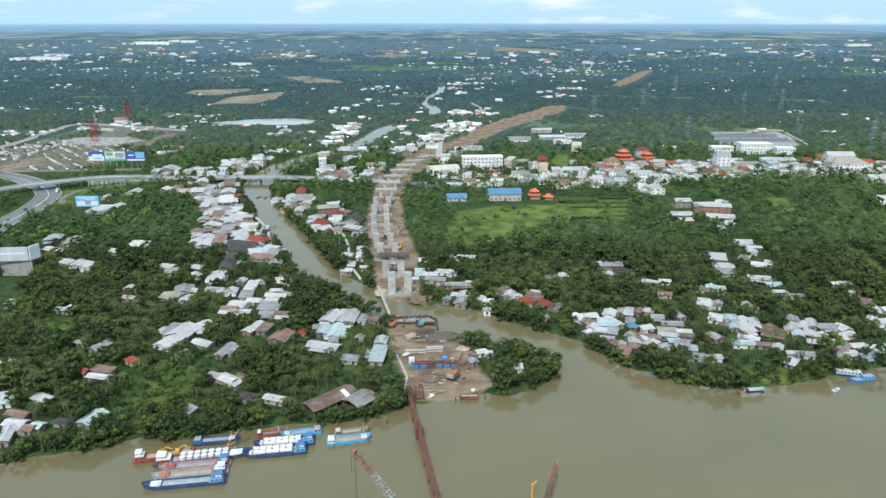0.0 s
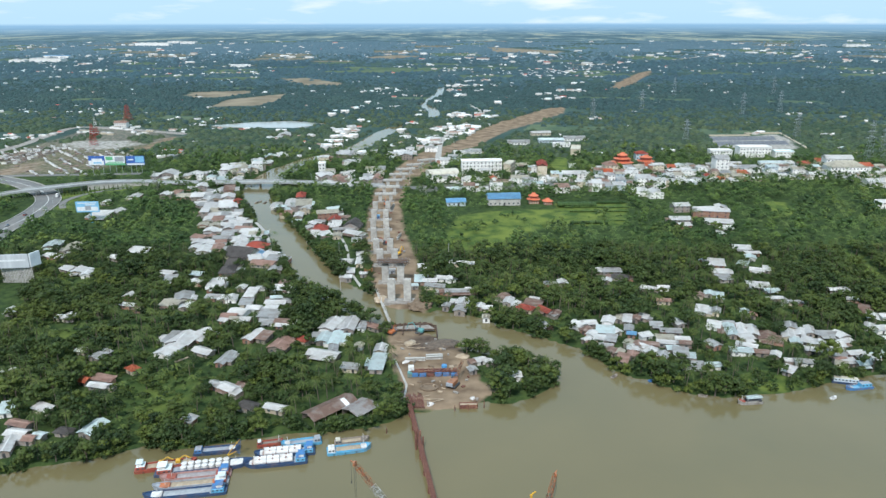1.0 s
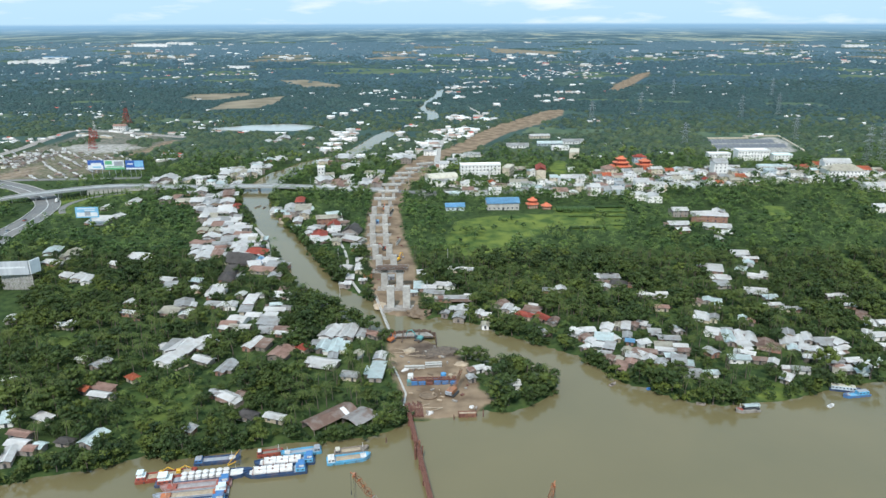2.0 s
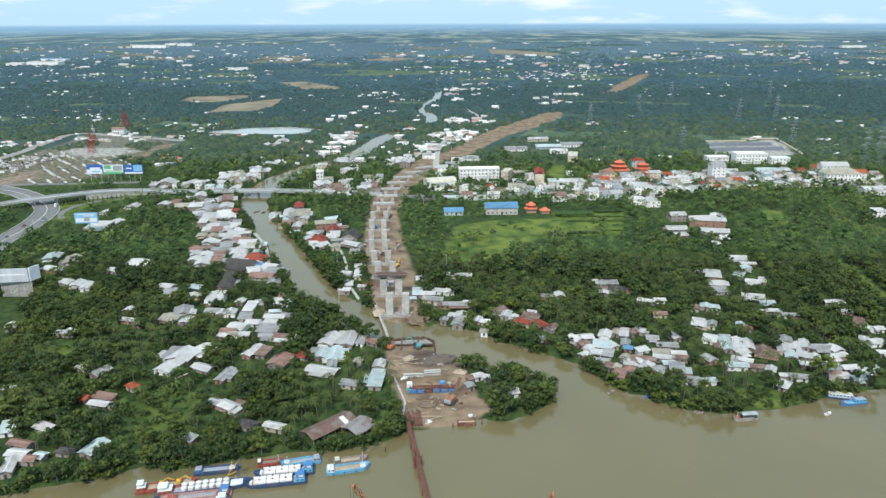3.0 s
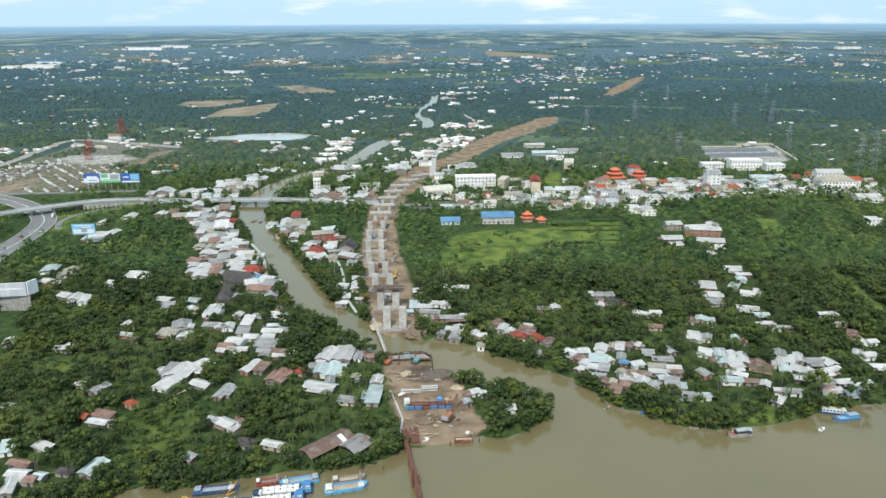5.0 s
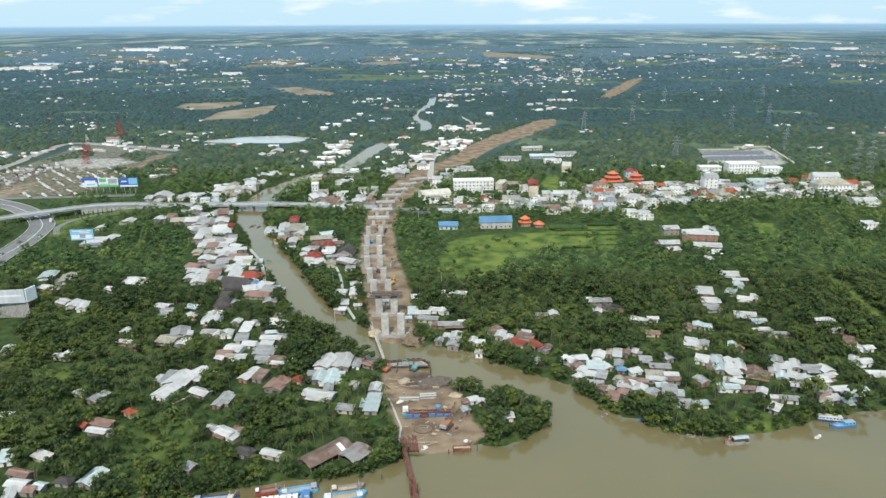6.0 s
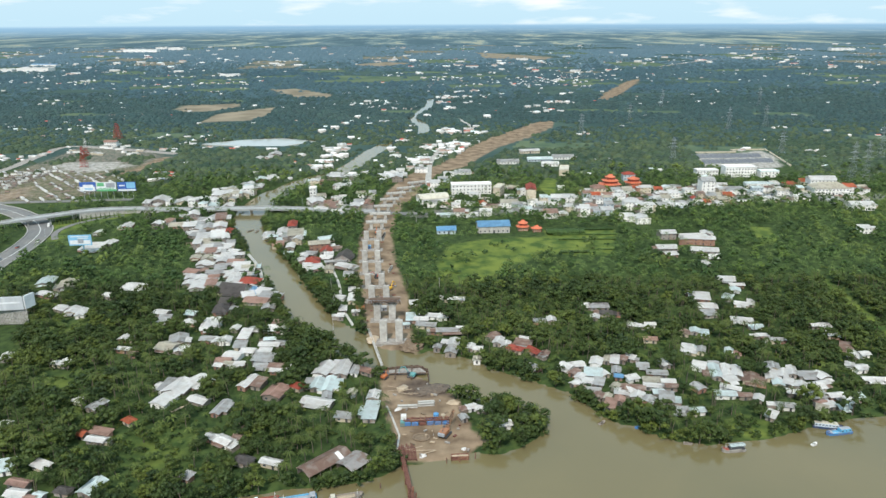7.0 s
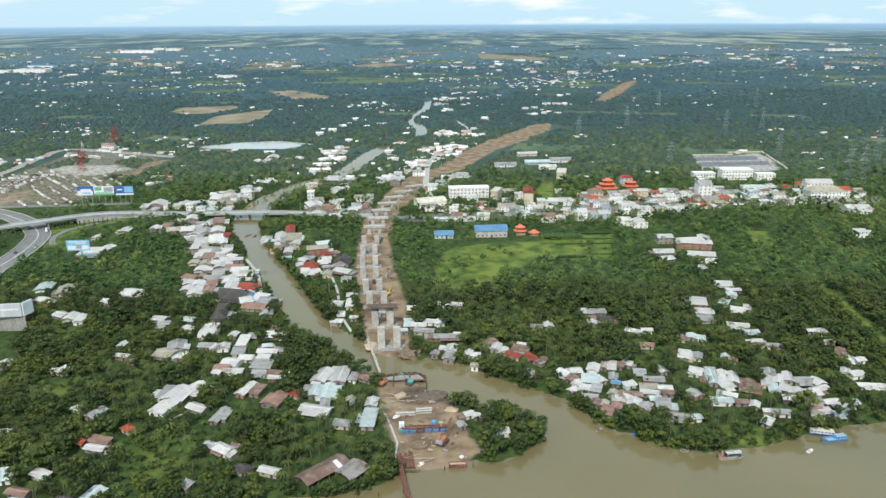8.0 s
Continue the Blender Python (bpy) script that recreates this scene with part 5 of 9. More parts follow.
# ---- building sites, boats and landmarks ----
CLEARINGS = []


def lattice(bm, a, b, wa, wb, bays, r, up=(0, 0, 1)):
    """Four chords with zigzag bracing between two points."""
    a, b = Vector(a), Vector(b)
    d = (b - a).normalized()
    s = d.cross(Vector(up))
    s = (s if s.length > 1e-3 else Vector((1, 0, 0))).normalized()
    n = s.cross(d).normalized()
    rings = []
    for k in range(bays + 1):
        c, w = a.lerp(b, k / bays), (wa + (wb - wa) * k / bays) / 2
        rings.append([c + s * w + n * w, c - s * w + n * w, c - s * w - n * w, c + s * w - n * w])
    tmp = bmesh.new()
    vs = [[tmp.verts.new(p) for p in ring] for ring in rings]
    for k in range(bays):
        for j in range(4):
            q = (vs[k][j], vs[k][(j + 1) % 4], vs[k + 1][(j + 1) % 4], vs[k + 1][j])
            for tri in (((0, 1, 2), (0, 2, 3)) if (k + j) % 2 else ((0, 1, 3), (1, 2, 3))):
                tmp.faces.new([q[i] for i in tri])
    bmesh.ops.wireframe(tmp, faces=tmp.faces[:], thickness=r * 1.7, use_replace=True, use_boundary=True, use_even_offset=False)
    me = bpy.data.meshes.new("frame")
    tmp.to_mesh(me)
    tmp.free()
    bm.from_mesh(me)
    bpy.data.meshes.remove(me)


def cylinder(x, y, z0, z1, r, sides=14, r2=None):
    bm = bmesh.new()
    add_bar(bm, (x, y, z0), (x, y, z1), r, sides, r2)
    return bm


def heap(rx, ry, h, seed, mat, name, x, y, z, label, category):
    rng = random.Random(seed)
    bm = bmesh.new()
    bmesh.ops.create_icosphere(bm, subdivisions=4, radius=1)
    for v in bm.verts:
        q = noise.noise(v.co * 2.3 + Vector((seed, 0, 0))) * 0.3 + noise.noise(v.co * 7 + Vector((seed, 3, 0))) * 0.14
        v.co = Vector((v.co.x * rx * (1 + q), v.co.y * ry * (1 + q), max(v.co.z, -0.15) * h * (1 + 2 * q)))
    return tagged(part(name, bm, mat, m=pose(x, y, z, 0, 0, rng.uniform(0, 90)), smooth=True), label, category)


# -- viaduct --
PIER_ROWS = [(-27.1, -18.6, 353, 13.3), (-32.6, -23.9, 383, 12.7), (-38.2, -29.2, 413, 10.6), (-42.7, -33.7, 438, 9.5), (-46.7, -37.8, 464.5, 9.0),
             (-49.5, -40.2, 490.5, 8.4), (-51.5, -42.5, 517.5, 8.0), (-53.0, -43.0, 545, 7.2)]


def pier(xl, xr, y, h, top):
    cx = (xl + xr) / 2
    ob = root("bridge_pier", pose(cx, y, 0), "pale concrete viaduct pier with two tall columns" if top == "bare" else "concrete viaduct pier under construction with crosshead", "bridge pier", "viaduct piers")
    part("pile_cap", box(xl - cx - 4.2, xr - cx + 4.2, -3.4, 3.4, -1.2, 0.9 if y < 360 else 0.2, 0.15), concrete_old, ob)
    for x in (xl, xr):
        part("column", box(x - cx - 2.0, x - cx + 2.0, -1.1, 1.1, 0.1, h, 0.25), concrete, ob)
        part("starter_bars", bars([((x - cx + a, b, h), (x - cx + a, b, h + 0.8)) for a in (-1.5, -0.5, 0.5, 1.5) for b in (-0.7, 0.7)], 0.06, 3), rust_steel, ob, "rusty starter bars")
    if top == "form":
        part("crosshead", box(xl - cx - 4, xr - cx + 4, -1.5, 1.5, h, h + 1.1, 0.1), muddy_steel, ob, "rusty crosshead formwork")
        for s in (-1, 1):
            bm = bmesh.new()
            lattice(bm, (xl - cx - 5, s * 1.9, h - 1.2), (xr - cx + 5, s * 1.9, h - 1.2), 1.4, 1.4, 9, 0.12)
            part("truss", bm, muddy_steel, ob, "dark steel truss under the formwork")
        for s in (-1, 1):
            part("platform", box(xl - cx - 5, xr - cx + 5, s * 2.3 - 0.6, s * 2.3 + 0.6, h - 0.2, h, 0), muddy_steel, ob, "steel work platform")
            part("railing", bars([((xl - cx - 5, s * 2.9, h + 1), (xr - cx + 5, s * 2.9, h + 1))] + [((xl - cx - 5 + 2.1 * k, s * 2.9, h - 0.2), (xl - cx - 5 + 2.1 * k, s * 2.9, h + 1)) for k in range(10)], 0.06, 4), paint_grey, ob)
            for x in (xl, xr):
                part("bracket", bars([((x - cx - 4.4, s * 1.3, h - 0.2), (x - cx - 2.0, s * 1.2, h - 3)), ((x - cx + 4.4, s * 1.3, h - 0.2), (x - cx + 2.0, s * 1.2, h - 3))], 0.14, 4), paint_grey, ob)
        part("scaffold", bars([((xr - cx + a, 3 + b, 0), (xr - cx + a, 3 + b, h)) for a in (-1, 1) for b in (0, 1.6)] + [((xr - cx - 1, 3, z), (xr - cx + 1, 4.6, z + 1.4)) for z in range(0, int(h) - 1, 2)], 0.08, 4), paint_grey, ob)
    return ob


for k, (xl, xr, y, h) in enumerate(PIER_ROWS):
    pier(xl, xr, y, h, "form" if k == 1 else "bare")


def crosshead_pier(x, y, half, h, turn):
    ob = root("bridge_pier", pose(x, y, 0, 0, 0, turn), "low concrete pier with a long pale crosshead beam", "bridge pier", "viaduct piers")
    part("pile_cap", box(-half * 0.8, half * 0.8, -2.6, 2.6, -0.8, 0.2, 0.1), concrete_old, ob)
    for s in (-0.5, 0.5):
        part("column", box(s * half - 1.4, s * half + 1.4, -0.9, 0.9, 0.1, h, 0.2), concrete, ob)
    part("crosshead", box(-half, half, -1.7, 1.7, h, h + 1.9, 0.15), concrete, ob)
    for j in range(7):
        xx = -half + half * 2 * (j + 0.5) / 7
        part("bearing", box(xx - 0.4, xx + 0.4, -0.5, 0.5, h + 1.9, h + 2.2), concrete_old, ob)


for x, y, half, h, turn in [(-47, 574, 8.8, 5.5, 2), (-46, 603, 9, 5.0, 4), (-45, 632, 8.6, 4.4, 6), (-41, 660, 9, 4.0, 10), (-36, 686, 9.5, 3.6, 16), (-27, 711, 9.5, 3.2, 22), (-17, 738, 9.5, 2.8, 26)]:
    crosshead_pier(x, y, half, h, turn)


def girder_stack(x, y, n, length, turn):
    for k in range(n):
        bm = bmesh.new()
        add_box(bm, -length / 2, length / 2, -0.5, 0.5, 0, 0.25)
        add_box(bm, -length / 2, length / 2, -0.15, 0.15, 0.25, 1.2)
        add_box(bm, -length / 2, length / 2, -0.6, 0.6, 1.2, 1.45)
        tagged(part("girder", bm, concrete, m=pose(x, y + k * 1.9, 0.1, 0, 0, turn)), "pale precast concrete girder lying on bare earth", "girder", "precast girders")


girder_stack(-12.0, 284.0, 1, 9, 2)
girder_stack(-3.6, 285.5, 2, 7.5, 5)
girder_stack(-40, 548, 4, 15, 84)
girder_stack(-30, 470, 2, 10, 80)


def site_hut(x, y, w, d, h, wall, roof, turn, label):
    ob = root("site_hut", pose(x, y, 0.05, 0, 0, turn), label, "hut", "site huts")
    part("body", box(-w / 2, w / 2, -d / 2, d / 2, 0, h, 0.05), wall, ob)
    part("roof", roof_mesh(w, d, 0.5, "shed", 0.25), roof, ob, m=pose(0, 0, h))
    part("door", box(-0.45, 0.45, -d / 2 - 0.05, -d / 2 + 0.03, 0, 2), dark_opening, ob)
    part("window", box(w * 0.2, w * 0.38, -d / 2 - 0.05, -d / 2 + 0.03, 1, 1.9), glass_dark, ob)


site_hut(-44, 398, 5, 3, 2.4, paint_orange, paint_orange, 4, "orange steel site container on bare earth")
site_hut(-30, 398, 4, 2.5, 2.4, paint_grey, ROOFS["g"], 4, "grey steel site container on bare earth")
site_hut(-50, 520, 5, 2.5, 2.4, paint_blue, ROOFS["u"], 4, "blue steel site container on bare earth")
site_hut(-16, 372, 5, 3, 2.4, wall_board, ROOFS["t"], 8, "small site shed with pale cyan roof")


def excavator(x, y, z, turn, mat, reach=1.0, word="orange"):
    ob = root("excavator", pose(x, y, z, 0, 0, turn), f"{word} crawler excavator with raised boom on bare earth", "excavator", "site machines")
    for s in (-1, 1):
        bm = bmesh.new()
        add_box(bm, -2, 2, s * 1.2 - 0.35, s * 1.2 + 0.35, 0, 0.9, 0.3)
        part("track", bm, dark_opening, ob)
    part("body", box(-2.1, 1.2, -1.4, 1.4, 1.0, 2.3, 0.2), mat, ob)
    part("cab", box(0.3, 1.7, 0.3, 1.4, 1.1, 3.1, 0.15), glass_dark, ob)
    part("boom", bars([((1.0, -0.2, 1.8), (3.6 * reach, -0.2, 5.0)), ((3.6 * reach, -0.2, 5.0), (5.8 * reach, -0.2, 4.2))], 0.28, 4), mat, ob)
    part("stick", bars([((5.7 * reach, -0.2, 4.3), (6.8 * reach, -0.2, 1.4))], 0.2, 4), mat, ob)
    part("bucket", box(6.3 * reach, 7.3 * reach, -0.7, 0.3, 0.5, 1.5, 0.2), paint_grey, ob)


def crawler_crane(x, y, z, turn, tip, mat, word):
    ob = root("crawler_crane", pose(x, y, z, 0, 0, turn), f"{word} crawler crane with a lattice boom on bare earth", "crane", "site machines")
    for s in (-1, 1):
        part("track", box(-2.8, 2.8, s * 1.7 - 0.4, s * 1.7 + 0.4, 0, 1.0, 0.3), dark_opening, ob)
    part("body", box(-3, 1.6, -1.5, 1.5, 1.1, 2.9, 0.15), mat, ob)
    part("counterweight", box(-3.7, -2.9, -1.5, 1.5, 1.2, 2.6, 0.1), paint_grey, ob)
    part("cab", box(0.8, 2.1, 0.7, 1.6, 1.2, 3.1, 0.12), glass_dark, ob)
    bm = bmesh.new()
    lattice(bm, (1.5, 0, 1.8), tip, 1.6, 1.0, 8, 0.2)
    boom = part("boom", bm, mat, ob)
    part("pendant", bars([((-2.6, 0, 3.2), tip), ((-2.6, 0, 2.8), (-2.0, 0, 4.6)), ((-2.0, 0, 4.6), tip)], 0.04, 3), dark_opening, boom)


excavator(-11, 313, 0.1, 160, paint_teal, 1.0, "teal")
excavator(-24.2, 312, 0.1, 60, paint_orange, 0.5, "orange")
crawler_crane(4.4, 261.5, 0.1, 62, (8.5, 0, 7.5), paint("faded_orange_paint", (0.34, 0.15, 0.075), amount=0.7), "faded orange")
excavator(-28, 432, 0.1, 60, paint_yellow, 0.9, "yellow")
excavator(-38, 455, 0.1, 200, paint_red, 0.8, "red")
excavator(-46, 560, 0.1, 100, paint_orange, 0.9, "orange")


def cofferdam():
    """Sheet piles round the flooded pit at the tip of the works."""
    ob = root("cofferdam", pose(0, 0, 0), "rusted sheet pile cofferdam round a muddy pit", "cofferdam")
    line = [(-25, 310), (-25.5, 320), (-16, 323), (-7, 323.5), (-3, 319), (-2.5, 309)]
    for (x0, y0), (x1, y1) in zip(line, line[1:]):
        n = max(2, int(math.hypot(x1 - x0, y1 - y0) / 0.9))
        for k in range(n):
            t0 = (k + 0.5) / n
            x, y = x0 + (x1 - x0) * t0, y0 + (y1 - y0) * t0
            a = math.degrees(math.atan2(y1 - y0, x1 - x0))
            part("steel_sheet", box(-0.44, 0.44, -0.2 + 0.2 * (k % 2), 0.05 + 0.2 * (k % 2), -3, 1.0 + 0.25 * ((k * 7) % 3)), muddy_steel, ob, m=pose(x, y, 0, 0, 0, a))
    for x in (-19, -11):
        part("strut", bars([((x, 310, 0.8), (x, 322.6, 0.8))], 0.35, 6), muddy_steel, ob, "steel tube strut")
    part("waler", bars([((-25, 315, 1.0), (-3, 315.5, 1.0)), ((-24, 321.6, 0.9), (-5, 322.4, 0.9))], 0.3, 4), muddy_steel, ob)
    bm = bmesh.new()
    add_prism(bm, [(-24, 316), (-24.5, 319.5), (-16, 322), (-7, 322.5), (-4, 318.5), (-4, 316)], 0.0, 0.3)
    part("pit_floor", bm, concrete_old, ob, "wet dark mud")


cofferdam()


def rig():
    """A long drilling and batching platform with tanks."""
    ob = root("drilling_rig", pose(-3.6, 270.5, 0.1, 0, 0, 3), "long blue and rusty site rig with tanks and girders", "rig")
    for k in range(6):
        part("blue_tank" if k % 2 else "skid", box(-9.5 + k * 3.3, -6.6 + k * 3.3, -1.4, 1.0, 0, 1.9 - 0.3 * (k % 3), 0.1), [paint_blue, rust_steel][k == 2], ob)
    for y in (-0.9, 0.9):
        part("girder", box(-10, 10, y - 0.22, y + 0.22, 2.0, 2.6), rust_steel, ob, "rusty steel girder")
    for k in range(9):
        part("cross_beam", box(-9.4 + 2.3 * k, -9.1 + 2.3 * k, -1.4, 1.4, 2.6, 2.9), rust_steel, ob)
    part("cabin", box(-10.8, -8.4, 0.2, 2.4, 1.5, 4.0, 0.08), paint_white, ob, "white cabin")
    part("cabin", box(-11.2, -9.2, -1.6, 0.0, 0, 2.4, 0.08), paint_teal, ob, "teal cabin")
    part("tank", cylinder(4.5, 2.0, 0, 3.6, 1.2), paint("tank_blue_paint", (0.08, 0.27, 0.52), amount=0.5), ob, "blue round tank")
    part("tank", cylinder(7.6, 1.6, 0, 3.2, 1.0), cargo_sand, ob, "sand coloured hopper")


rig()
heap(8.5, 5.0, 1.1, 3, material("slag", (0.155, 0.118, 0.090), (0.085, 0.066, 0.052), 0.95, scale=1.0, bump=0.2), "gravel_mound", -1, 300, 0, "dark grey gravel heap on the building site", "heap")
heap(6.5, 6.0, 2.6, 21, muddy_earth, "earth_mound", -11.5, 347, 0, "brown earth bank beside the first pier", "heap")
heap(5.0, 3.5, 1.4, 22, earth_track, "earth_mound", -33, 356, 0, "heap of pale brown earth at the works", "heap")
heap(3.2, 2.4, 0.9, 5, cargo_sand, "sand_mound", -15, 302, 0, "low sand heap on the building site", "heap")
heap(3.0, 2.6, 0.7, 8, earth_track, "sand_mound", 9, 288, 0, "low brown earth heap", "heap")
heap(1.5, 1.0, 0.8, 9, tarp_white, "tarpaulin_mound", -4.6, 246.5, 0, "heap under a white tarpaulin at the shore", "heap")
heap(1.2, 0.9, 0.6, 10, tarp_white, "tarpaulin_mound", 12.0, 251, 0, "small heap under a white tarpaulin", "heap")
heap(2.2, 1.0, 0.5, 12, tarp_white, "tarpaulin_mound", -16, 283, 0, "small heap under a white tarpaulin", "heap")


def mud_ring():
    ob = root("slurry_pit", pose(-5.5, 260, 0.05), "round slurry pit with a raised mud rim", "pit")
    bm = bmesh.new()
    for k in range(20):
        a0, a1 = 2 * math.pi * k / 20, 2 * math.pi * (k + 1) / 20
        add_bar(bm, (3.4 * math.cos(a0), 2.6 * math.sin(a0), 0.1), (3.4 * math.cos(a1), 2.6 * math.sin(a1), 0.1), 0.55, 5)
    part("rim", bm, muddy_earth, ob)
    part("sludge", cylinder(0, 0, 0, 0.12, 2.7, 16), muddy_earth, ob)


mud_ring()
for k in range(9):
    bm = bars([((0, 0, 0.3), (0, 11 - k % 3, 0.3))], 0.28, 7)
    tagged(part("steel_pipe", bm, rust_steel, m=pose(-12.4 + 0.66 * k, 243.5 + 0.4 * (k % 2), 0.05, 0, 0, 6)), "rusty steel pipe pile lying at the shore", "pipe", "pipe piles")
for k in range(12):
    bm = box(-3.5, 3.5, -0.12, 0.12, 0, 0.22)
    tagged(part("timber_beam", bm, earth_track, m=pose(-19 + (k * 5.3) % 21, 303 - (k * 3.1) % 9 if k < 6 else 252 - (k * 1.7) % 5, 0.12 + 0.02 * k, 0, 0, (k * 37) % 60 - 20)), "loose timber beam on bare earth", "timber", "loose timbers")
shore_box = root("sheet_pile_box", pose(10.2, 245.6, 0, 0, 0, 3), "square rusty sheet pile box at the shore", "cofferdam")
for a in (((-3.4, -0.7), (3.4, -0.7)), ((-3.4, 1.4), (3.4, 1.4)), ((-3.4, -0.7), (-3.4, 1.4)), ((3.4, -0.7), (3.4, 1.4))):
    (x0, y0), (x1, y1) = a
    part("wall", box(min(x0, x1) - 0.15, max(x0, x1) + 0.15, min(y0, y1) - 0.15, max(y0, y1) + 0.15, -2.5, 0.7), rust_steel, shore_box)
part("fill", box(-3.2, 3.2, -0.5, 1.2, -2, 0.4), earth_track, shore_box)
for x, y, h in [(4.8, 243, 1.6), (10, 243.5, 1.8), (16.3, 245.5, 2.2), (-20.5, 227.5, 1.4), (-9.5, 346, 3.4)]:
    tagged(part("mooring_pile", cylinder(x, y, -3.4, h, 0.22, 7, 0.18), rust_steel), "single dark pile standing in the river", "pile", "mooring piles")


def trestle():
    """The steel access bridge from the works out into the river."""
    ob = root("trestle_bridge", pose(0, 0, 0), "red-brown rusted steel trestle bridge over the river", "trestle bridge")
    a, b = Vector((-14.0, 251, 1.3)), Vector((-1.6, 181, 1.3))
    d = (b - a).normalized()
    s = Vector((-d.y, d.x, 0)) * 0.66
    for sg in (-1, 1):
        part("girder", bars([(a + s * sg, b + s * sg)], 0.27, 4), rust_steel, ob)
        part("top_rail", bars([(a + s * sg + Vector((0, 0, 1.15)), b + s * sg + Vector((0, 0, 1.15)))], 0.11, 4), rust_steel, ob)
        part("truss_web", bars([(a.lerp(b, k / 34) + s * sg + Vector((0, 0, 1.1 * (k % 2))), a.lerp(b, (k + 1) / 34) + s * sg + Vector((0, 0, 1.1 * ((k + 1) % 2)))) for k in range(34)], 0.09, 4), rust_steel, ob)
    n = 88
    plank = box(-0.6, 0.6, -0.34, 0.34, 0, 0.09)
    first = None
    ang = math.degrees(math.atan2(d.y, d.x)) + 90
    for k in range(n):
        p = a.lerp(b, (k + 0.5) / n)
        m = pose(p.x, p.y, 1.75 + 0.03 * ((k * 5) % 3), 0, 0, ang + ((k * 13) % 5 - 2) * 0.5)
        if first is None:
            first = part("deck_plank", plank, rust_steel, ob, m=m)
        else:
            link_mesh("deck_plank", first.data, ob, m=m)
    for k in range(8):
        p = a.lerp(b, (k + 0.3) / 7.6)
        for sg in (-1, 1):
            q = p + s * sg * 1.1
            hgt = 4.6 if k in (3,) else (3.2 if k == 7 else 1.0)
            part("pier_leg", cylinder(q.x, q.y, -3.3, hgt, 0.33, 8), rust_steel, ob)
        part("cap_beam", bars([(p + s * 1.5 - Vector((0, 0, 0.6)), p - s * 1.5 - Vector((0, 0, 0.6)))], 0.3, 4), rust_steel, ob)
    p = a.lerp(b, 0.46)
    for sg, off in ((-1.9, 0), (1.9, 1.2), (-1.9, 1.6)):
        q = p + s * sg + d * off
        part("pier_leg", cylinder(q.x, q.y, -3.3, 4.0, 0.3, 8), rust_steel, ob)


trestle()


def footbridge():
    ob = root("footbridge", pose(0, 0, 0), "narrow pale footbridge across the canal mouth", "footbridge")
    a, b = Vector((-36.6, 368, 1.0)), Vector((-26.2, 324, 1.0))
    d = (b - a).normalized()
    s = Vector((-d.y, d.x, 0)) * 0.55
    bm = bmesh.new()
    add_prism(bm, [p.xy[:] for p in (a - s, b - s, b + s, a + s)], 0.75, 1.05)
    part("deck", bm, concrete, ob)
    for sg in (-1, 1):
        part("railing", bars([(a + s * sg + Vector((0, 0, 0.95)), b + s * sg + Vector((0, 0, 0.95)))] + [(a.lerp(b, k / 18) + s * sg, a.lerp(b, k / 18) + s * sg + Vector((0, 0, 0.95))) for k in range(19)], 0.05, 4), paint_white, ob)
    for k in range(6):
        p = a.lerp(b, (k + 0.4) / 6)
        part("pier_leg", cylinder(p.x, p.y, -3.2, 0.8, 0.22, 7), concrete_old, ob)


footbridge()
bm = bars([((-21.5, 286, 0.06), (-18.5, 276, 0.06)), ((-18.5, 276, 0.06), (-14.8, 262, 0.06)), ((-14.8, 262, 0.06), (-15.2, 252, 0.06))], 0.6, 4)
for v in bm.verts:
    v.co.z = max(0.0, min(v.co.z, 0.12))
tagged(part("path", bm, concrete), "pale worn footpath along the works", "path", kind="structure")


# -- boats --


def hull_mesh(L, B, h, fore, deck_drop=0.0, hold=None):
    """A river hull: square stern, rounded bilge, raised pointed bow; hold: from and to along x where the deck is open."""
    bm = bmesh.new()
    st = [-0.5, -0.46, -0.2, 0.1, 0.28, 0.38, 0.45, 0.5]
    wd = [0.86, 0.97, 1.0, 1.0, 0.96, 0.78, 0.45, 0.06]
    rings = []
    for s, w in zip(st, wd):
        x, half = s * L, w * B / 2
        rise = fore * max(0, (s - 0.22) / 0.28) ** 1.6
        rings.append([bm.verts.new(p) for p in ((x, -half, h + rise), (x - (0.03 * L if s > 0.4 else 0), -half * 0.86, -0.5), (x - (0.03 * L if s > 0.4 else 0), half * 0.86, -0.5), (x, half, h + rise),
                                                (x, half * 0.9, h + rise), (x, half * 0.88, h * 0.72 + rise * 0.8 - deck_drop), (x, -half * 0.88, h * 0.72 + rise * 0.8 - deck_drop), (x, -half * 0.9, h + rise))])
    for a, b in zip(rings, rings[1:]):
        for k in range(8):
            bm.faces.new((a[k], a[(k + 1) % 8], b[(k + 1) % 8], b[k]))
    bm.faces.new(rings[0])
    bm.faces.new(rings[-1][::-1])
    return bm


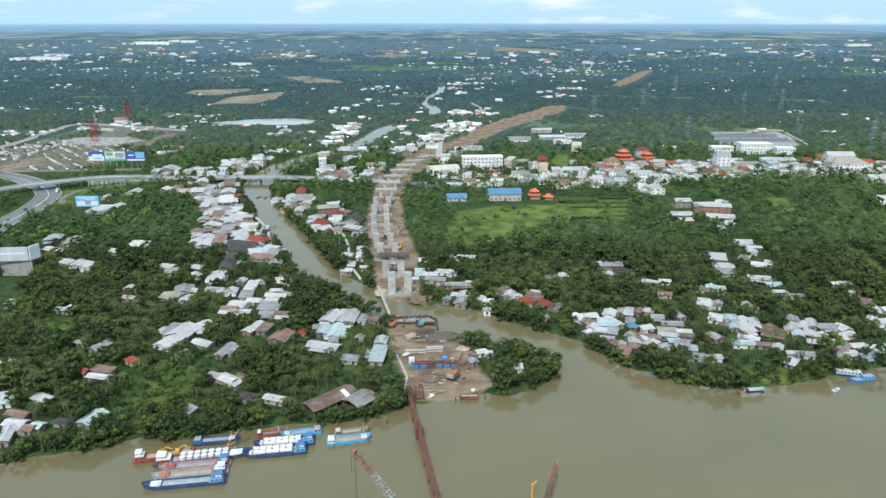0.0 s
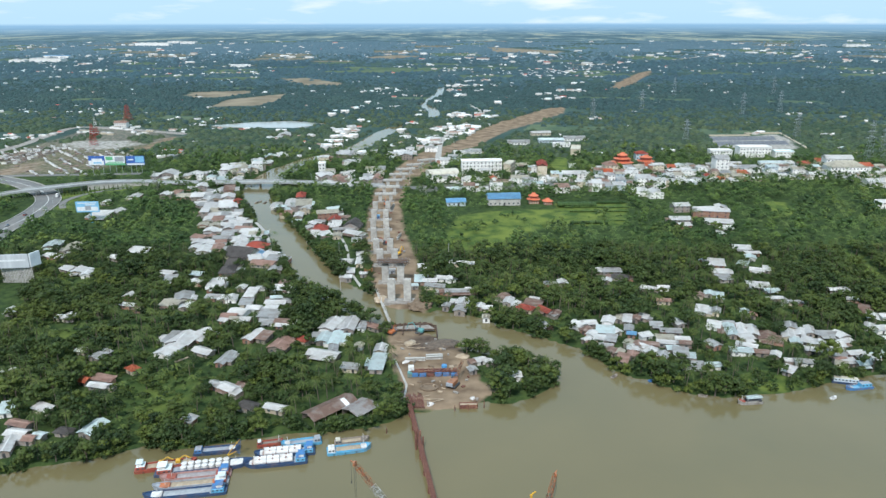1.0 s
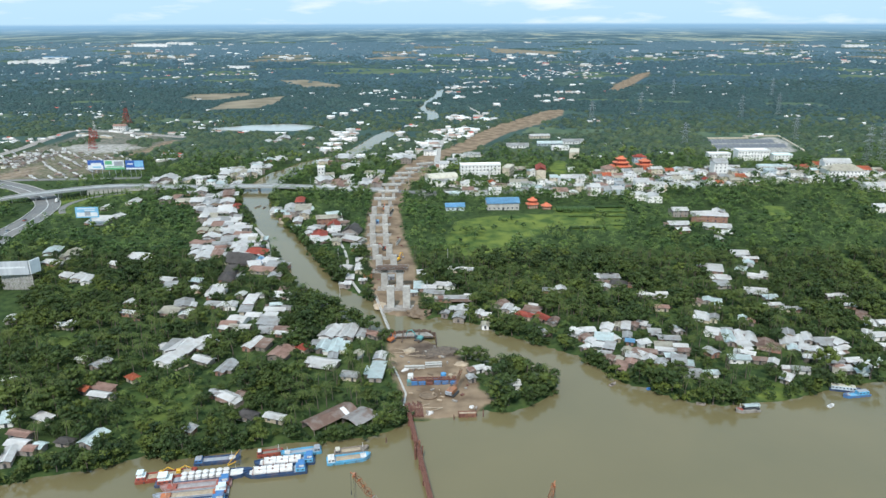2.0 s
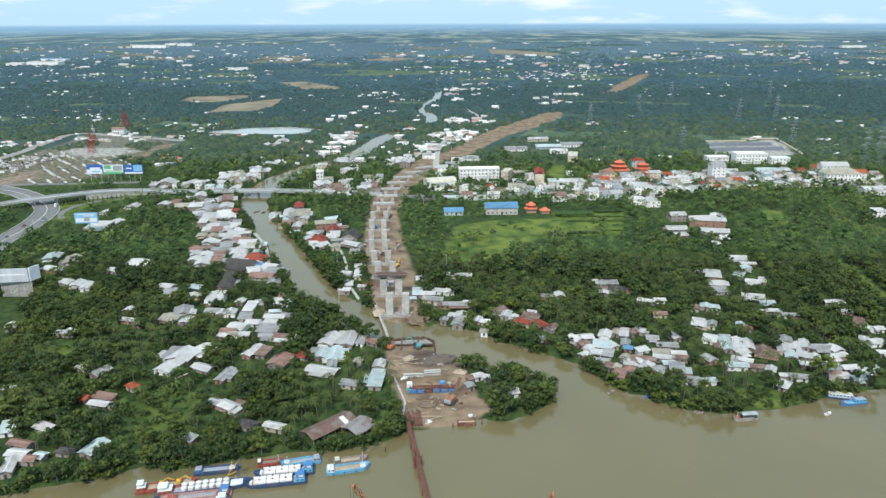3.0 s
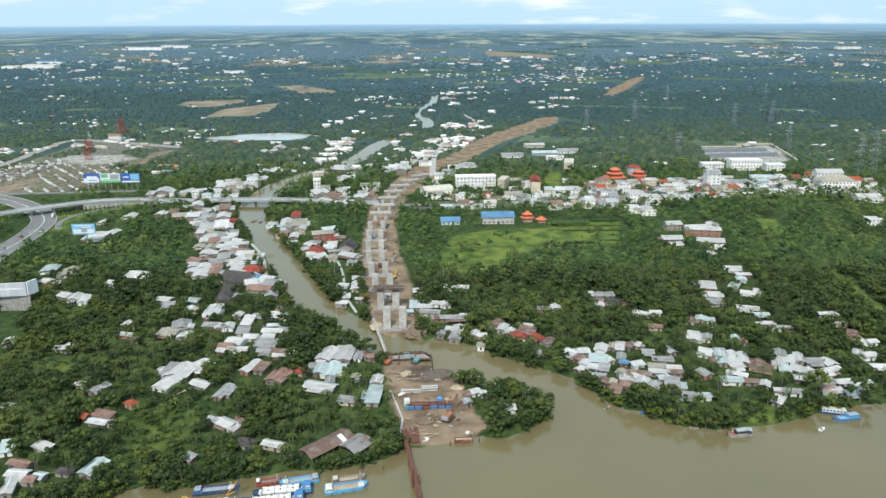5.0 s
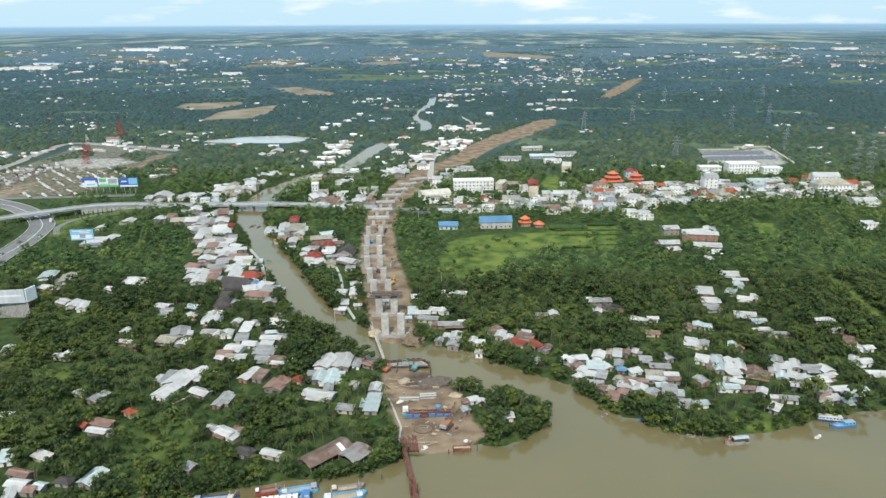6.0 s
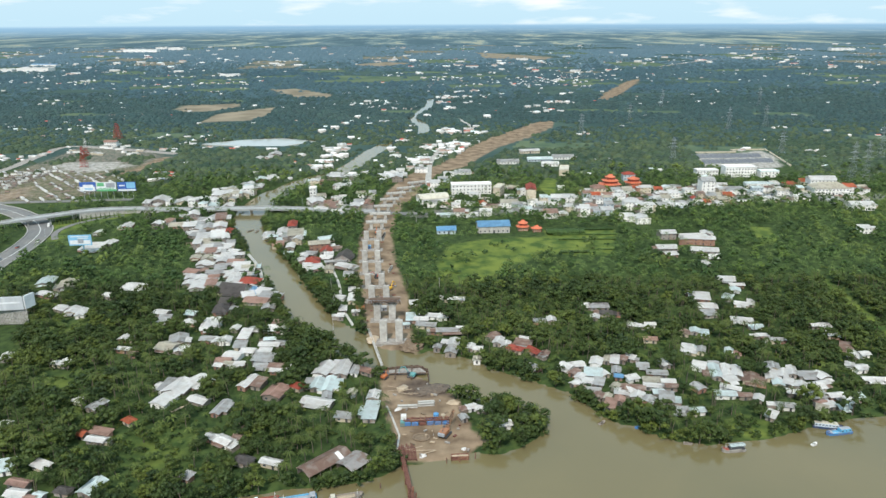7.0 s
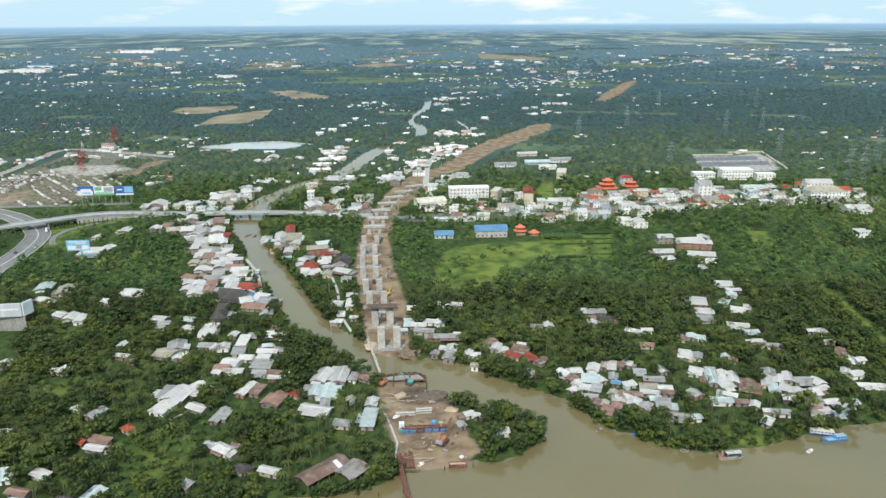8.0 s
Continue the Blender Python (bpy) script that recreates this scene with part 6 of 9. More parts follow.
def boat_cabin(ob, x0, x1, B, z, h, wall, roof, deck2=True):
    part("cabin", box(x0, x1, -B * 0.38, B * 0.38, z, z + h, 0.06), wall, ob)
    part("cabin_roof", box(x0 + 0.1, x1 - 0.1, -B * 0.33, B * 0.33, z + h, z + h + 0.14, 0.05), roof, ob)
    n = max(2, int((x1 - x0) / 1.2))
    for k in range(n):
        xx = x0 + (x1 - x0) * (k + 0.5) / n
        for s in (-1, 1):
            part("window", box(xx - 0.35, xx + 0.35, s * B * 0.38 - 0.04, s * B * 0.38 + 0.04, z + h * 0.45, z + h * 0.82), glass_dark, ob)
    if deck2:
        part("wheelhouse", box(x0 + 0.4, x0 + 0.4 + (x1 - x0) * 0.5, -B * 0.26, B * 0.26, z + h + 0.16, z + h + 1.2, 0.06), paint_white, ob)
        part("wheelhouse_roof", box(x0 + 0.1, x0 + 0.8 + (x1 - x0) * 0.5, -B * 0.32, B * 0.32, z + h + 1.2, z + h + 1.33, 0.04), roof, ob)


def barge(stern, bow, B, hull, deck, load, cabin, roof, label, h=1.15, drums=None, tanks=None):
    """A river cargo boat lying between two points of the water."""
    s, b = Vector((*stern, 0)), Vector((*bow, 0))
    L, mid = (b - s).length, (s + b) / 2
    ob = root("cargo_boat", pose(mid.x, mid.y, -0.9, 0, 0, math.degrees(math.atan2(b.y - s.y, b.x - s.x))), label, "boat", "moored boats")
    part("hull", hull_mesh(L, B, h, 1.1), hull, ob)
    part("deck", box(-L * 0.46, L * 0.27, -B * 0.43, B * 0.43, h * 0.6, h * 0.78), deck, ob)
    part("foredeck", box(L * 0.27, L * 0.4, -B * 0.3, B * 0.3, h * 0.9, h * 1.3, 0.05), paint_white if deck is paint_grey else deck, ob)
    for sg in (-1, 1):
        part("bulwark", box(-L * 0.3, L * 0.28, sg * B * 0.4 - 0.08, sg * B * 0.4 + 0.08, h * 0.78, h * 1.32), hull, ob)
    if load is not None:
        bm = bmesh.new()
        bmesh.ops.create_grid(bm, x_segments=14, y_segments=5, size=1)
        for v in bm.verts:
            e = (1 - v.co.y ** 2) * (1 - v.co.x ** 4)
            v.co = Vector((-L * 0.01 + v.co.x * L * 0.27, v.co.y * B * 0.37, h * 0.8 + 0.45 * e + 0.12 * noise.noise(v.co * 5)))
        part("load", bm, load, ob, smooth=True)
    if drums:
        rows, n, r, mat = drums
        for j in range(rows):
            for k in range(n):
                x = -L * 0.24 + L * 0.5 * (k + 0.5) / n
                y = (j - (rows - 1) / 2) * r * 2.1
                bm = cylinder(x, y, h * 0.75, h * 0.75 + 1.5, r, 14)
                add_bar(bm, (x, y, h * 0.75 + 1.5), (x, y, h * 0.75 + 1.75), r, 14, r * 0.3)
                part("drum", bm, mat, ob, "white round tank")
    if tanks:
        n, r, mat = tanks
        for j in range(n):
            y = (j - (n - 1) / 2) * r * 2.1
            for k in range(3):
                x0 = -L * 0.27 + k * L * 0.205
                bm = bmesh.new()
                add_bar(bm, (x0, y, h * 0.8 + r * 0.9), (x0 + L * 0.195, y, h * 0.8 + r * 0.9), r, 12)
                tank = part("tank", bm, mat, ob, "white lying tank", smooth=False)
                part("hatch", cylinder(x0 + L * 0.1, y, h * 0.8 + r * 1.8, h * 0.8 + r * 2.1, 0.3, 8), rust_steel, tank, "rusty tank hatch")
                part("saddle", box(x0 + L * 0.19, x0 + L * 0.21, y - r, y + r, h * 0.75, h * 0.8 + r, 0.05), rust_steel, ob)
    if cabin is not None:
        boat_cabin(ob, -L * 0.47, -L * 0.32, B, h * 0.78, 1.3, cabin, roof, deck2=L > 20)
    part("mast", cylinder(L * 0.33, 0, h, h + 2.6, 0.07, 5), paint_white, ob)
    for sx in (-0.35, -0.1, 0.15):
        part("tyre", cylinder(sx * L, -B * 0.5 - 0.08, h * 0.35, h * 0.75, 0.16, 8), dark_opening, ob)
    return ob


barge((-69.5, 194.2), (-95, 190.2), 4.6, paint_navy, paint_grey, material("grey_sand_load", (0.36, 0.38, 0.40), (0.26, 0.28, 0.30), 0.9, scale=1), paint_sky, paint_blue, "blue cargo boat with a grey open hold")
barge((-70.2, 198.8), (-93.8, 194.8), 4.2, paint_grey, paint_orange, cargo_sand, paint_red, ROOFS["t"], "cargo boat with orange foredeck and sand load")
barge((-70.6, 203.2), (-93.2, 199.5), 4.2, material("faded_red_hull", (0.42, 0.25, 0.23), (0.3, 0.17, 0.15), 0.7, scale=1), paint_red, material("dull_load", (0.33, 0.31, 0.31), (0.25, 0.22, 0.22), 0.9, scale=1), paint_red, paint_blue, "faded red cargo boat with a dull load")
barge((-96.2, 203.2), (-65.0, 209.2), 5.4, paint_navy, paint_grey, None, paint_red, ROOFS["t"], "blue tank boat with two rows of white drums", drums=(2, 7, 1.05, tarp_white))
barge((-103.6, 204.8), (-84, 209.5), 4.6, paint_red, cargo_sand, cargo_sand, paint_red, ROOFS["t"], "red-brown work boat with yellow gear")
barge((-87, 214.8), (-71.5, 217.2), 4.0, paint_navy, paint_grey, None, paint_blue, paint_grey, "dark blue boat moored behind the tank boats")
barge((-46.6, 211.0), (-67.8, 207.4), 5.2, paint_navy, paint_grey, None, paint_sky, paint_blue, "blue tank boat with long white tanks", tanks=(2, 0.92, tarp_white))
barge((-44.8, 216.2), (-65.5, 213.0), 5.0, paint_navy, paint_grey, None, paint_sky, paint_blue, "blue tank boat with long white tanks and blue stern", tanks=(2, 0.9, tarp_white))
barge((-66, 219.2), (-57, 221.2), 3.2, paint_red, wall_board, None, paint_red, ROOFS["t"], "small red boat with a pale cabin roof", h=1.1)
barge((-43.5, 222.2), (-57.5, 219.0), 3.8, paint_sky, paint_grey, None, paint_grey, paint_grey, "sky blue boat with a grey cabin", h=1.2)
barge((-40.5, 215.0), (-25.3, 218.2), 4.6, paint_sky, paint_grey, cargo_sand, paint_white, paint_white, "sky blue cargo boat with white cabin and open hold")
barge((-38.6, 220.2), (-26.5, 223.0), 3.6, wall_board, wall_board, cargo_sand, wall_board, ROOFS["c"], "brown wooden boat near the bank", h=1.0)


def boat_gear():
    ob = root("derrick", pose(-71, 212.6, 0.4), "blue steel derrick with a yellow boom on a boat", "derrick")
    bm = bmesh.new()
    lattice(bm, (0, 0, 0), (1.2, 0, 6.2), 1.6, 0.8, 5, 0.1, (0, 1, 0))
    part("tower", bm, paint_blue, ob)
    part("boom", bars([((-0.4, 0, 1.2), (-3.4, -0.4, -0.2)), ((1.0, 0, 5.8), (-3.4, -0.4, 0.2))], 0.16, 4), paint_yellow, ob)
    for x, y in ((-95.5, 207.2), (-90, 208.2)):
        o2 = root("grab_crane", pose(x, y, 0.2, 0, 0, 8), "small yellow deck crane on a work boat", "crane", "deck cranes")
        part("base", box(-0.8, 0.8, -0.7, 0.7, 0, 1.3, 0.1), paint_yellow, o2)
        part("arm", bars([((0, 0, 1.2), (2.2, 0, 2.6)), ((2.2, 0, 2.6), (4.2, 0, 1.4))], 0.2, 4), paint_yellow, o2)


boat_gear()


def passenger_boat(stern, bow, B, hull, wall, roof, x0, x1, label):
    """A river ferry: long windowed cabin under a flat awning, open bow."""
    s, b = Vector((*stern, 0)), Vector((*bow, 0))
    L, mid = (b - s).length, (s + b) / 2
    ob = root("passenger_boat", pose(mid.x, mid.y, -0.9, 0, 0, math.degrees(math.atan2(b.y - s.y, b.x - s.x))), label, "boat", "moored boats")
    part("hull", hull_mesh(L, B, 1.0, 0.8), hull, ob)
    part("deck", box(-L * 0.44, L * 0.3, -B * 0.42, B * 0.42, 0.6, 0.78), paint_sky, ob)
    boat_cabin(ob, x0 * L, x1 * L, B, 0.78, 1.5, wall, roof, False)
    for sg in (-1, 1):
        part("rail", bars([((x1 * L, sg * B * 0.38, 1.3), (L * 0.32, sg * B * 0.3, 1.3))], 0.06, 4), paint_white, ob)
    part("bow_seat", box(L * 0.26, L * 0.3, -B * 0.25, B * 0.25, 0.78, 1.1, 0.04), paint_white, ob)


passenger_boat((163.2, 266.6), (174.8, 263.6), 3.8, paint_navy, wall_blue, ROOFS["c"], -0.45, 0.34, "dark blue passenger boat with a long pale awning")
passenger_boat((177.2, 261.4), (165.4, 259.4), 3.2, paint_blue, paint_sky, paint_grey, -0.42, -0.02, "bright blue boat with an open foredeck and a grey roof")
barge((126.5, 249.4), (116.6, 248.2), 3.4, concrete_old, paint_red, None, None, None, "small freight boat with a pale green canopy", h=1.1)
canopy = root("canopy", pose(123, 249.0, 0.25, 0, 0, 7), "pale green canvas canopy on a boat", "canopy")
part("cover", roof_mesh(6.4, 2.6, 0.5, "gable", 0.1), ROOFS["t"], canopy, m=pose(0, 0, 1.5))
for sx in (-2.9, 2.9):
    for sy in (-1.1, 1.1):
        part("post", bars([((sx, sy, -0.5), (sx, sy, 1.6))], 0.06, 4), paint_white, canopy)
part("side_wall", box(-3.1, 3.1, -1.25, 1.25, -0.4, 0.7, 0.05), dark_opening, canopy)
for x, y, turn, L, mat, word in [(88.6, 267.0, 20, 4.6, paint_blue, "blue"), (156.7, 252.2, 30, 3.2, paint_white, "white"), (105, 254.0, -15, 3.6, wall_board, "dark wooden"),
                                 (73, 270.5, 40, 4, wall_board, "dark wooden"), (-153, 575, 60, 8, wall_board, "dark wooden"), (-147, 573, 80, 7, wall_board, "dark wooden"), (-131, 545, 30, 5, dark_opening, "black")]:
    ob = root("rowing_boat", pose(x, y, -0.95, 0, 0, turn), f"small {word} open boat on the water", "boat", "small boats")
    part("hull", hull_mesh(L, 1.5, 0.6, 0.4), mat, ob)
    part("bench", box(-0.2, 0.2, -0.6, 0.6, 0.4, 0.5), wall_board, ob)
    part("cover", roof_mesh(L * 0.4, 0.9, 0.3, "gable", 0.05), mat, ob, m=pose(-L * 0.1, 0, 0.7))


# -- floating cranes --


def floating_crane(x, y, foot, tip, boom_mats, hook, label, hull=(16, 10), turn=0.0):
    ob = root("crane_barge", pose(x, y, -0.9, 0, 0, turn), label, "crane", "floating cranes")
    part("pontoon", box(-hull[0] / 2, hull[0] / 2, -hull[1] / 2, hull[1] / 2, -0.4, 1.3, 0.1), rust_steel, ob)
    part("deckhouse", box(-2.2, 2.2, -hull[1] * 0.36, -0.5, 1.3, 3.4, 0.1), paint_white, ob)
    inv = ob.matrix_basis.inverted()
    f, t = inv @ Vector(foot), inv @ Vector(tip)
    part("cab", box(f.x - 1.6, f.x + 1.6, f.y - 1.8, f.y + 1.8, 1.3, f.z + 0.8, 0.15), boom_mats[0], ob)
    n = len(boom_mats)
    for k, mt in enumerate(boom_mats):
        a, b = f.lerp(t, k / n), f.lerp(t, (k + 1) / n)
        bm = bmesh.new()
        w0, w1 = 2.1 - 0.8 * k / n, 2.1 - 0.8 * (k + 1) / n
        lattice(bm, a, b, w0, w1, max(3, int(9 / n) + 2), 0.19)
        part("boom", bm, mt, ob)
    d = (t - f).normalized()
    head = part("boom_head", bars([(t - Vector((0.25, 0, 0)), t + Vector((0.25, 0, 0)))], 0.75, 12), boom_mats[-1], ob)
    part("jib", bars([(t, t + Vector((d.x, d.y, 0)) * 1.9 + Vector((0, 0, 0.3)))], 0.18, 4), boom_mats[-1], head)
    if hook:
        for k, off in enumerate((0.5, -0.3, 1.9)):
            q = t + Vector((d.x, d.y, 0)) * off
            end = q.z - (6.5 if k == 2 else q.z - 2)
            part("cable", bars([(q, (q.x, q.y, end))], 0.05, 4), dark_opening, ob)
            if k == 2:
                part("hook", bars([((q.x, q.y, end), (q.x, q.y, end - 0.9))], 0.16, 6), dark_opening, ob)
    part("pendant", bars([(f + Vector((0, -2.5, 4)), t), (f + Vector((0, -2.5, -0.5)), f + Vector((0, -2.5, 4)))], 0.05, 4), dark_opening, ob)


floating_crane(-1.5, 157.5, (-3.7, 160.8, 2.5), (-25.3, 176, 22), [paint_green, paint_white, paint_white, paint_orange], True, "floating crane with a white and orange lattice boom", turn=-20)
floating_crane(27, 163, (27.5, 168.5, 2.0), (35.1, 188.7, 9), [paint_white, rust_steel, paint_orange], False, "floating crane with a low brown boom and orange tip", turn=10)
pf = root("piling_frame", pose(27.4, 184.6, -0.9), "yellow piling frame standing in the river", "piling frame")
part("leader", bars([((0, 0, -2.4), (0, 0, 5.6))], 0.32, 6), paint_yellow, pf)
part("head", bars([((-0.5, 0, 5.2), (1.4, 0.5, 6.4))], 0.24, 4), paint_yellow, pf)

# -- the canal bridge and roads --
for x, y, z in [(-184, 634, 3.2), (-166, 634, 3.2), (-148, 634, 3.2), (-205, 636, 2.6), (-128, 634, 2.2), (-348, 597, 5.4), (-333, 606, 5.6), (-364, 590, 4.6), (-319, 617, 5.3)]:
    ob = root("bridge_support", pose(x, y, 0), "concrete bridge support with crossbeam under the deck", "bridge support", "bridge supports")
    part("crossbeam", box(-0.7, 0.7, -5, 5, z - 1.0, z - 0.2), concrete, ob)
    for s in (-3, 0, 3):
        part("column", cylinder(0, s, -3.4, z - 0.9, 0.5, 8), concrete, ob)
for sg in (-5.3, 5.3):
    bm = bmesh.new()
    for a, b in zip(flyover_line, flyover_line[1:]):
        d = (b - a)
        n = Vector((-d.y, d.x, 0)).normalized() * sg
        add_bar(bm, a + n + Vector((0, 0, 0.5)), b + n + Vector((0, 0, 0.5)), 0.42, 4)
    tagged(part("parapet", bm, deck_concrete), "pale concrete bridge parapet", "parapet", kind="structure")
_, hw = ribbon("road_marking", [(x + 0.2, y) for x, y in HIGHWAY], 0.5, road_paint, 0.37, 0.02, "white road marking on the highway", "road marking")
for sg in (-9.6, 9.6):
    bm = bmesh.new()
    for a, b in zip(hw, hw[1:]):
        d = b - a
        n = Vector((-d.y, d.x, 0)).normalized() * sg
        add_bar(bm, a + n + Vector((0, 0, 0.3)), b + n + Vector((0, 0, 0.3)), 0.35, 4)
    tagged(part("kerb", bm, concrete), "pale concrete kerb along the highway", "kerb", kind="structure")


def vehicle(x, y, z, turn, L, mat, word, kind):
    ob = root(kind, pose(x, y, z, 0, 0, turn), f"{word} {kind} driving on the asphalt highway", kind, "road vehicles")
    h = 1.4 if kind == "car" else 2.9
    part("body", box(-L / 2, L / 2, -0.95, 0.95, 0.4, h * 0.62, 0.15), mat, ob)
    part("cabin", box(-L * 0.3, L * 0.25, -0.85, 0.85, h * 0.62, h, 0.2), glass_dark if kind == "car" else mat, ob)
    for sx in (-0.3, 0.3):
        for sy in (-0.9, 0.9):
            bm = bars([((sx * L, sy - 0.1, 0.35), (sx * L, sy + 0.1, 0.35))], 0.35, 10)
            part("wheel", bm, dark_opening, ob)


vehicle(-328, 590, 0.36, 110, 7, paint_white, "white", "truck")
vehicle(-318, 500, 0.36, 95, 4.4, paint_grey, "dark grey", "car")
vehicle(-314, 545, 0.36, 280, 4.4, paint_white, "white", "car")
vehicle(-322, 530, 0.36, 95, 4.4, paint_red, "red", "car")
vehicle(-362, 622, 0.36, 130, 4.4, paint_grey, "grey", "car")


# -- billboards and masts --


def billboard(x, y, turn, w, h, z, mats, label, legs):
    ob = root("billboard", pose(x, y, 0, 0, 0, turn), label, "billboard", "billboards")
    face = part("panel", box(-w / 2, w / 2, -0.3, 0.3, z, z + h, 0.05), mats[0], ob)
    part("frame", bars([((-w / 2, 0.5, z + a * h), (w / 2, 0.5, z + a * h)) for a in (0.1, 0.5, 0.9)], 0.14, 4), paint_grey, ob)
    for k, (u0, u1, v0, v1, mt) in enumerate(mats[1]):
        part("print", box(-w / 2 + u0 * w, -w / 2 + u1 * w, -0.34 - 0.01 * k, -0.31, z + v0 * h, z + v1 * h), mt, face)
    for lx in legs:
        part("post", cylinder(lx, 0.8, -0.5, z + h * 0.6, 0.45 if len(legs) == 1 else 0.25, 8), paint_sky if len(legs) == 1 else paint_grey, ob)
    CLEARINGS.append((x, y - 3, w / 2 + 1, 5, turn))


billboard(-262, 509, 4, 16.5, 8, 8.5, (sheet_sky, [(0.05, 0.95, 0.12, 0.5, sheet_white), (0.4, 0.65, 0.2, 0.6, paint_grey), (0.1, 0.9, 0.82, 0.9, sheet_white), (0.4, 0.85, 0.66, 0.74, sheet_white)]), "pale blue roadside billboard on one steel post", [1.5])
billboard(-339, 690, 3, 15.5, 9, 8, (sheet_blue, [(0.0, 0.95, 0.02, 0.5, sheet_white), (0.2, 0.85, 0.5, 0.72, sheet_white), (0.3, 0.8, 0.18, 0.34, sheet_sky)]), "dark blue and white roadside billboard", [-5, 0, 5])
billboard(-321, 690, 3, 19, 9, 8, (sheet_white, [(0.0, 1.0, 0.0, 0.22, sheet_green), (0.05, 0.4, 0.55, 0.95, sheet_green), (0.5, 0.95, 0.4, 0.9, paint_grey), (0.1, 0.9, 0.28, 0.36, sheet_green)]), "white and green roadside billboard", [-6, 0, 6])
billboard(-301, 690, 3, 17.5, 9, 8, (sheet_blue, [(0.5, 0.97, 0.3, 0.95, sheet_sky), (0.02, 0.98, 0.02, 0.2, sheet_white), (0.1, 0.4, 0.55, 0.68, sheet_white)]), "deep blue roadside billboard with a bright patch", [-5, 0, 5])


def lattice_billboard():
    """The big three-sided board on a scaffold tower, seen from behind."""
    ob = root("billboard", pose(-238, 381, 0), "large grey billboard with two panels on a lattice scaffold", "billboard", "billboards")
    a = part("panel", box(-14, 3.5, -0.4, 0.4, 10, 18, 0.05), material("board_back", (0.52, 0.54, 0.56), (0.4, 0.42, 0.45), 0.7, scale=0.4, streak=(1, 1, 0.1)), ob, m=pose(0, 0, 0, 0, 0, 6))
    part("panel", box(0, 7, -0.4, 0.4, 10, 18, 0.05), sheet_white, ob, m=pose(4, 0.6, 0, 0, 0, 72))
    part("print", box(-12, 2, -0.46, -0.4, 14, 15, 0), sheet_white, a)
    for x in range(-13, 5, 3):
        bm = bmesh.new()
        lattice(bm, (x, 2.5, -0.3), (x, 2.5, 17), 2.6, 2.6, 7, 0.17, (0, 1, 0))
        part("scaffold", bm, paint_grey, ob)
    for k in range(22):
        part("slat", box(-13.5 + 0.82 * k, -12.95 + 0.82 * k, 0.9, 1.0, 0.5, 9.8), concrete, ob)
    for z in (2.5, 5.5, 8.5):
        part("rail", box(-13.8, 4.6, 1.02, 1.14, z, z + 0.2), paint_grey, ob)
    CLEARINGS.append((-242, 380, 10, 8, 0))
    CLEARINGS.append((-242, 370, 10, 8, 0))
    CLEARINGS.append((-239, 358, 9, 8, 0))
    CLEARINGS.append((-232, 346, 9, 8, 0))


lattice_billboard()


def mast(x, y, h, w, mats, label, group, arms=()):
    ob = root("lattice_mast", pose(x, y, 0), label, "mast", group)
    n = len(mats)
    for k, mt in enumerate(mats):
        bm = bmesh.new()
        lattice(bm, (0, 0, h * k / n - (0.5 if k == 0 else 0)), (0, 0, h * (k + 1) / n), w * (1 - 0.75 * k / n), w * (1 - 0.75 * (k + 1) / n), max(2, int(10 / n)), 0.13 + 0.02 * w / 4 + (0.3 if mt is mast_red else 0.1), (0, 1, 0))
        part("section", bm, mt, ob)
    for z, half in arms:
        part("crossarm", bars([((-half, 0, z), (half, 0, z)), ((-half, 0, z), (0, 0, z + 1.6)), ((half, 0, z), (0, 0, z + 1.6))], 0.14, 4), mats[-1], ob)


galvanised = material("galvanised_steel", (0.44, 0.47, 0.49), (0.36, 0.39, 0.41), 0.5, 0.3, scale=0.5)
mast(-447, 920, 25, 6, [mast_red, mast_red, paint_white, paint_white], "red and white lattice mast in the town", "town masts")
mast(-418, 850, 26, 8, [mast_red, mast_red, mast_red], "red lattice mast among market stalls", "town masts")
mast(-461, 1051, 26, 13, [mast_red, mast_red], "dark red lattice water tower", "town masts")
mast(-248, 602, 20, 5, [concrete_old, concrete_old, paint_white], "dusty brown lattice mast beside the road", "town masts")
for x, y, h in [(437, 722, 46), (455, 728, 46), (294, 857, 30), (466, 1115, 36), (552, 860, 44), (451, 905, 30), (230, 1095, 30), (540, 1150, 36), (330, 1190, 34), (640, 1400, 40), (455, 1420, 36)]:
    mast(x, y, h, 7.5, [galvanised] * 3, "tall grey lattice electricity pylon", "electricity pylons", [(h * 0.62, 6), (h * 0.76, 5), (h * 0.9, 4)])


# -- town landmarks --


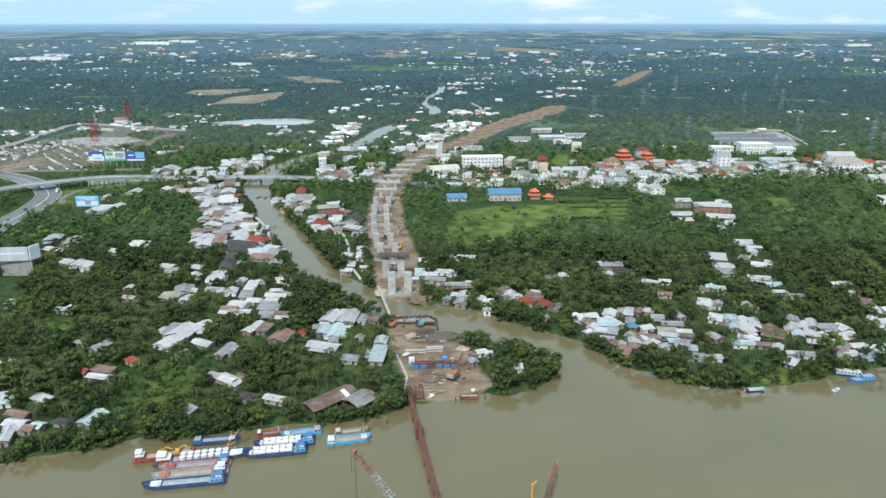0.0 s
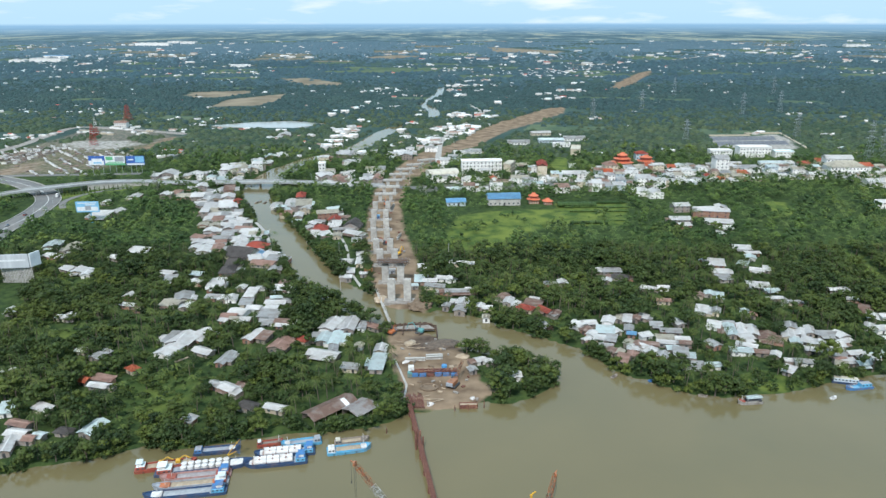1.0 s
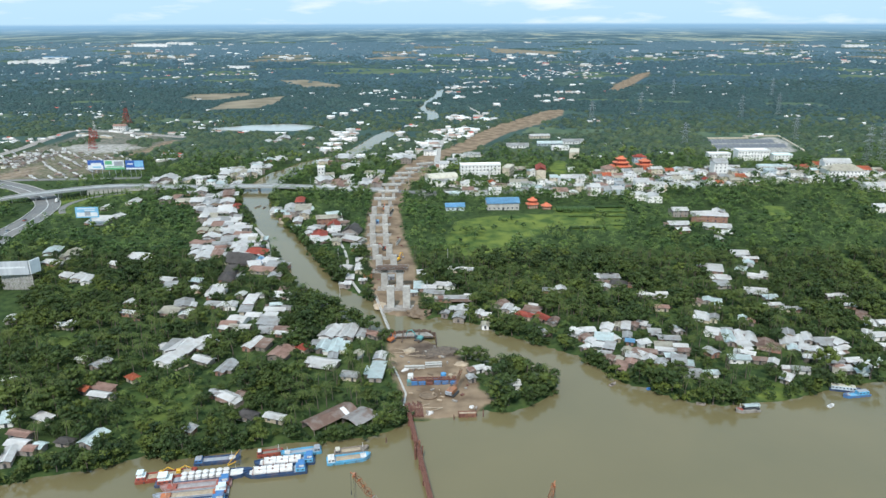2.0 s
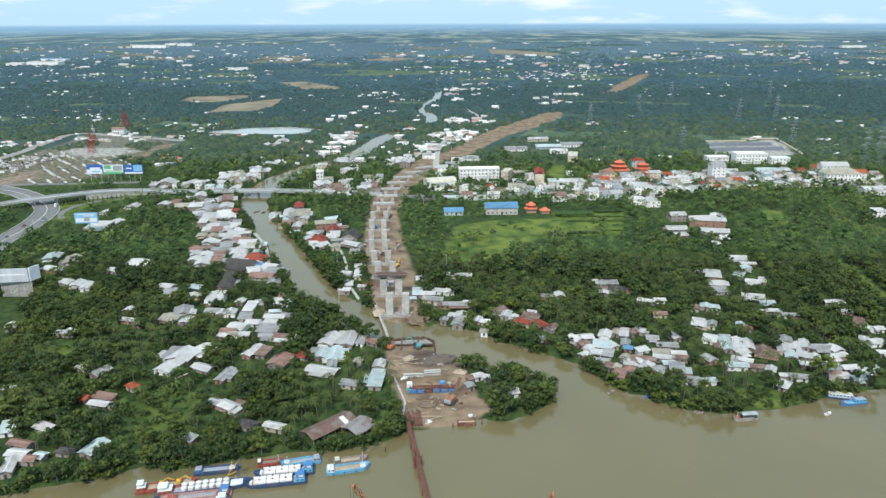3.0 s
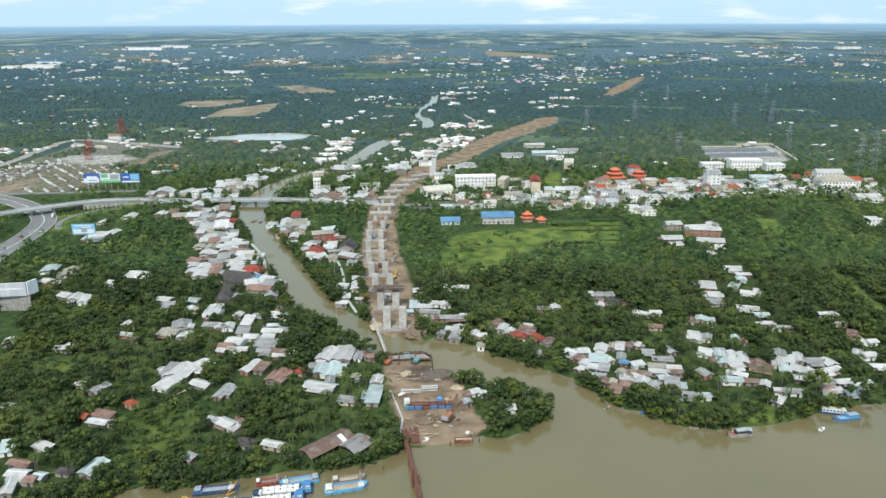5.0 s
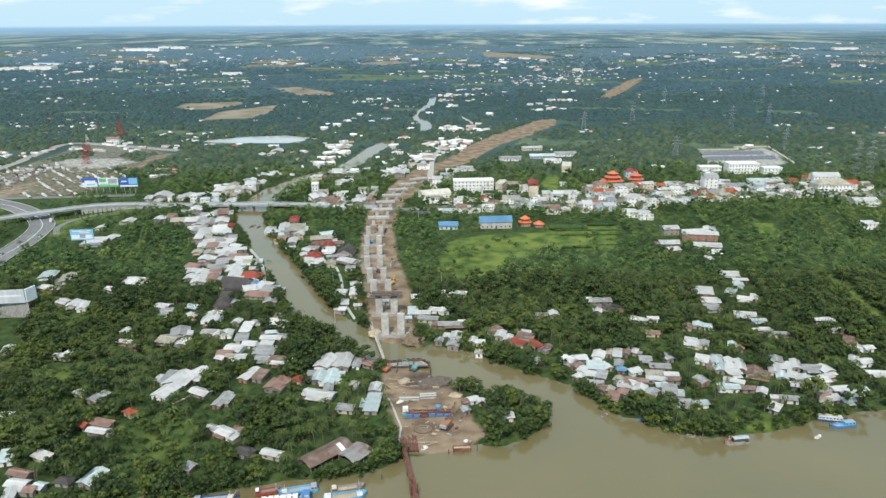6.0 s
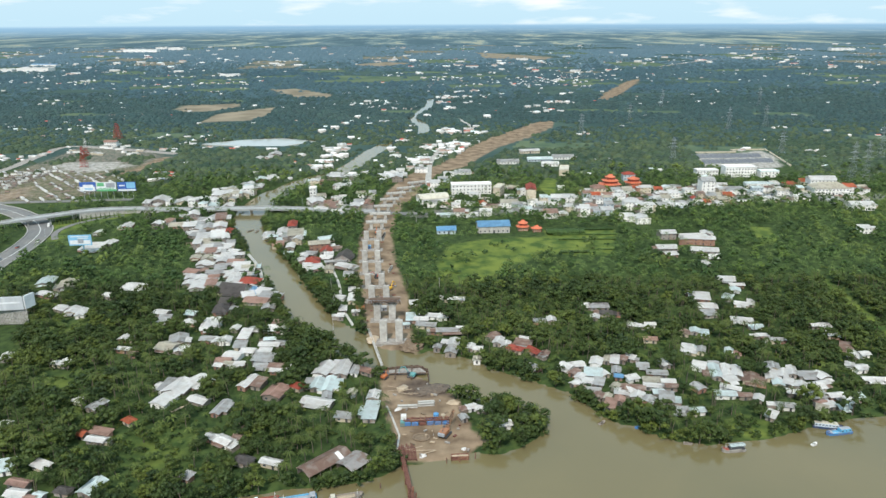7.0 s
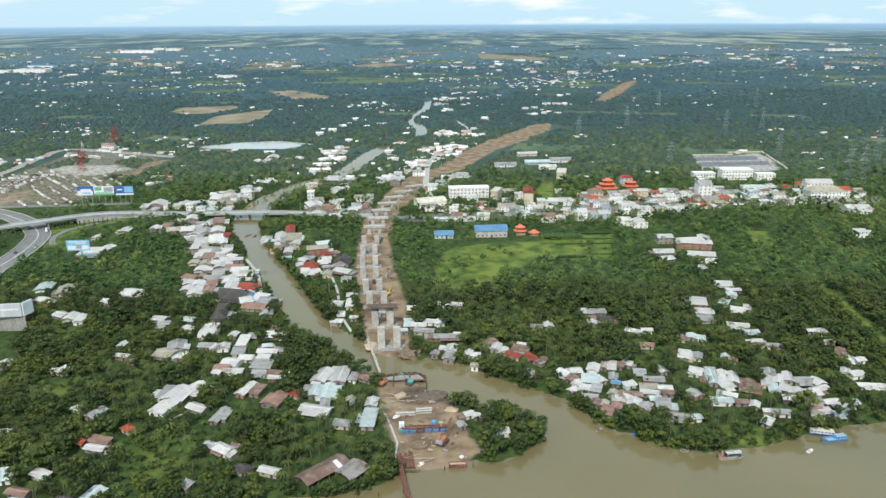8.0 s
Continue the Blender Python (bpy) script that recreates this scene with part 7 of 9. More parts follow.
def block(name, x, y, turn, w, d, storeys, wall, code, label, category="building", style="flat", fh=3.3):
    """A town building with rows of windows and a flat or pitched roof."""
    ob = root(name, pose(x, y, 0, 0, 0, turn), label, category, "town buildings")
    h = storeys * fh
    part("wall", box(-w / 2, w / 2, -d / 2, d / 2, -0.4, h, 0.05), wall, ob)
    if style == "flat":
        bm = bmesh.new()
        add_box(bm, -w / 2 - 0.3, w / 2 + 0.3, -d / 2 - 0.3, d / 2 + 0.3, h, h + 0.25)
        for x0, x1, y0, y1 in ((-w / 2 - 0.3, w / 2 + 0.3, -d / 2 - 0.3, -d / 2), (-w / 2 - 0.3, w / 2 + 0.3, d / 2, d / 2 + 0.3), (-w / 2 - 0.3, -w / 2, -d / 2, d / 2), (w / 2, w / 2 + 0.3, -d / 2, d / 2)):
            add_box(bm, x0, x1, y0, y1, h + 0.25, h + 0.9)
        part("roof", bm, ROOFS[code], ob)
    else:
        part("roof", roof_mesh(w, d, min(w, d) * 0.28, style, 0.7), ROOFS[code], ob, m=pose(0, 0, h + 0.02))
    n = max(2, int(w / 3.4))
    for s in range(storeys):
        part("cornice", box(-w / 2 - 0.2, w / 2 + 0.2, -d / 2 - 0.35, -d / 2, (s + 1) * fh - 0.35, (s + 1) * fh - 0.1), wall, ob)
        for k in range(n):
            cx = -w / 2 + w * (k + 0.5) / n
            if s == 0 and k == n // 2:
                part("door", box(cx - 0.8, cx + 0.8, -d / 2 - 0.05, -d / 2 + 0.05, 0, 2.5), dark_opening, ob)
            else:
                part("window", box(cx - 0.6, cx + 0.6, -d / 2 - 0.05, -d / 2 + 0.05, s * fh + 1.0, s * fh + 2.3), glass_dark, ob)
    CLEARINGS.append((x, y - 4, w / 2 + 2, d / 2 + 6, turn))
    return ob, h


block("school", 39, 702, 4, 40, 10, 3, wall_white, "w", "long white three-storey school with rows of windows", "school")
block("warehouse", 50, 566, 4, 26, 13, 1, concrete, "u", "grey warehouse with a bright blue sheet roof", "warehouse", "gable", 5.6)
block("warehouse", 11, 562, 4, 15, 9, 1, wall_blue, "u", "low shed with a pale blue sheet roof", "warehouse", "gable")
block("apartment_house", 97, 684, 85, 24, 9, 3, wall_cream, "r", "narrow cream house with a long red roof", "house", "gable")
block("apartment_house", 66, 690, 70, 18, 7, 3, wall_cream, "c", "narrow cream town house", "house")
block("town_hall", 341, 775, 0, 34, 14, 3, wall_white, "w", "white columned town hall with stepped centre", "town hall", "flat", 3.6)
block("town_hall_wing", 306, 778, 0, 24, 10, 2, wall_white, "w", "white side wing of the town hall", "building", "flat")
block("town_hall_wing", 372, 770, 0, 20, 10, 2, wall_white, "t", "white wing with pale cyan roof", "building", "flat")
block("apartment_house", 275, 695, 2, 13, 12, 4, wall_white, "g", "four-storey white town house with a grey gable", "house", "gable")
block("market_hall", 396, 690, -2, 34, 18, 2, wall_white, "c", "broad white market hall with layered roofs", "market hall", "hip")
block("market_hall", 400, 712, -2, 26, 12, 3, wall_white, "w", "white hall with a raised sheet roof", "market hall", "gable")
block("hall", 150, 795, 78, 26, 10, 2, wall_cream, "c", "pale yellow hall standing end-on", "hall")
block("hall", 92, 856, 3, 26, 9, 1, wall_white, "g", "grey-roofed low hall among trees", "hall", "gable")
block("hall", 133, 870, 3, 30, 9, 1, wall_blue, "t", "pale cyan low hall among trees", "hall", "gable")
block("hall", 141, 840, 3, 20, 8, 1, wall_white, "w", "white low hall with arches", "hall", "gable")
block("hall", 128, 928, 10, 26, 8, 1, wall_cream, "w", "cream low hall among trees", "hall", "gable")
block("gate_hall", 164, 884, 3, 26, 10, 1, wall_white, "g", "white hall with two steep grey gables", "hall", "gable")
block("hall", -451, 1005, 0, 17, 9, 2, wall_white, "p", "white hall with a faded pink roof behind a market yard", "hall", "gable")
block("villa", 214, 760, 0, 13, 9, 2, wall_blue, "r", "blue villa with a red roof", "villa", "hip")
block("town_house", -118, 690, 0, 6.5, 6, 3, wall_white, "w", "narrow three-storey white town house among trees", "house", "flat")
block("villa", 163, 682, 8, 12, 12, 3, wall_cream, "p", "grey-pink villa with a hipped roof", "villa", "hip")


def barrel_hall(x, y, turn, w, d, h):
    ob = root("barrel_hall", pose(x, y, 0, 0, 0, turn), "pale cream hall with a curved barrel roof", "hall", "town buildings")
    part("wall", box(-w / 2, w / 2, -d / 2, d / 2, -0.4, h), wall_white, ob)
    bm, rings = bmesh.new(), []
    for k in range(13):
        a = math.pi * k / 12
        yy, zz = -math.cos(a) * (d / 2 + 0.4), h + math.sin(a) * d * 0.22
        rings.append((bm.verts.new((-w / 2 - 0.4, yy, zz)), bm.verts.new((w / 2 + 0.4, yy, zz))))
    for a, b in zip(rings, rings[1:]):
        bm.faces.new((a[0], a[1], b[1], b[0]))
    bm.faces.new([r[0] for r in rings])
    bm.faces.new([r[1] for r in rings][::-1])
    part("roof", bm, ROOFS["c"], ob)
    for k in range(5):
        part("window", box(-w * 0.4 + k * w * 0.18, -w * 0.4 + k * w * 0.18 + 1.4, -d / 2 - 0.05, -d / 2 + 0.04, 1.4, 2.8), glass_dark, ob)
    CLEARINGS.append((x, y - 3, w / 2 + 2, d / 2 + 4, turn))


barrel_hall(0, 668, 18, 28, 16, 4.5)


def pagoda(x, y, w, tiers, label):
    """Tiered temple with upturned orange tile roofs."""
    ob = root("temple", pose(x, y, 0, 0, 0, 4), label, "temple", "temples")
    z = 0.0
    for k in range(tiers):
        s = w * (1 - 0.25 * k)
        h = (4.6 if k == 0 else 2.4) * min(1.0, w / 16)
        part("wall", box(-s * 0.36, s * 0.36, -s * 0.3, s * 0.3, z - 0.4 * (k == 0), z + h, 0.1), wall_cream if k == 0 else paint_red, ob)
        for j in range(5):
            cx = -s * 0.34 + s * 0.68 * j / 4
            part("column", cylinder(cx, -s * 0.36, z, z + h, 0.25, 8), paint_red, ob)
        z += h
        bm = bmesh.new()
        rings = []
        for f, dz, lift in ((1.0, 0.0, 1.0), (0.75, 0.6, 0.3), (0.5, 1.4, 0.0), (0.3, 2.3, 0.0)):
            ring = []
            for q in range(16):
                a = 2 * math.pi * (q + 0.5) / 16
                m = 1 / max(abs(math.cos(a)), abs(math.sin(a)))
                m = 1 + (m - 1) * 0.85
                corner = (m - 1) / 0.4
                ring.append(bm.verts.new((math.cos(a) * m * s * 0.5 * f, math.sin(a) * m * s * 0.42 * f, dz + corner * lift * 0.8)))
            rings.append(ring)
        for a, b in zip(rings, rings[1:]):
            for q in range(16):
                bm.faces.new((a[q], a[(q + 1) % 16], b[(q + 1) % 16], b[q]))
        bm.faces.new(rings[-1])
        bm.faces.new(rings[0][::-1])
        part("roof", bm, ROOFS["o"], ob, m=pose(0, 0, z))
        z += 1.3
    part("ridge", box(-w * 0.1, w * 0.1, -0.3, 0.3, z + 0.9, z + 1.5, 0.1), ROOFS["o"], ob)
    CLEARINGS.append((x, y - 4, w / 2 + 2, w / 2 + 6, 0))


pagoda(184, 719, 22, 3, "tall temple with three tiers of orange tiled roofs")
pagoda(210, 726, 17, 2, "temple hall with an orange tiled roof")
pagoda(75, 568, 11, 2, "small temple with two orange tiled roofs")
pagoda(86, 564, 9, 1, "small pavilion with an orange tiled roof")


def stall_rows():
    """Half-built pale market stalls in rows on the dusty yard, and a jumble of low sheds beside them."""
    rng = random.Random(31)
    turn = -50
    c, s = math.cos(radians(turn)), math.sin(radians(turn))

    def stall(x, y, w, d, h, a, mats, codes):
        at = np.array([x]), np.array([y])
        if not bool(inside(*at, TOWN_YARD)[0]) or any(bool(inside(*at, p)[0]) for p in (PLAZA, YARD_COPSE, YARD_HEDGE, YARD_PAD)):
            return
        ob = root("market_stall", pose(x, y, 0, 0, 0, a), "low pale stall on a dusty yard", "stall", "market stalls")
        part("wall", box(-w / 2, w / 2, -d / 2, d / 2, -0.2, h), rng.choice(mats), ob)
        part("roof", roof_mesh(w, d, 0.35, "gable", 0.2), ROOFS[rng.choice(codes)], ob, m=pose(0, 0, h))

    for i in range(-6, 7):
        for j in range(-4, 5):
            u, v = i * 17 + rng.uniform(-4, 4), j * 13 + rng.uniform(-1.5, 1.5)
            if rng.random() < 0.72:
                stall(-400 + c * u - s * v, 765 + s * u + c * v, rng.uniform(8, 17), rng.uniform(1.5, 2.6), 1.5, turn + rng.uniform(-3, 3), [wall_white, concrete, wall_board], "wwwg")
    for k in range(60):
        stall(rng.uniform(-450, -345), rng.uniform(690, 830), rng.uniform(2, 5), rng.uniform(1.5, 3.5), rng.uniform(0.8, 1.8), rng.uniform(-60, 40), [wall_board, concrete_old, wall_board], "gbbp")
    for k in range(95):
        t = rng.random()
        stall(-492 + 45 * rng.random() + 10 * t, 735 + 100 * t, rng.uniform(2.5, 7), rng.uniform(2, 4), rng.uniform(1.2, 2.6), rng.uniform(-60, 40), [wall_board, concrete_old, wall_white], "wggcb")
    for k in range(22):
        stall(rng.uniform(-500, -380), rng.uniform(930, 1010), rng.uniform(5, 14), rng.uniform(3, 6), 2.4, rng.uniform(-15, 15), [wall_white, wall_cream], "wwgc")


stall_rows()
lot = bmesh.new()
for k in range(16):
    for j in range(2):
        add_box(lot, -2.4, 2.4, -14, 14, 0, 0.15, m=pose(332 + k * 5.6, 850 + j * 34 + k * 0.4, 0.3, 6, 0, -12))
tagged(part("drying_racks", lot, material("grey_racks", (0.15, 0.155, 0.17), (0.10, 0.105, 0.12), 0.6, scale=0.4)), "rows of low dark grey racks on a paved yard", "racks", kind="stuff")
for k, (x0, y0, x1, y1) in enumerate([(330, 918, 398, 920), (398, 936, 445, 938), (445, 938, 425, 826), (398, 920, 398, 936)]):
    tagged(part("yard_wall", bars([((x0, y0, 0.8), (x1, y1, 0.8))], 1.1, 4), wall_cream), "cream wall round a paved yard", "wall", kind="structure")


# -- far villages --


# Hamlets on the plain: x, y, plots, spread
WEST_HAMLETS = [(-835, 1565, 12, 30), (-744, 1527, 10, 28), (-744, 1329, 8, 20), (-660, 1245, 7, 20), (-715, 1789, 12, 35), (-780, 1747, 8, 30), (-596, 1784, 6, 14), (-526, 1781, 8, 26),
    (-632, 1712, 7, 22), (-597, 1324, 9, 16), (-571, 1242, 6, 14), (-708, 1210, 7, 20), (-560, 910, 10, 18), (-193, 1193, 8, 14), (-136, 1283, 6, 12), (-82, 1226, 8, 14),
    (-210, 1269, 6, 14), (-1300, 2400, 16, 70), (-1500, 3500, 24, 130), (-1750, 4300, 30, 160), (-900, 3300, 18, 120), (-1100, 2750, 16, 90)]
CANAL_HAMLETS = [(59, 1163, 14, 16), (39, 1114, 14, 16), (25, 1085, 8, 10), (72, 1083, 6, 8), (86, 1162, 4, 8), (25, 935, 10, 12), (36, 980, 8, 10), (11, 981, 8, 10), (-9, 959, 6, 8), (-60, 984, 9, 11),
    (-50, 1018, 6, 8), (-66, 952, 5, 8), (-41, 1130, 3, 8), (-47, 1168, 3, 8), (27, 1419, 8, 15), (17, 1522, 6, 12), (24, 1614, 6, 12), (49, 1613, 8, 15), (77, 1541, 5, 12), (95, 1635, 4, 12),
    (67, 1745, 5, 12), (102, 1772, 4, 12), (103, 1260, 4, 8), (90, 1284, 4, 8), (-1, 1289, 3, 8), (-19, 865, 5, 8), (-8, 876, 4, 8), (201, 1429, 4, 12), (188, 1337, 5, 8), (229, 1361, 8, 10),
    (259, 1508, 8, 15), (296, 1688, 8, 15), (205, 1961, 6, 12), (-146, 1478, 3, 12), (-124, 1541, 6, 12), (-129, 1295, 6, 8), (-165, 1154, 6, 8), (-173, 1111, 4, 8), (-83, 1218, 3, 8), (-148, 1200, 3, 8),
    (-122, 1047, 4, 8), (-127, 900, 8, 10), (-132, 862, 6, 8), (-129, 942, 6, 8), (-123, 987, 5, 8), (-111, 778, 8, 10), (-100, 793, 6, 8), (-124, 826, 4, 8), (-86, 700, 5, 8), (-41, 778, 8, 10),
    (-16, 822, 6, 8)]
EAST_HAMLETS = [(330, 1335, 7, 10), (557, 1497, 10, 18), (435, 1480, 6, 12), (475, 1478, 6, 12), (707, 1724, 12, 26), (614, 1729, 7, 18), (990, 2180, 14, 36), (1183, 2294, 10, 40),
    (852, 1718, 9, 26), (984, 1789, 8, 34), (656, 1279, 6, 12), (573, 2278, 12, 36), (678, 2272, 10, 34), (652, 1471, 7, 14), (1181, 1956, 12, 34), (1356, 3354, 14, 90), (1036, 3497, 16, 110),
    (560, 1050, 7, 16), (470, 985, 6, 16), (2200, 4200, 18, 120)]


def far_houses():
    """Tiny houses scattered over the plain, most of them along lanes and canals."""
    rng = np.random.default_rng(5)
    x, y = [], []
    for _ in range(380):
        yy = 780 + 4300 * rng.random() ** 1.7
        xx = rng.uniform(-0.66, 0.66) * yy
        x.append(xx)
        y.append(yy)
    for line, n, spread in ((CANAL_NORTH[4:], 26, 50), (NW_ROAD, 24, 25), ([(-10, 900), (60, 1010), (90, 1300), (120, 1700), (250, 2300)], 26, 30),
                            ([(280, 1900), (420, 2300), (640, 2600)], 70, 60), ([(-900, 2000), (-200, 2200), (300, 2150), (900, 2300)], 120, 60),
                            ([(-1500, 2900), (-300, 3100), (600, 2900), (1700, 3200)], 160, 120), ([(-620, 1300), (-250, 1500), (-60, 1480)], 60, 40), ([(-700, 1150), (-420, 1120), (-250, 1000)], 60, 40)):
        seg = rng.integers(0, len(line) - 1, n)
        s = rng.random(n)
        p = np.array(line, float)
        q = p[seg] + (p[seg + 1] - p[seg]) * s[:, None] + rng.normal(size=(n, 2)) * spread
        x += list(q[:, 0])
        y += list(q[:, 1])
    for _ in range(620):
        yy = rng.uniform(1900, 5100)
        x.append(rng.uniform(-0.66, 0.66) * yy)
        y.append(yy)
    # hamlets along the lanes
    for hx, hy, n, wide in WEST_HAMLETS + CANAL_HAMLETS + EAST_HAMLETS:
        n = max(2, int(n * (0.5 if (hx, hy, n, wide) in CANAL_HAMLETS else 0.45)))
        q = rng.normal(size=(n, 2)) * np.array([wide, wide * 0.7]) + (hx, hy)
        x += list(q[:, 0])
        y += list(q[:, 1])
    # each place is a few houses
    spots = np.repeat(np.stack([x, y], 1), rng.integers(1, 4, len(x)), axis=0)
    spots += rng.normal(size=spots.shape) * np.array([9.0, 11.0])
    x, y = spots[:, 0], spots[:, 1]
    lines = 0.5 + 0.5 * wobble(x * 0.6, y * 1.6, 130)
    lines = np.where((x > 0.22 * y) & (y < 2600), lines * 0.6 - 0.1, lines)
    ok = (rng.random(len(x)) < 0.25 + 0.75 * lines) & (shore_gap(x, y) > 8) & ~inside(x, y, WORKS) & ~inside(x, y, WORKS_FAR) & ~inside(x, y, LOT) & (y > 700)
    for poly in FARM_PLOTS + [FIELD_E, VILLA_FIELD, TOWN_YARD]:
        ok &= ~inside(x, y, poly)
    x, y = x[ok], y[ok]
    # the hamlets along the canal lane have the larger, taller houses
    grand = np.min([np.hypot(x - hx, y - hy) / wide for hx, hy, _, wide in CANAL_HAMLETS], 0) < 1.8
    vs, ts, ms = [], [], []
    for k in range(len(x)):
        w, d, h = rng.uniform(3.5, 11), rng.uniform(3, 6.5), rng.uniform(1.2, 2.3)
        if grand[k]:
            w, d, h = rng.uniform(6, 14), rng.uniform(6, 10), rng.uniform(2.6, 5.4)
        if y[k] > 2400 and rng.random() < 0.12:
            w, d, h = rng.uniform(16, 38), rng.uniform(8, 14), rng.uniform(4, 7)
        a = rng.normal() * 0.35
        c, s = math.cos(a), math.sin(a)
        r = d * 0.14 + 0.3
        p = np.array([(-w / 2, -d / 2, -0.5), (w / 2, -d / 2, -0.5), (w / 2, d / 2, -0.5), (-w / 2, d / 2, -0.5), (-w / 2, -d / 2, h), (w / 2, -d / 2, h), (w / 2, d / 2, h), (-w / 2, d / 2, h), (-w / 2, 0, h + r), (w / 2, 0, h + r)])
        q = np.stack([p[:, 0] * c - p[:, 1] * s + x[k], p[:, 0] * s + p[:, 1] * c + y[k], p[:, 2]], 1)
        b = 10 * k
        vs.append(q)
        ts += [(b, b + 1, b + 5), (b, b + 5, b + 4), (b + 1, b + 2, b + 6), (b + 1, b + 6, b + 5), (b + 3, b, b + 4), (b + 3, b + 4, b + 7), (b + 5, b + 6, b + 9), (b + 7, b + 4, b + 8),
               (b + 4, b + 5, b + 9), (b + 4, b + 9, b + 8), (b + 6, b + 7, b + 8), (b + 6, b + 8, b + 9)]
        ms += [0] * 8 + [int(rng.choice([1, 1, 1, 2, 3, 3, 3, 3, 3, 5, 5, 1, 1, 4]))] * 4
    me = quick_mesh("far_village_houses", np.concatenate(vs), np.array(ts), [concrete, ROOFS["w"], ROOFS["t"], ROOFS["g"], ROOFS["r"], ROOFS["b"]], ms)
    tagged(new("far_village_houses", me), "small pale houses scattered among distant groves", "houses", kind="stuff")


far_houses()


def factory(x, y, turn, w, d, h, bays, code, label):
    """A long hall with low sheet gables side by side."""
    ob = root("factory", pose(x, y, 0, 0, 0, turn), label, "factory", "factories on the plain")
    part("wall", box(-w / 2, w / 2, -d / 2, d / 2, -0.4, h, 0.1), wall_white, ob)
    for k in range(bays):
        bw = w / bays
        part("roof", roof_mesh(bw - 1.2, d, 2.4, "gable", 0.5), ROOFS[code], ob, m=pose(-w / 2 + bw * (k + 0.5), 0, h + 0.02))
        part("gate", box(-w / 2 + bw * (k + 0.42), -w / 2 + bw * (k + 0.58), -d / 2 - 0.15, -d / 2 + 0.05, 0, h * 0.4), paint_grey, ob)


for spec in [(-1420, 2650, -6, 120, 40, 12, 4, "w", "large white factory hall among distant groves"), (-1520, 2640, -6, 60, 30, 8, 2, "w", "white factory hall beside a larger one"),
             (-1545, 2960, -6, 110, 30, 7, 3, "u", "long blue-roofed factory hall far across the plain"), (-1650, 4230, 0, 190, 60, 18, 5, "w", "long white factory far across the plain"),
             (-1560, 4560, 0, 90, 60, 16, 3, "w", "white factory buildings far across the plain"), (-1700, 4700, 0, 70, 50, 14, 2, "w", "pale hall far across the plain"),
             (2250, 4010, 0, 130, 40, 12, 4, "w", "long white factory hall beyond the orchards"), (-640, 2330, 5, 60, 20, 7, 2, "w", "white sheds far across the plain"),
             (395, 3190, 0, 50, 24, 8, 2, "w", "pale hall far across the plain"),
             (150, 2700, 4, 46, 18, 7, 2, "p", "faded pink hall far across the plain")]:
    factory(*spec)

# ---- vegetation ----
ICO = None


def ico():
    global ICO
    if ICO is None:
        bm = bmesh.new()
        bmesh.ops.create_icosphere(bm, subdivisions=1, radius=1)
        bm.verts.ensure_lookup_table()
        ICO = (np.array([v.co[:] for v in bm.verts]), np.array([[v.index for v in f.verts] for f in bm.faces]))
        bm.free()
    return ICO


def join_arrays(pieces):
    vs, ts, ms, base = [], [], [], 0
    for v, t, m in pieces:
        vs.append(v)
        ts.append(t + base)
        ms.append(np.full(len(t), m))
        base += len(v)
    return np.concatenate(vs), np.concatenate(ts), np.concatenate(ms)


def tube(points, radii, sides=5):
    vs, ts = [], []
    for p, r in zip(points, radii):
        for k in range(sides):
            a = 2 * math.pi * k / sides
            vs.append((p[0] + r * math.cos(a), p[1] + r * math.sin(a), p[2]))
    for j in range(len(points) - 1):
        for k in range(sides):
            a, b = j * sides + k, j * sides + (k + 1) % sides
            ts += [(a, b, b + sides), (a, b + sides, a + sides)]
    return np.array(vs, float), np.array(ts)


def leaf_cloud(rng, c, r, n, size):
    """Loose leaf clumps on the shell of one bough."""
    d = rng.normal(size=(n, 3))
    d /= np.linalg.norm(d, axis=1)[:, None]
    d[:, 2] = np.abs(d[:, 2]) * 1.0 - 0.35 * (rng.random(n) < 0.5)
    p = c + d * r * rng.uniform(0.55, 1.3, (n, 1))
    up = d * 1.0 + rng.normal(size=(n, 3)) * 0.55 + np.array([0, 0, 0.3])
    a = np.cross(up, rng.normal(size=(n, 3)))
    a /= np.linalg.norm(a, axis=1)[:, None] + 1e-6
    b = np.cross(up, a)
    b /= np.linalg.norm(b, axis=1)[:, None] + 1e-6
    s = size * rng.uniform(0.6, 1.3, (n, 1))
    v = np.stack([p - a * s * 0.55, p + a * s * 0.55, p + b * s], 1).reshape(-1, 3)
    return v, np.arange(3 * n).reshape(-1, 3)


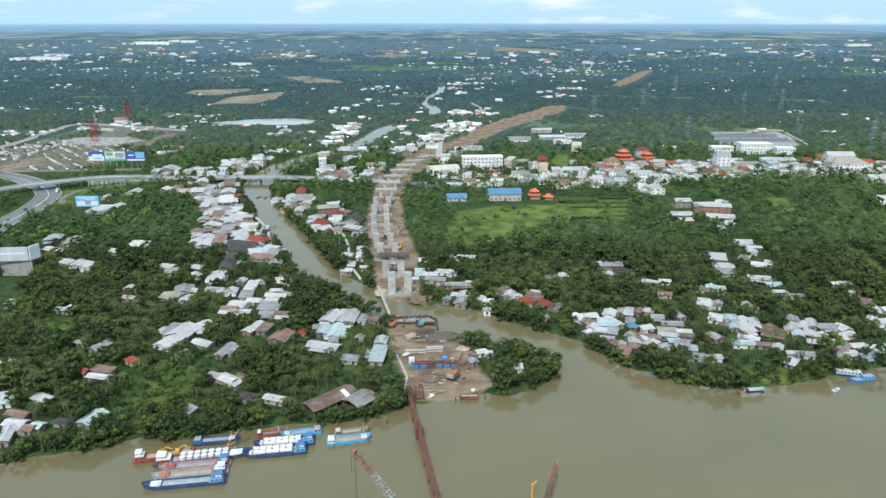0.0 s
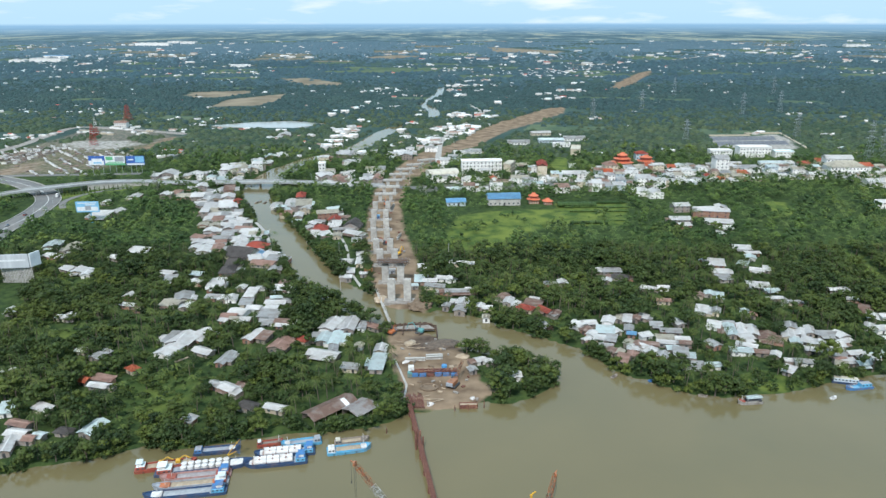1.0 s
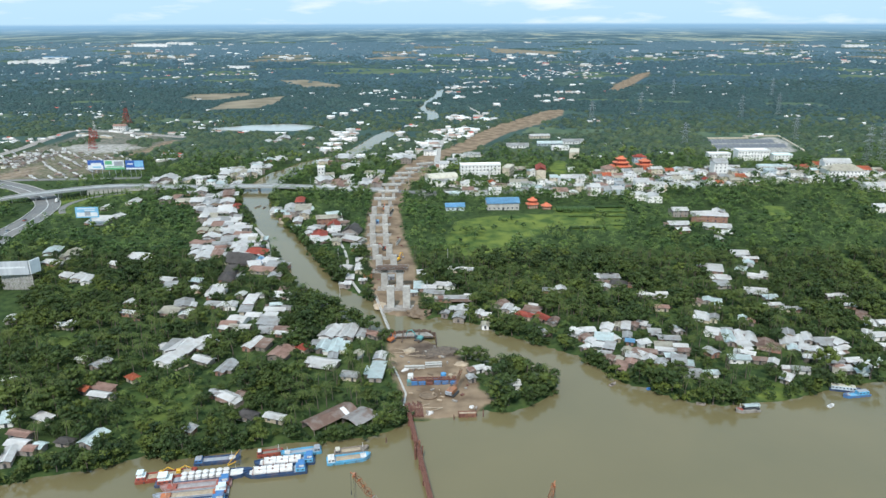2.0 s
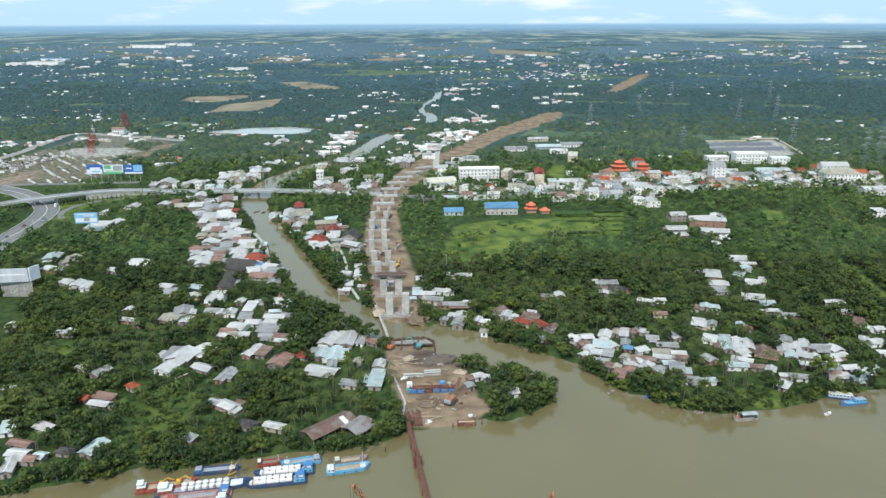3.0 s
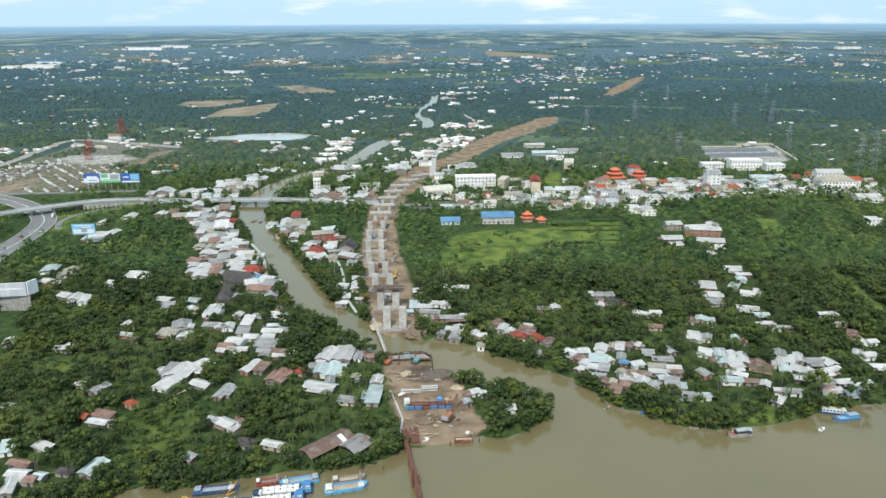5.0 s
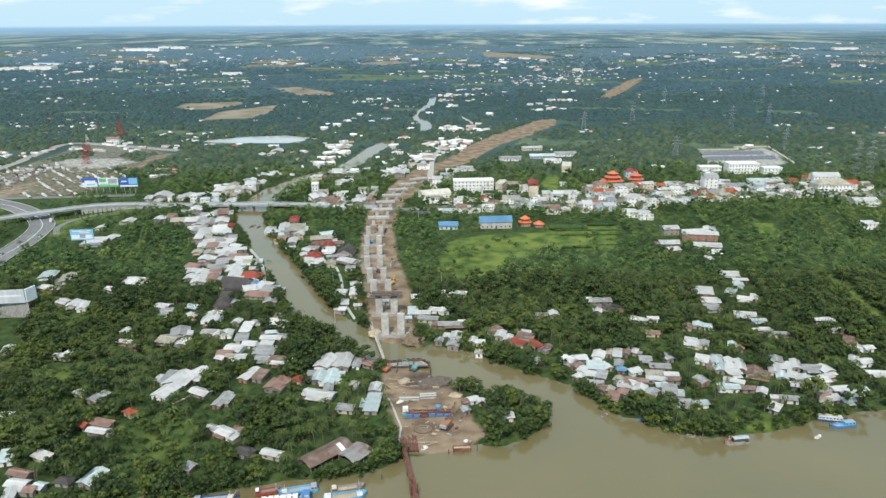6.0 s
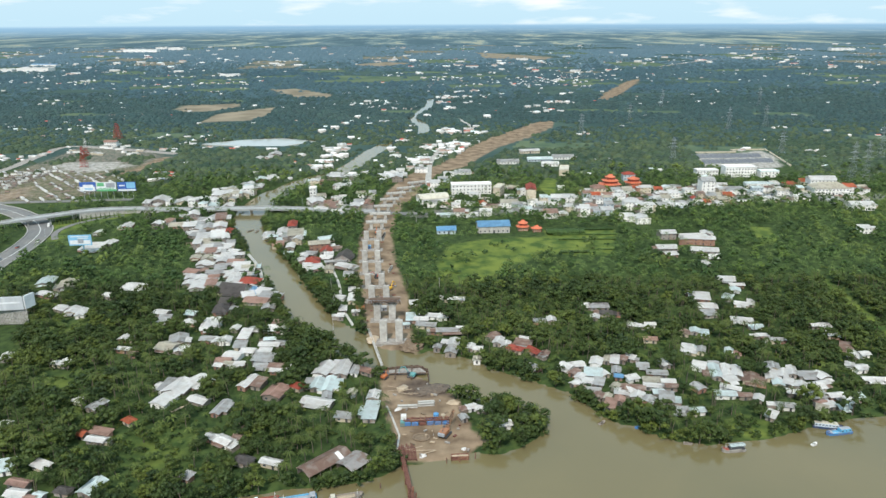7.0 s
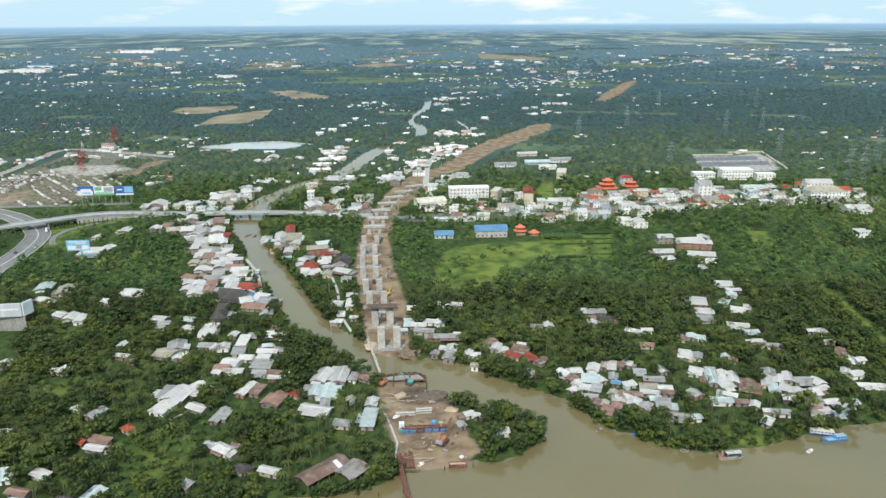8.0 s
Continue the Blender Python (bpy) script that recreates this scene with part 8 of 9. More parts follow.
def broadleaf(seed, clumps, leaves, core, size=0.95, spread=2.4, height=6.5, trunk=True, low=0.42, limbs=True):
    """Unit-free broadleaf tree about height m tall: trunk and limbs, boughs and leaf clumps."""
    rng = np.random.default_rng(seed)
    wood, crown = [], []
    top = height * 0.5
    if trunk:
        v, t = tube([(0, 0, -0.5), (0.1, 0.05, top * 0.5), (0.15, -0.1, top)], [0.24, 0.18, 0.12])
        wood.append((v, t, 1))
    for k in range(clumps):
        a = 2 * math.pi * (k + rng.uniform(-0.3, 0.3)) / max(clumps - 1, 1)
        q = spread * rng.uniform(0.3, 0.95) if k else 0
        c = np.array([q * math.cos(a), q * math.sin(a), height * (rng.uniform(low, 0.72) if k else 0.78)])
        r = np.array([1, 1, min(0.8, 0.36 * height / spread)]) * rng.uniform(0.3, 0.56) * (1 if clumps < 8 else 0.86) * spread * (1 if k else 1.05)
        if trunk and limbs and k:
            v, t = tube([(0.1, 0, top * 0.7), tuple(c)], [0.1, 0.05], 3)
            wood.append((v, t, 1))
        if core:
            v, t = ico()
            crown.append((v * r * rng.uniform(0.5, 0.82, (len(v), 1)) + c, t, 0))
        if leaves:
            crown.append((*leaf_cloud(rng, c, r, leaves, size), 0))
    return wood, crown


def mound(seed, radius, height, levels):
    """A far crown seen from the air: an uneven mound with five sides."""
    rng = np.random.default_rng(seed)
    vs, ts = [], []
    for k in range(levels):
        z, q = (-0.3, 1.0) if k == 0 else (height * 0.62, 0.7)
        for j in range(5):
            a = 2 * math.pi * (j + rng.uniform(-0.25, 0.25) + 0.5 * k) / 5
            r = radius * q * rng.uniform(0.7, 1.25)
            vs.append((r * math.cos(a), r * math.sin(a), z * rng.uniform(0.8, 1.25)))
    vs.append((rng.uniform(-0.2, 0.2) * radius, rng.uniform(-0.2, 0.2) * radius, height))
    for k in range(levels - 1):
        for j in range(5):
            a, b = 5 * k + j, 5 * k + (j + 1) % 5
            ts += [(a, b, a + 5), (b, b + 5, a + 5)]
    top = 5 * (levels - 1)
    ts += [(top + j, top + (j + 1) % 5, len(vs) - 1) for j in range(5)]
    return [], [(np.array(vs), np.array(ts), 0)]


def palm(seed, fronds, leaflets, height=8.0, trunk=True, length=3.5):
    """Coconut palm: bent ringed stem and a head of feathered fronds."""
    rng = np.random.default_rng(seed)
    lean = rng.uniform(-1.2, 1.2, 2)
    wood, crown = [], []
    if trunk:
        v, t = tube([(0, 0, -0.5), (lean[0] * 0.3, lean[1] * 0.3, height * 0.5), (lean[0], lean[1], height)], [0.2, 0.15, 0.12])
        wood.append((v, t, 1))
    hub = np.array([lean[0], lean[1], height])
    vs, ts = [], []
    for k in range(fronds):
        a = 2 * math.pi * k / fronds * 1.618 + rng.uniform(-0.2, 0.2)
        up = rng.uniform(-0.75, 0.95)
        out = np.array([math.cos(a), math.sin(a), 0])
        side = np.array([-math.sin(a), math.cos(a), 0])
        ln = length * rng.uniform(0.8, 1.15)

        def rib(s):
            return hub + out * ln * s * (1 - 0.15 * s) + np.array([0, 0, ln * (up * s * 0.75 - (0.5 + 0.3 * up) * s * s)])

        for j in range(leaflets):
            s0, s1 = 0.10 + 0.88 * j / leaflets, 0.10 + 0.88 * (j + 0.75) / leaflets
            p, q = rib(s0), rib(min(s1, 1))
            wd = 0.44 * math.sin(math.pi * min(0.97, 0.2 + 0.75 * s0)) * length / 3.5
            for sg in (-1, 1):
                tip = (p + q) / 2 + side * sg * wd * 0.8 + out * 0.34 - np.array([0, 0, 0.62 * wd])
                n = len(vs)
                vs += [p, q, tip]
                ts.append((n, n + 1, n + 2))
    crown.append((np.array(vs), np.array(ts), 2))
    return wood, crown


def banana(seed, n=8, leaf_len=2.4):
    rng = np.random.default_rng(seed)
    vs, ts = [], []
    for k in range(n):
        a = 2 * math.pi * k / n + rng.uniform(-0.3, 0.3)
        o, s = np.array([math.cos(a), math.sin(a), 0]), np.array([-math.sin(a), math.cos(a), 0]) * 0.4
        h = 1.2 + rng.uniform(-0.2, 0.5)
        p0 = np.array([0, 0, h])
        p1 = p0 + o * leaf_len * 0.45 + np.array([0, 0, 1.0])
        p2 = p0 + o * leaf_len * rng.uniform(0.8, 1.0) + np.array([0, 0, 0.2])
        m = len(vs)
        vs += [p0, p1 - s, p1 + s, p2]
        ts += [(m, m + 1, m + 2), (m + 1, m + 3, m + 2)]
    return [], [(np.array(vs), np.array(ts), 2)]


def merge(template):
    return join_arrays(template[0] + template[1])


def scatter(lo, hi, step, seed, x_span=0.68):
    """Jittered planting places between two distances from the river."""
    rng = np.random.default_rng(seed)
    half = x_span * hi + 40
    gx, gy = np.meshgrid(np.arange(-half, half, step), np.arange(lo, hi, step))
    x = gx.ravel() + rng.uniform(-0.55, 0.55, gx.size) * step
    y = gy.ravel() + rng.uniform(-0.55, 0.55, gx.size) * step
    keep = np.abs(x) < x_span * y + 40
    return x[keep], y[keep], rng


ROADS_CLEAR = [(HIGHWAY, 15), (FLYOVER, 11), (SLIP_ROAD, 13), (TOWN_ROAD, 6), (BACK_ROAD, 7), (CURVE_ROAD, 5), (NW_ROAD, 8), (EARTH_ROAD, 9), (TOWPATH_LINE, 3.5), (QUAY_LINE, 3), (ORCHARD_ROAD, 13)]


def plantable(x, y, rng, near=True, fronts=True):
    ok = shore_gap(x, y) > (0.4 if near else 4)
    ok &= (open_plot(x, y) == 0) | (rng.random(len(x)) < 0.05)
    for poly in (SITE, WORKS, WORKS_FAR, LOT, VILLA_FIELD, GRASS_TRACK, GLADE, JUNCTION_LAWN):
        ok &= ~inside(x, y, poly)
    # the near banks of ponds, the canal and open yards carry only low growth
    for ahead in (14, 30, 46):
        seen = (y > 640) & ((y < 780) | ((y > 885) & (y < 1000)) | ((y > 1170) & (y < 1290)) | ((y > 1400) & (y < 1640)))
        open_view = (shore_gap(x, y + ahead) < -2) & seen & ((ahead < 20) | ((ahead < 40) & (y < 1000)))
        for poly in (POND, LOT, TOWN_YARD, WORKS[8:24]) + ((FIELD_A, FIELD_B) if ahead < 40 else ()):
            open_view |= inside(x, y + ahead, poly)
        open_view &= ~(inside(x, y, YARD_COPSE) | inside(x, y, YARD_HEDGE) | (np.hypot(x + 363, y - 811) < 13))
        ok &= ~open_view | (rng.random(len(x)) < 0.2)
    for line, wide in ROADS_CLEAR:
        ok &= line_gap(x, y, line) > wide
    for poly, share in [(MEADOW, np.where((np.hypot((x - 20) / 16, (y - 492) / 13) < 1) | (wobble(x + 20, y, 11) > 0.72), 0.9, 0.03)), (LAWN, 0.16), (SHORE_LAWN, 0.5), (TOWN_YARD, np.where(inside(x, y, YARD_COPSE) | inside(x, y, YARD_HEDGE) | (np.hypot(x + 363, y - 811) < 13), 1.0, np.where(inside(x, y, PLAZA) | inside(x, y, YARD_PAD) | (line_gap(x, y, YARD_TRACK) < 9), 0, 0.14))), (FIELD_E, 0.05), (SCRUB, 0.85)] + [(q, 0.03) for q in FARM_PLOTS] + [(q, 0.6) for q in WEST_GLADES]:
        ok &= ~inside(x, y, poly) | (rng.random(len(x)) < share)
    for hx, hy, rx, ry, turn in CLEARINGS + FOOTPRINTS:
        sel = ok & (np.abs(x - hx) < 26) & (np.abs(y - hy) < 30)
        if sel.any():
            c, s = math.cos(radians(turn)), math.sin(radians(turn))
            dx, dy = x[sel] - hx, y[sel] - hy
            u, v = c * dx + s * dy, -s * dx + c * dy
            close = (np.abs(u) < rx + 1.0) & (np.abs(v) < ry + 1.0)
            front = (np.abs(dx) < np.hypot(rx, ry) * 0.8) & (dy < 0) & (dy > -ry - (9.5 if hy < 600 else 6.0))
            sel[sel] = close | (front if fronts else False)
            ok &= ~sel
    return ok


def plant(name, x, y, sizes, heads, which, templates, mats, label, category, tint, soft=False):
    """Joins many trees into one mesh."""
    z = land_height(x, y)
    vs, ts, ms, tn, base = [], [], [], [], 0
    for k, tp in enumerate(templates):
        sel = np.where(which == k)[0]
        if not len(sel):
            continue
        v, t, m = tp
        c, s = np.cos(heads[sel]), np.sin(heads[sel])
        px = (v[None, :, 0] * c[:, None] - v[None, :, 1] * s[:, None]) * sizes[sel, None] + x[sel, None]
        py = (v[None, :, 0] * s[:, None] + v[None, :, 1] * c[:, None]) * sizes[sel, None] + y[sel, None]
        pz = v[None, :, 2] * sizes[sel, None] + z[sel, None]
        vs.append(np.stack([px, py, pz], 2).reshape(-1, 3))
        ts.append((t[None] + (np.arange(len(sel)) * len(v))[:, None, None]).reshape(-1, 3) + base)
        ms.append(np.tile(m, len(sel)))
        tn.append(np.repeat(tint[sel], len(v)))
        base += len(sel) * len(v)
    me = quick_mesh(name, np.concatenate(vs), np.concatenate(ts), mats, np.concatenate(ms), np.concatenate(tn), soft)
    return tagged(new(name, me), label, category, kind="stuff")


def single_tree(name, template, crown_mat, label, category):
    """A tree with its trunk and crown as parts."""
    ob = root(name, Matrix.Identity(4), label, category, "riverside trees")
    for nm, pieces, mt in (("trunk", template[0], bark), ("crown", template[1], crown_mat)):
        if pieces:
            v, t, m = join_arrays(pieces)
            link_mesh(nm, quick_mesh(nm, v, t, [mt]), ob)
    return ob


def palm_share(x, y):
    """Coconut groves alternate with fruit orchards."""
    return np.clip(np.where(x > 20, 0.48, 0.36) + 0.34 * wobble(x + 37, y - 11, 23.0) + 0.22 * wobble(x, y, 9.0), 0.04, 0.85)


def patch_tint(x, y, rng):
    """Neighbouring trees share a kind, and so a green."""
    return np.mod(0.45 + 0.3 * wobble(x, y + 50, 17) + 0.25 * wobble(x + 90, y, 41) + rng.normal(size=len(x)) * 0.12, 1)


def build_vegetation():
    mats = [leaf, bark, palm_leaf]
    # near gardens between the river and the far side of the islands
    x, y, rng = scatter(190, 440, 4.5, 11)
    ok = plantable(x, y, rng)
    x, y = x[ok], y[ok]
    n = len(x)
    d = shore_gap(x, y)
    is_palm = rng.random(n) < palm_share(x, y) * np.where(d < 6, 0.35, 1)
    tall = (rng.random(n) < 0.07) & ~is_palm
    low = rng.random(n) < np.where(inside(x, y, SCRUB) | inside(x, y, SHORE_LAWN) | inside(x, y, WEST_GLADES[0]) | inside(x, y, WEST_GLADES[1]), 0.85, 0.26)
    templates = [merge(broadleaf(s, 10, 29, True, 0.5, 3.0, limbs=False)) for s in (1, 2, 3, 4, 5)]
    templates += [merge(palm(s, 19, 9)) for s in (6, 7, 8)] + [merge(banana(9)), merge(broadleaf(10, 4, 26, True, 0.5, 1.5, 2.4, False))]
    which = np.where(is_palm, 5 + rng.integers(0, 3, n), rng.integers(0, 5, n))
    which = np.where(low, 8 + rng.integers(0, 2, n), which)
    sizes = np.where(is_palm, rng.uniform(0.65, 1.1, n), rng.uniform(0.72, 1.42, n) * (1 + 0.2 * wobble(x, y, 14)))
    sizes = np.where(low, rng.uniform(0.7, 1.5, n), np.where(tall, sizes * 1.35, sizes))
    heads, tint = rng.uniform(0, 6.28, n), patch_tint(x, y, rng)
    # the trees of the nearest gardens stand as things of their own
    solo = ((y < 268) & (x < -20) & (x > -150) & ~low) | ((x > 12) & (x < 60) & (y < 310))
    idx = np.where(solo)[0][:300]
    solo[:] = False
    solo[idx] = True
    singles = [single_tree("tree", broadleaf(s, 10, 40, True, 0.44, 3.0), leaf, "leafy green fruit tree in a riverside garden", "tree") for s in (1, 2, 3, 4, 5)]
    singles += [single_tree("coconut_palm", palm(s, 19, 9), palm_leaf, "coconut palm with feathered olive green fronds", "palm") for s in (6, 7, 8)]
    used = set()
    zz = land_height(x, y)
    for k in idx:
        w = int(which[k])
        w = w if w < 8 else w - 8
        m = pose(x[k], y[k], zz[k], 0, 0, math.degrees(heads[k])) @ Matrix.Diagonal((sizes[k], sizes[k], sizes[k], 1))
        if w in used:
            ob = copy_thing(singles[w], pose(x[k], y[k], zz[k], 0, 0, math.degrees(heads[k])))
            ob.scale = (sizes[k],) * 3
        else:
            singles[w].matrix_basis = m
            used.add(w)
    r = ~solo
    # low-hanging thickets along the water's edge
    for name, bank, seed in (("west_bank_thicket", [(-260, 190), (-200, 195)] + LEFT_BANK, 51), ("east_bank_thicket", RIGHT_BANK, 52)):
        bx, by, rg = [], [], np.random.default_rng(seed)
        for (x0, y0), (x1, y1) in zip(bank, bank[1:]):
            k = int(math.hypot(x1 - x0, y1 - y0) / 1.0)
            s = (np.arange(k) + rg.random(k)) / max(k, 1)
            bx += list(x0 + (x1 - x0) * s + rg.uniform(-3, 3, k))
            by += list(y0 + (y1 - y0) * s + rg.uniform(-3, 3, k))
        bx, by = np.array(bx), np.array(by)
        g = shore_gap(bx, by)
        keep = (g > 0.1) & (g < 3.2) & plantable(bx, by, rg, True, False) & ~((bx > -14) & (bx < 16) & (by < 256)) & ~((bx > -27) & (bx < 3) & (by > 300) & (by < 360))
        bx, by = bx[keep], by[keep]
        k = len(bx)
        thickets = [merge(broadleaf(s, 5, 40, True, 0.5, 2.4, 4.2, False, 0.1)) for s in (61, 62, 63, 64)]
        plant(name, bx, by, rg.uniform(0.65, 1.6, k), rg.uniform(0, 6.28, k), rg.integers(0, 4, k), thickets, mats, "dark green thicket hanging over the water", "bushes", patch_tint(bx, by, rg))
    plant("garden_trees", x[r], y[r], sizes[r], heads[r], which[r], templates, mats, "dense fruit trees, coconut palms and banana plants", "trees", tint[r], True)
    # shrubs and young plants fill the gardens between the trees
    x, y, rng = scatter(195, 470, 6.6, 15)
    ok = plantable(x, y, rng, True, False)
    x, y = x[ok], y[ok]
    n = len(x)
    shrubs = [merge(broadleaf(s, 3, 16, True, 0.4, 1.7, 1.9, False, 0.2)) for s in (71, 72, 73)]
    plant("garden_shrubs", x, y, rng.uniform(0.7, 1.5, n), rng.uniform(0, 6.28, n), rng.integers(0, 3, n), shrubs, mats, "low green shrubs and weeds between the trees", "bushes", patch_tint(x, y, rng), True)
    # the belt up to the town
    x, y, rng = scatter(440, 860, 5.8, 12)
    ok = plantable(x, y, rng) & (y + rng.uniform(-80, 80, len(x)) < 780)
    x, y = x[ok], y[ok]
    n = len(x)
    is_palm = rng.random(n) < palm_share(x, y)
    templates = [merge(broadleaf(s, 6, 8, True, 0.68, 2.6, 5.8, False)) for s in (21, 22, 23, 24)] + [merge(palm(s, 13, 4, 8.0, False, 3.2)) for s in (25, 26)] + [merge(broadleaf(27, 3, 10, True, 0.9, 1.7, 2.0, False))]
    which = np.where(is_palm, 4 + rng.integers(0, 2, n), rng.integers(0, 4, n))
    open_land = (inside(x, y, MEADOW) & (np.hypot((x - 20) / 16, (y - 492) / 13) > 1)) | inside(x, y, LAWN)
    is_palm &= ~open_land
    which = np.where((rng.random(n) < np.where(open_land, 0.8, 0.1)) & ~is_palm, 6, which)
    sizes = np.where(is_palm, rng.uniform(0.75, 1.15, n), rng.uniform(0.55, 1.45, n) * (1 + 0.25 * wobble(x, y, 19)))
    sizes = np.where((rng.random(n) < 0.09) & (which < 4), rng.uniform(1.5, 2.1, n), sizes)
    plant("orchard_trees", x, y, sizes, rng.uniform(0, 6.28, n), which, templates, [belt_leaf, bark, belt_palm], "green orchards and coconut groves", "trees", patch_tint(x, y, rng), True)
    # single trees between the houses of the town
    x, y, rng = scatter(590, 770, 8.0, 16)
    ok = plantable(x, y, rng, True, False) & (rng.random(len(x)) < np.where(x < -50, 0.95, 0.7)) & (x > -270) & (x < 460)
    x, y = x[ok], y[ok]
    n = len(x)
    plant("street_trees", x, y, rng.uniform(0.8, 1.35, n), rng.uniform(0, 6.28, n), rng.integers(0, 6, n), templates, [belt_leaf, bark, belt_palm], "green trees between the houses of the town", "trees", patch_tint(x, y, rng), True)
    # farther groves
    x, y, rng = scatter(700, 1850, 6.6, 13)
    ok = plantable(x, y, rng, False) & (y + rng.uniform(-70, 70, len(x)) > 780) & (y + rng.uniform(-200, 200, len(x)) < 1650) & (rng.random(len(x)) < 0.9 + 0.2 * wobble(x, y, 60))
    x, y = x[ok], y[ok]
    n = len(x)
    templates = [merge(mound(s, 3.9, 3.2, 2)) for s in (31, 32, 33, 34, 35, 36)]
    size, head, kind = rng.uniform(0.7, 1.6, n) * (1 + 0.25 * wobble(x, y, 45)), rng.uniform(0, 6.28, n), rng.integers(0, 6, n)
    tint = np.clip(0.5 + 0.3 * wobble(x, y * 1.7, 85) + 0.2 * wobble(x + 300, y * 1.5, 31) + rng.normal(size=n) * 0.12, 0, 1)
    # past about 1120 m the groves take leaves with haze blue in their colour
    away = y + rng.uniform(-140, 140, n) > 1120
    for name, sel, mt in (("town_groves", ~away, grove_leaf), ("far_groves", away, far_haze_leaf)):
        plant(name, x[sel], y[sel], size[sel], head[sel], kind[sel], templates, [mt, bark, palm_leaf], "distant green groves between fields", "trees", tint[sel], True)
    x, y, rng = scatter(1450, 5200, 15.5, 14)
    ok = plantable(x, y, rng, False) & (y + rng.uniform(-200, 200, len(x)) > 1650) & (wobble(x, y * 0.6, 170) + rng.uniform(-0.6, 0.6, len(x)) > -0.75) & (y + rng.uniform(0, 700, len(x)) < 5250)
    x, y = x[ok], y[ok]
    n = len(x)
    templates = [merge(mound(s, 7.5, 3.6, 1)) for s in (41, 42, 43, 44, 45)]
    size, head, kind = rng.uniform(0.6, 1.7, n) * (1 + 0.2 * wobble(x, y, 90)), rng.uniform(0, 6.28, n), rng.integers(0, 5, n)
    tint = np.clip(0.5 + 0.28 * wobble(x, y * 0.8, 210) + 0.2 * wobble(x + 900, y * 0.7, 75) + rng.normal(size=n) * 0.14, 0, 1)
    # the outermost belts get the palest blue leaves, a painted haze
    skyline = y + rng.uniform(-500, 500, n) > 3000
    for name, sel, mt in (("distant_groves", ~skyline, horizon_haze_leaf), ("skyline_groves", skyline, haze_leaf)):
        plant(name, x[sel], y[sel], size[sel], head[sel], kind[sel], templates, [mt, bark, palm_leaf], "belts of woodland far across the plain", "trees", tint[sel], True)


build_vegetation()

# ---- small planting and street furniture ----


def cypress_rows():
    """Clipped conical trees along the flyover and the slip road."""
    rng = np.random.default_rng(77)
    pieces = []
    for k in range(6):
        v, t = ico()
        z = 0.5 + 0.75 * k
        r = 0.75 * (1 - k / 6.5)
        pieces.append((v * np.array([r, r, 0.6]) * rng.uniform(0.8, 1.15, (len(v), 1)) + np.array([0, 0, z]), t, 0))
        pieces.append((*leaf_cloud(rng, np.array([0, 0, z]), np.array([r, r, 0.5]), 14, 0.4), 0))
    v, t, m = join_arrays(pieces)
    first = root("cypress", pose(-290, 653, 0), "small dark clipped cypress beside the road", "tree", "roadside cypresses")
    link_mesh("crown", quick_mesh("crown", v, t, [leaf]), first)
    part("trunk", cylinder(0, 0, -0.4, 0.6, 0.12, 6), bark, first)
    for k in range(9):
        copy_thing(first, pose(-309 + 3.4 * k, 609 + 2.0 * k - 0.06 * k * k, 0, 0, 0, 40 * k))
    for k in range(10):
        copy_thing(first, pose(-327 + 2.2 * k, 594 + 1.4 * k, 0, 0, 0, 70 * k))


cypress_rows()


def street_lamps():
    """Tall poles with curved arms along the highway and the bridge."""
    first = root("street_lamp", pose(-306, 480, 0.3, 0, 0, 90), "tall grey street lamp with a curved arm", "street lamp", "street lamps")
    part("pole", cylinder(0, 0, -0.5, 8.5, 0.12, 6, 0.07), galvanised, first)
    part("arm", bars([((0, 0, 8.4), (0.9, 0, 9.1)), ((0.9, 0, 9.1), (2.2, 0, 9.2))], 0.06, 5), galvanised, first)
    part("lamp_head", box(1.9, 2.7, -0.15, 0.15, 9.1, 9.28, 0.05), paint_grey, first)
    for x, y, z, turn in [(-306, 515, 0.3, 90), (-309, 548, 0.3, 100), (-319, 578, 0.3, 120), (-340, 596, 0.3, 140), (-240, 647, 1.2, 260), (-200, 643, 3, 265), (-160, 640, 3.6, 270), (-120, 640, 2.2, 270), (-80, 640, 0.6, 270)]:
        copy_thing(first, pose(x, y, z, 0, 0, turn))


street_lamps()


def power_poles():
    """Concrete poles with crossbars along the lanes."""
    first = root("power_pole", pose(-30, 640, 0), "grey concrete power pole with a crossbar", "power pole", "power poles")
    part("pole", cylinder(0, 0, -0.6, 9, 0.16, 6, 0.1), concrete, first)
    part("crossbar", box(-1.0, 1.0, -0.08, 0.08, 8.2, 8.4), paint_grey, first)
    for k in range(16):
        copy_thing(first, pose(5 + 25 * k, 640 + 2.4 * k, 0, 0, 0, 5))
    for x, y in [(-57, 372), (-60, 400), (-66, 432), (-70, 462), (-78, 495), (-88, 520), (-8, 372), (-4, 400), (4, 430), (-12, 560), (-14, 590)]:
        copy_thing(first, pose(x, y, 0, 0, 0, 80))


power_poles()


def towpath():
    ribbon("path", TOWPATH_LINE, 1.6, concrete, 0.16, 0.4, "narrow pale concrete path beside the canal", "path")
    ribbon("path", QUAY_LINE, 2.2, concrete, 0.16, 0.4, "narrow pale quay path in the canal town", "path")
    ribbon("path", [(-118, 283), (-112, 290), (-108, 296)], 1.4, earth_track, 0.16, 0.4, "worn garden path", "path")


towpath()


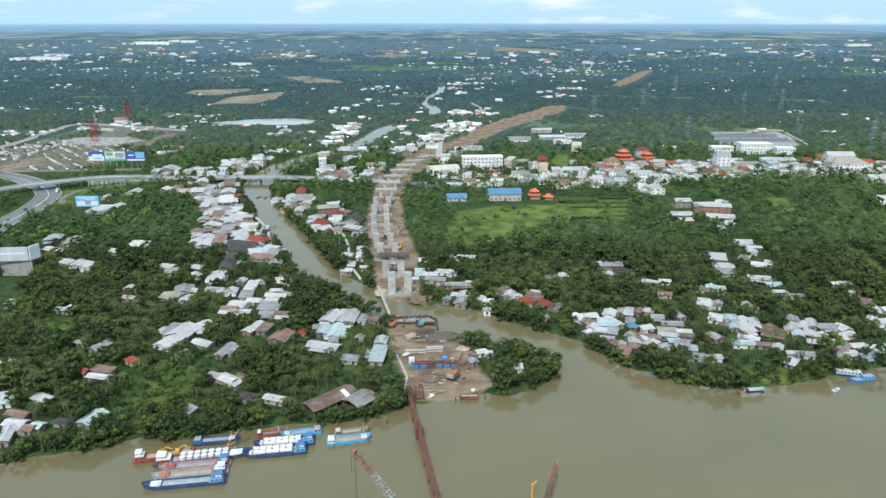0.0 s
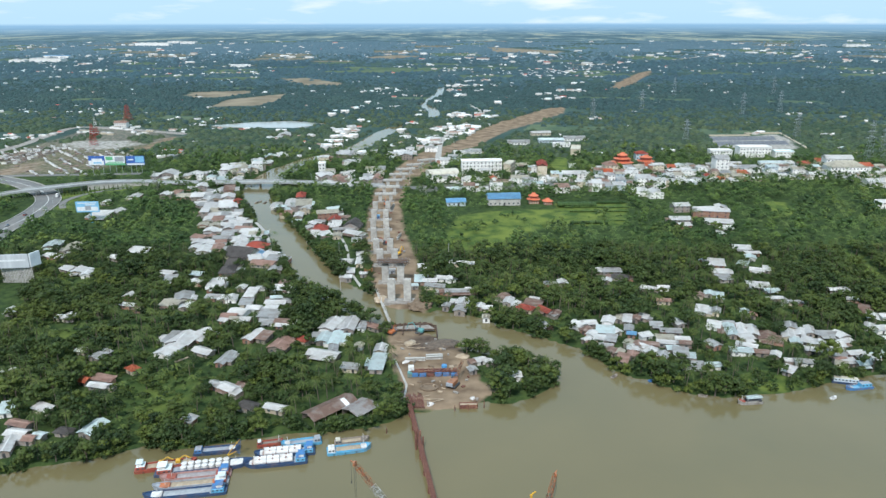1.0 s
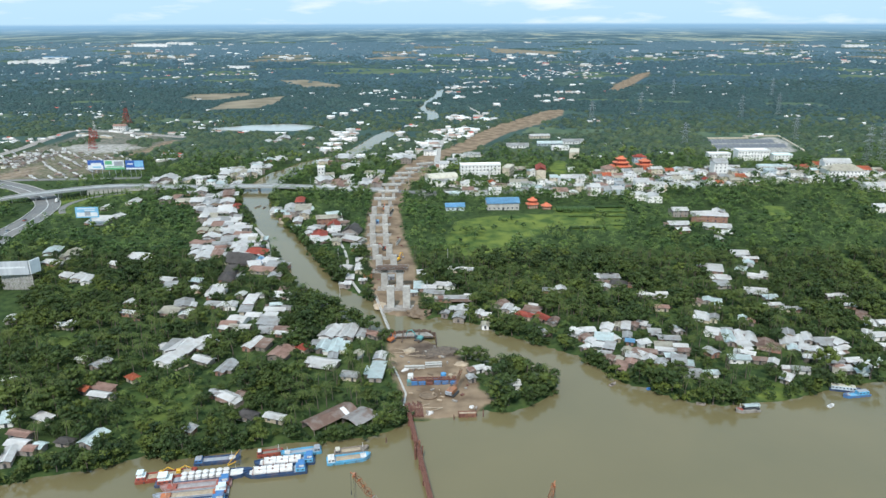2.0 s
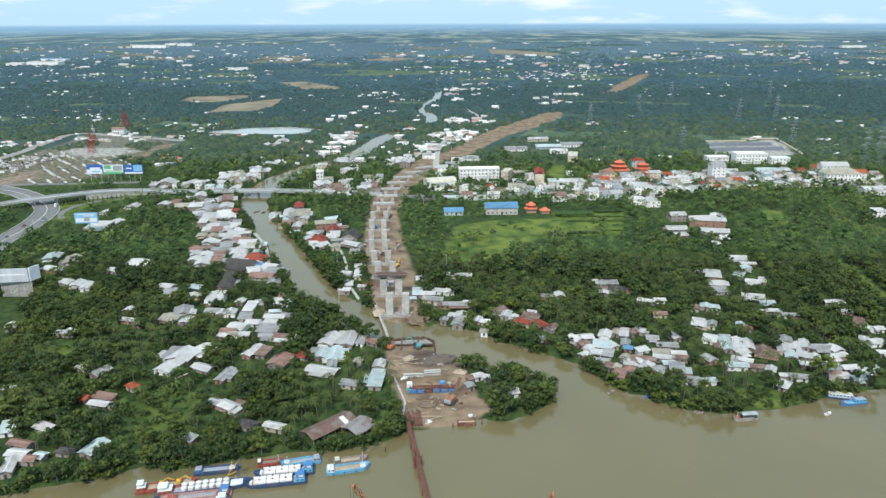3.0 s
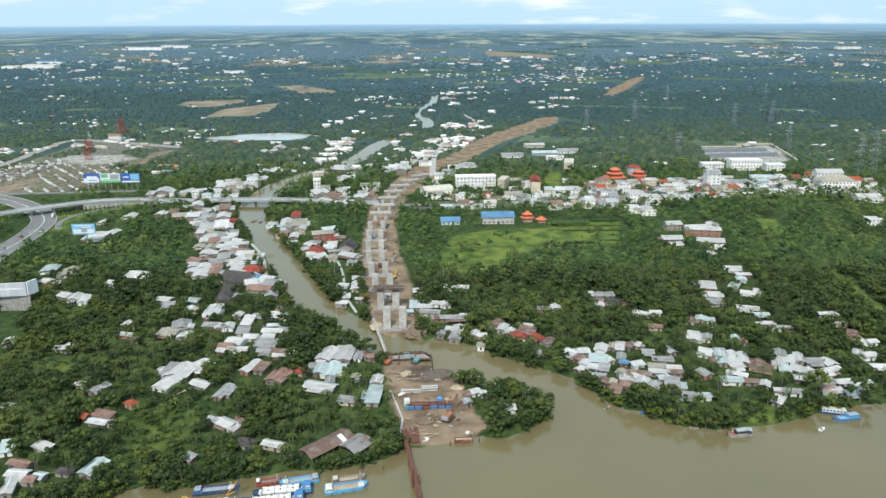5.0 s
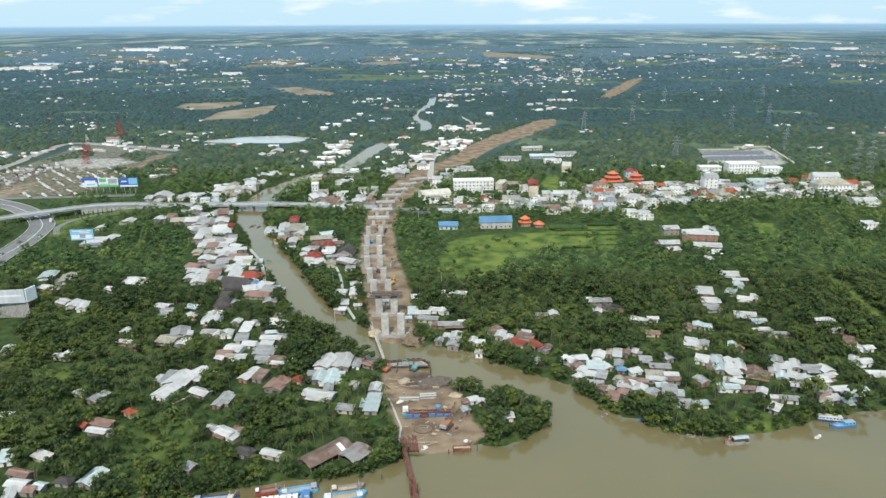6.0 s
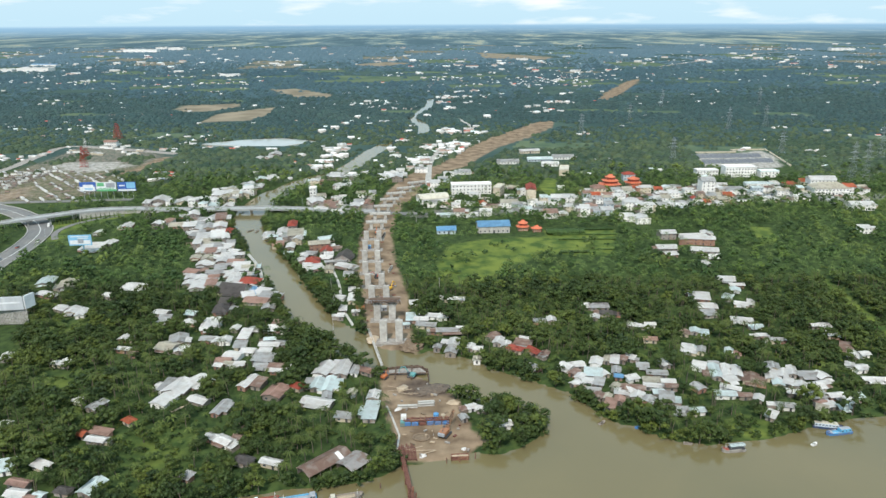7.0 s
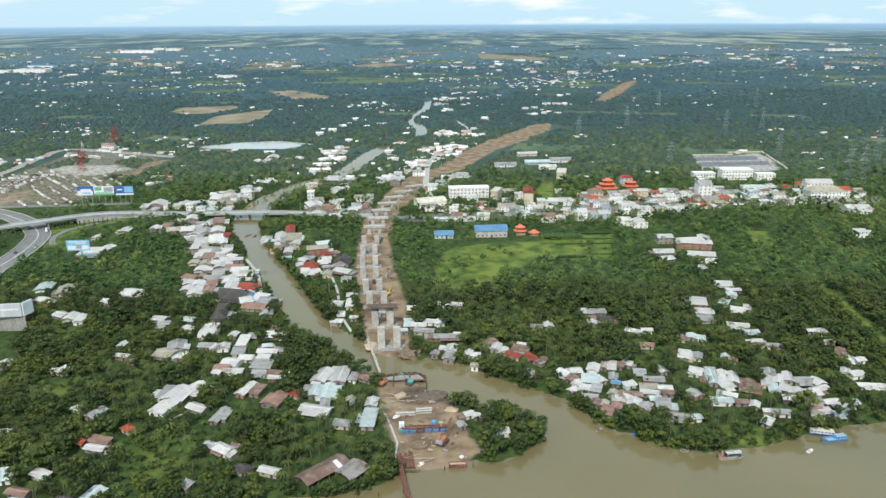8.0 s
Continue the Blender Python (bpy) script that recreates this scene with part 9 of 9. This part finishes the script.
def site_clutter():
    """Small loose things on the building site."""
    rng = random.Random(91)
    mats = [rust_steel, muddy_earth, earth_track, muddy_earth, concrete_old, wall_board, rust_steel, concrete_old]
    words = {rust_steel: "rusty steel", muddy_earth: "mud-stained", concrete: "pale concrete", tarp_white: "white wrapped", earth_track: "timber", paint_orange: "orange", paint_blue: "blue", concrete_old: "dark concrete", wall_board: "weathered wood"}
    for k in range(90):
        if k < 46:
            x, y = rng.uniform(-22, 18), rng.uniform(246, 306)
            if not bool(inside(np.array([x]), np.array([y]), SITE)[0]) or abs(x + 3.6) < 12 and abs(y - 270.5) < 4:
                continue
        else:
            y = rng.uniform(356, 640)
            s = (y - 353) / 192
            x = -23 - 26 * min(s, 1.1) + rng.choice([-9.5, 0, 9]) + rng.uniform(-2, 2)
            if not bool(inside(np.array([x]), np.array([y]), WORKS)[0]):
                continue
        mt = rng.choice(mats)
        w, d, h = rng.uniform(0.5, 2.6), rng.uniform(0.4, 1.2), rng.uniform(0.2, 0.9)
        tagged(part("crate" if h > 0.6 else "pallet", box(-w / 2, w / 2, -d / 2, d / 2, 0, h, 0.06), mt, m=pose(x, y, 0.0, 0, 0, rng.uniform(0, 180))),
               f"{words[mt]} {'crate' if h > 0.6 else 'pallet'} of building material on bare earth", "building material", "site materials")


site_clutter()


def hedges():
    """Clipped hedges round the lawns behind the meadow."""
    rng = np.random.default_rng(19)
    for x0, x1, y, deep, h in [(94, 150, 566, 3, 2.2), (98, 150, 552, 2.2, 1.6), (100, 146, 539, 2.2, 1.6), (93, 124, 556, 12, 4.2), (96, 118, 506, 5, 2.4), (122, 138, 512, 2, 1.6)]:
        pieces = []
        n = int((x1 - x0) / 1.6)
        for k in range(n):
            c = np.array([x0 + (k + 0.5) * (x1 - x0) / n - (x0 + x1) / 2, 0, h * 0.45])
            r = np.array([1.3, deep / 2, h * 0.55])
            v, t = ico()
            pieces.append((v * r * rng.uniform(0.8, 1.05, (len(v), 1)) + c, t, 0))
            pieces.append((*leaf_cloud(rng, c, r, 16, 0.6), 0))
        v, t, m = join_arrays(pieces)
        ob = root("hedge", pose((x0 + x1) / 2, y, 0), "clipped dark green hedge beside a lawn", "hedge", "lawn hedges")
        link_mesh("leaves", quick_mesh("leaves", v, t, [belt_leaf]), ob)


hedges()
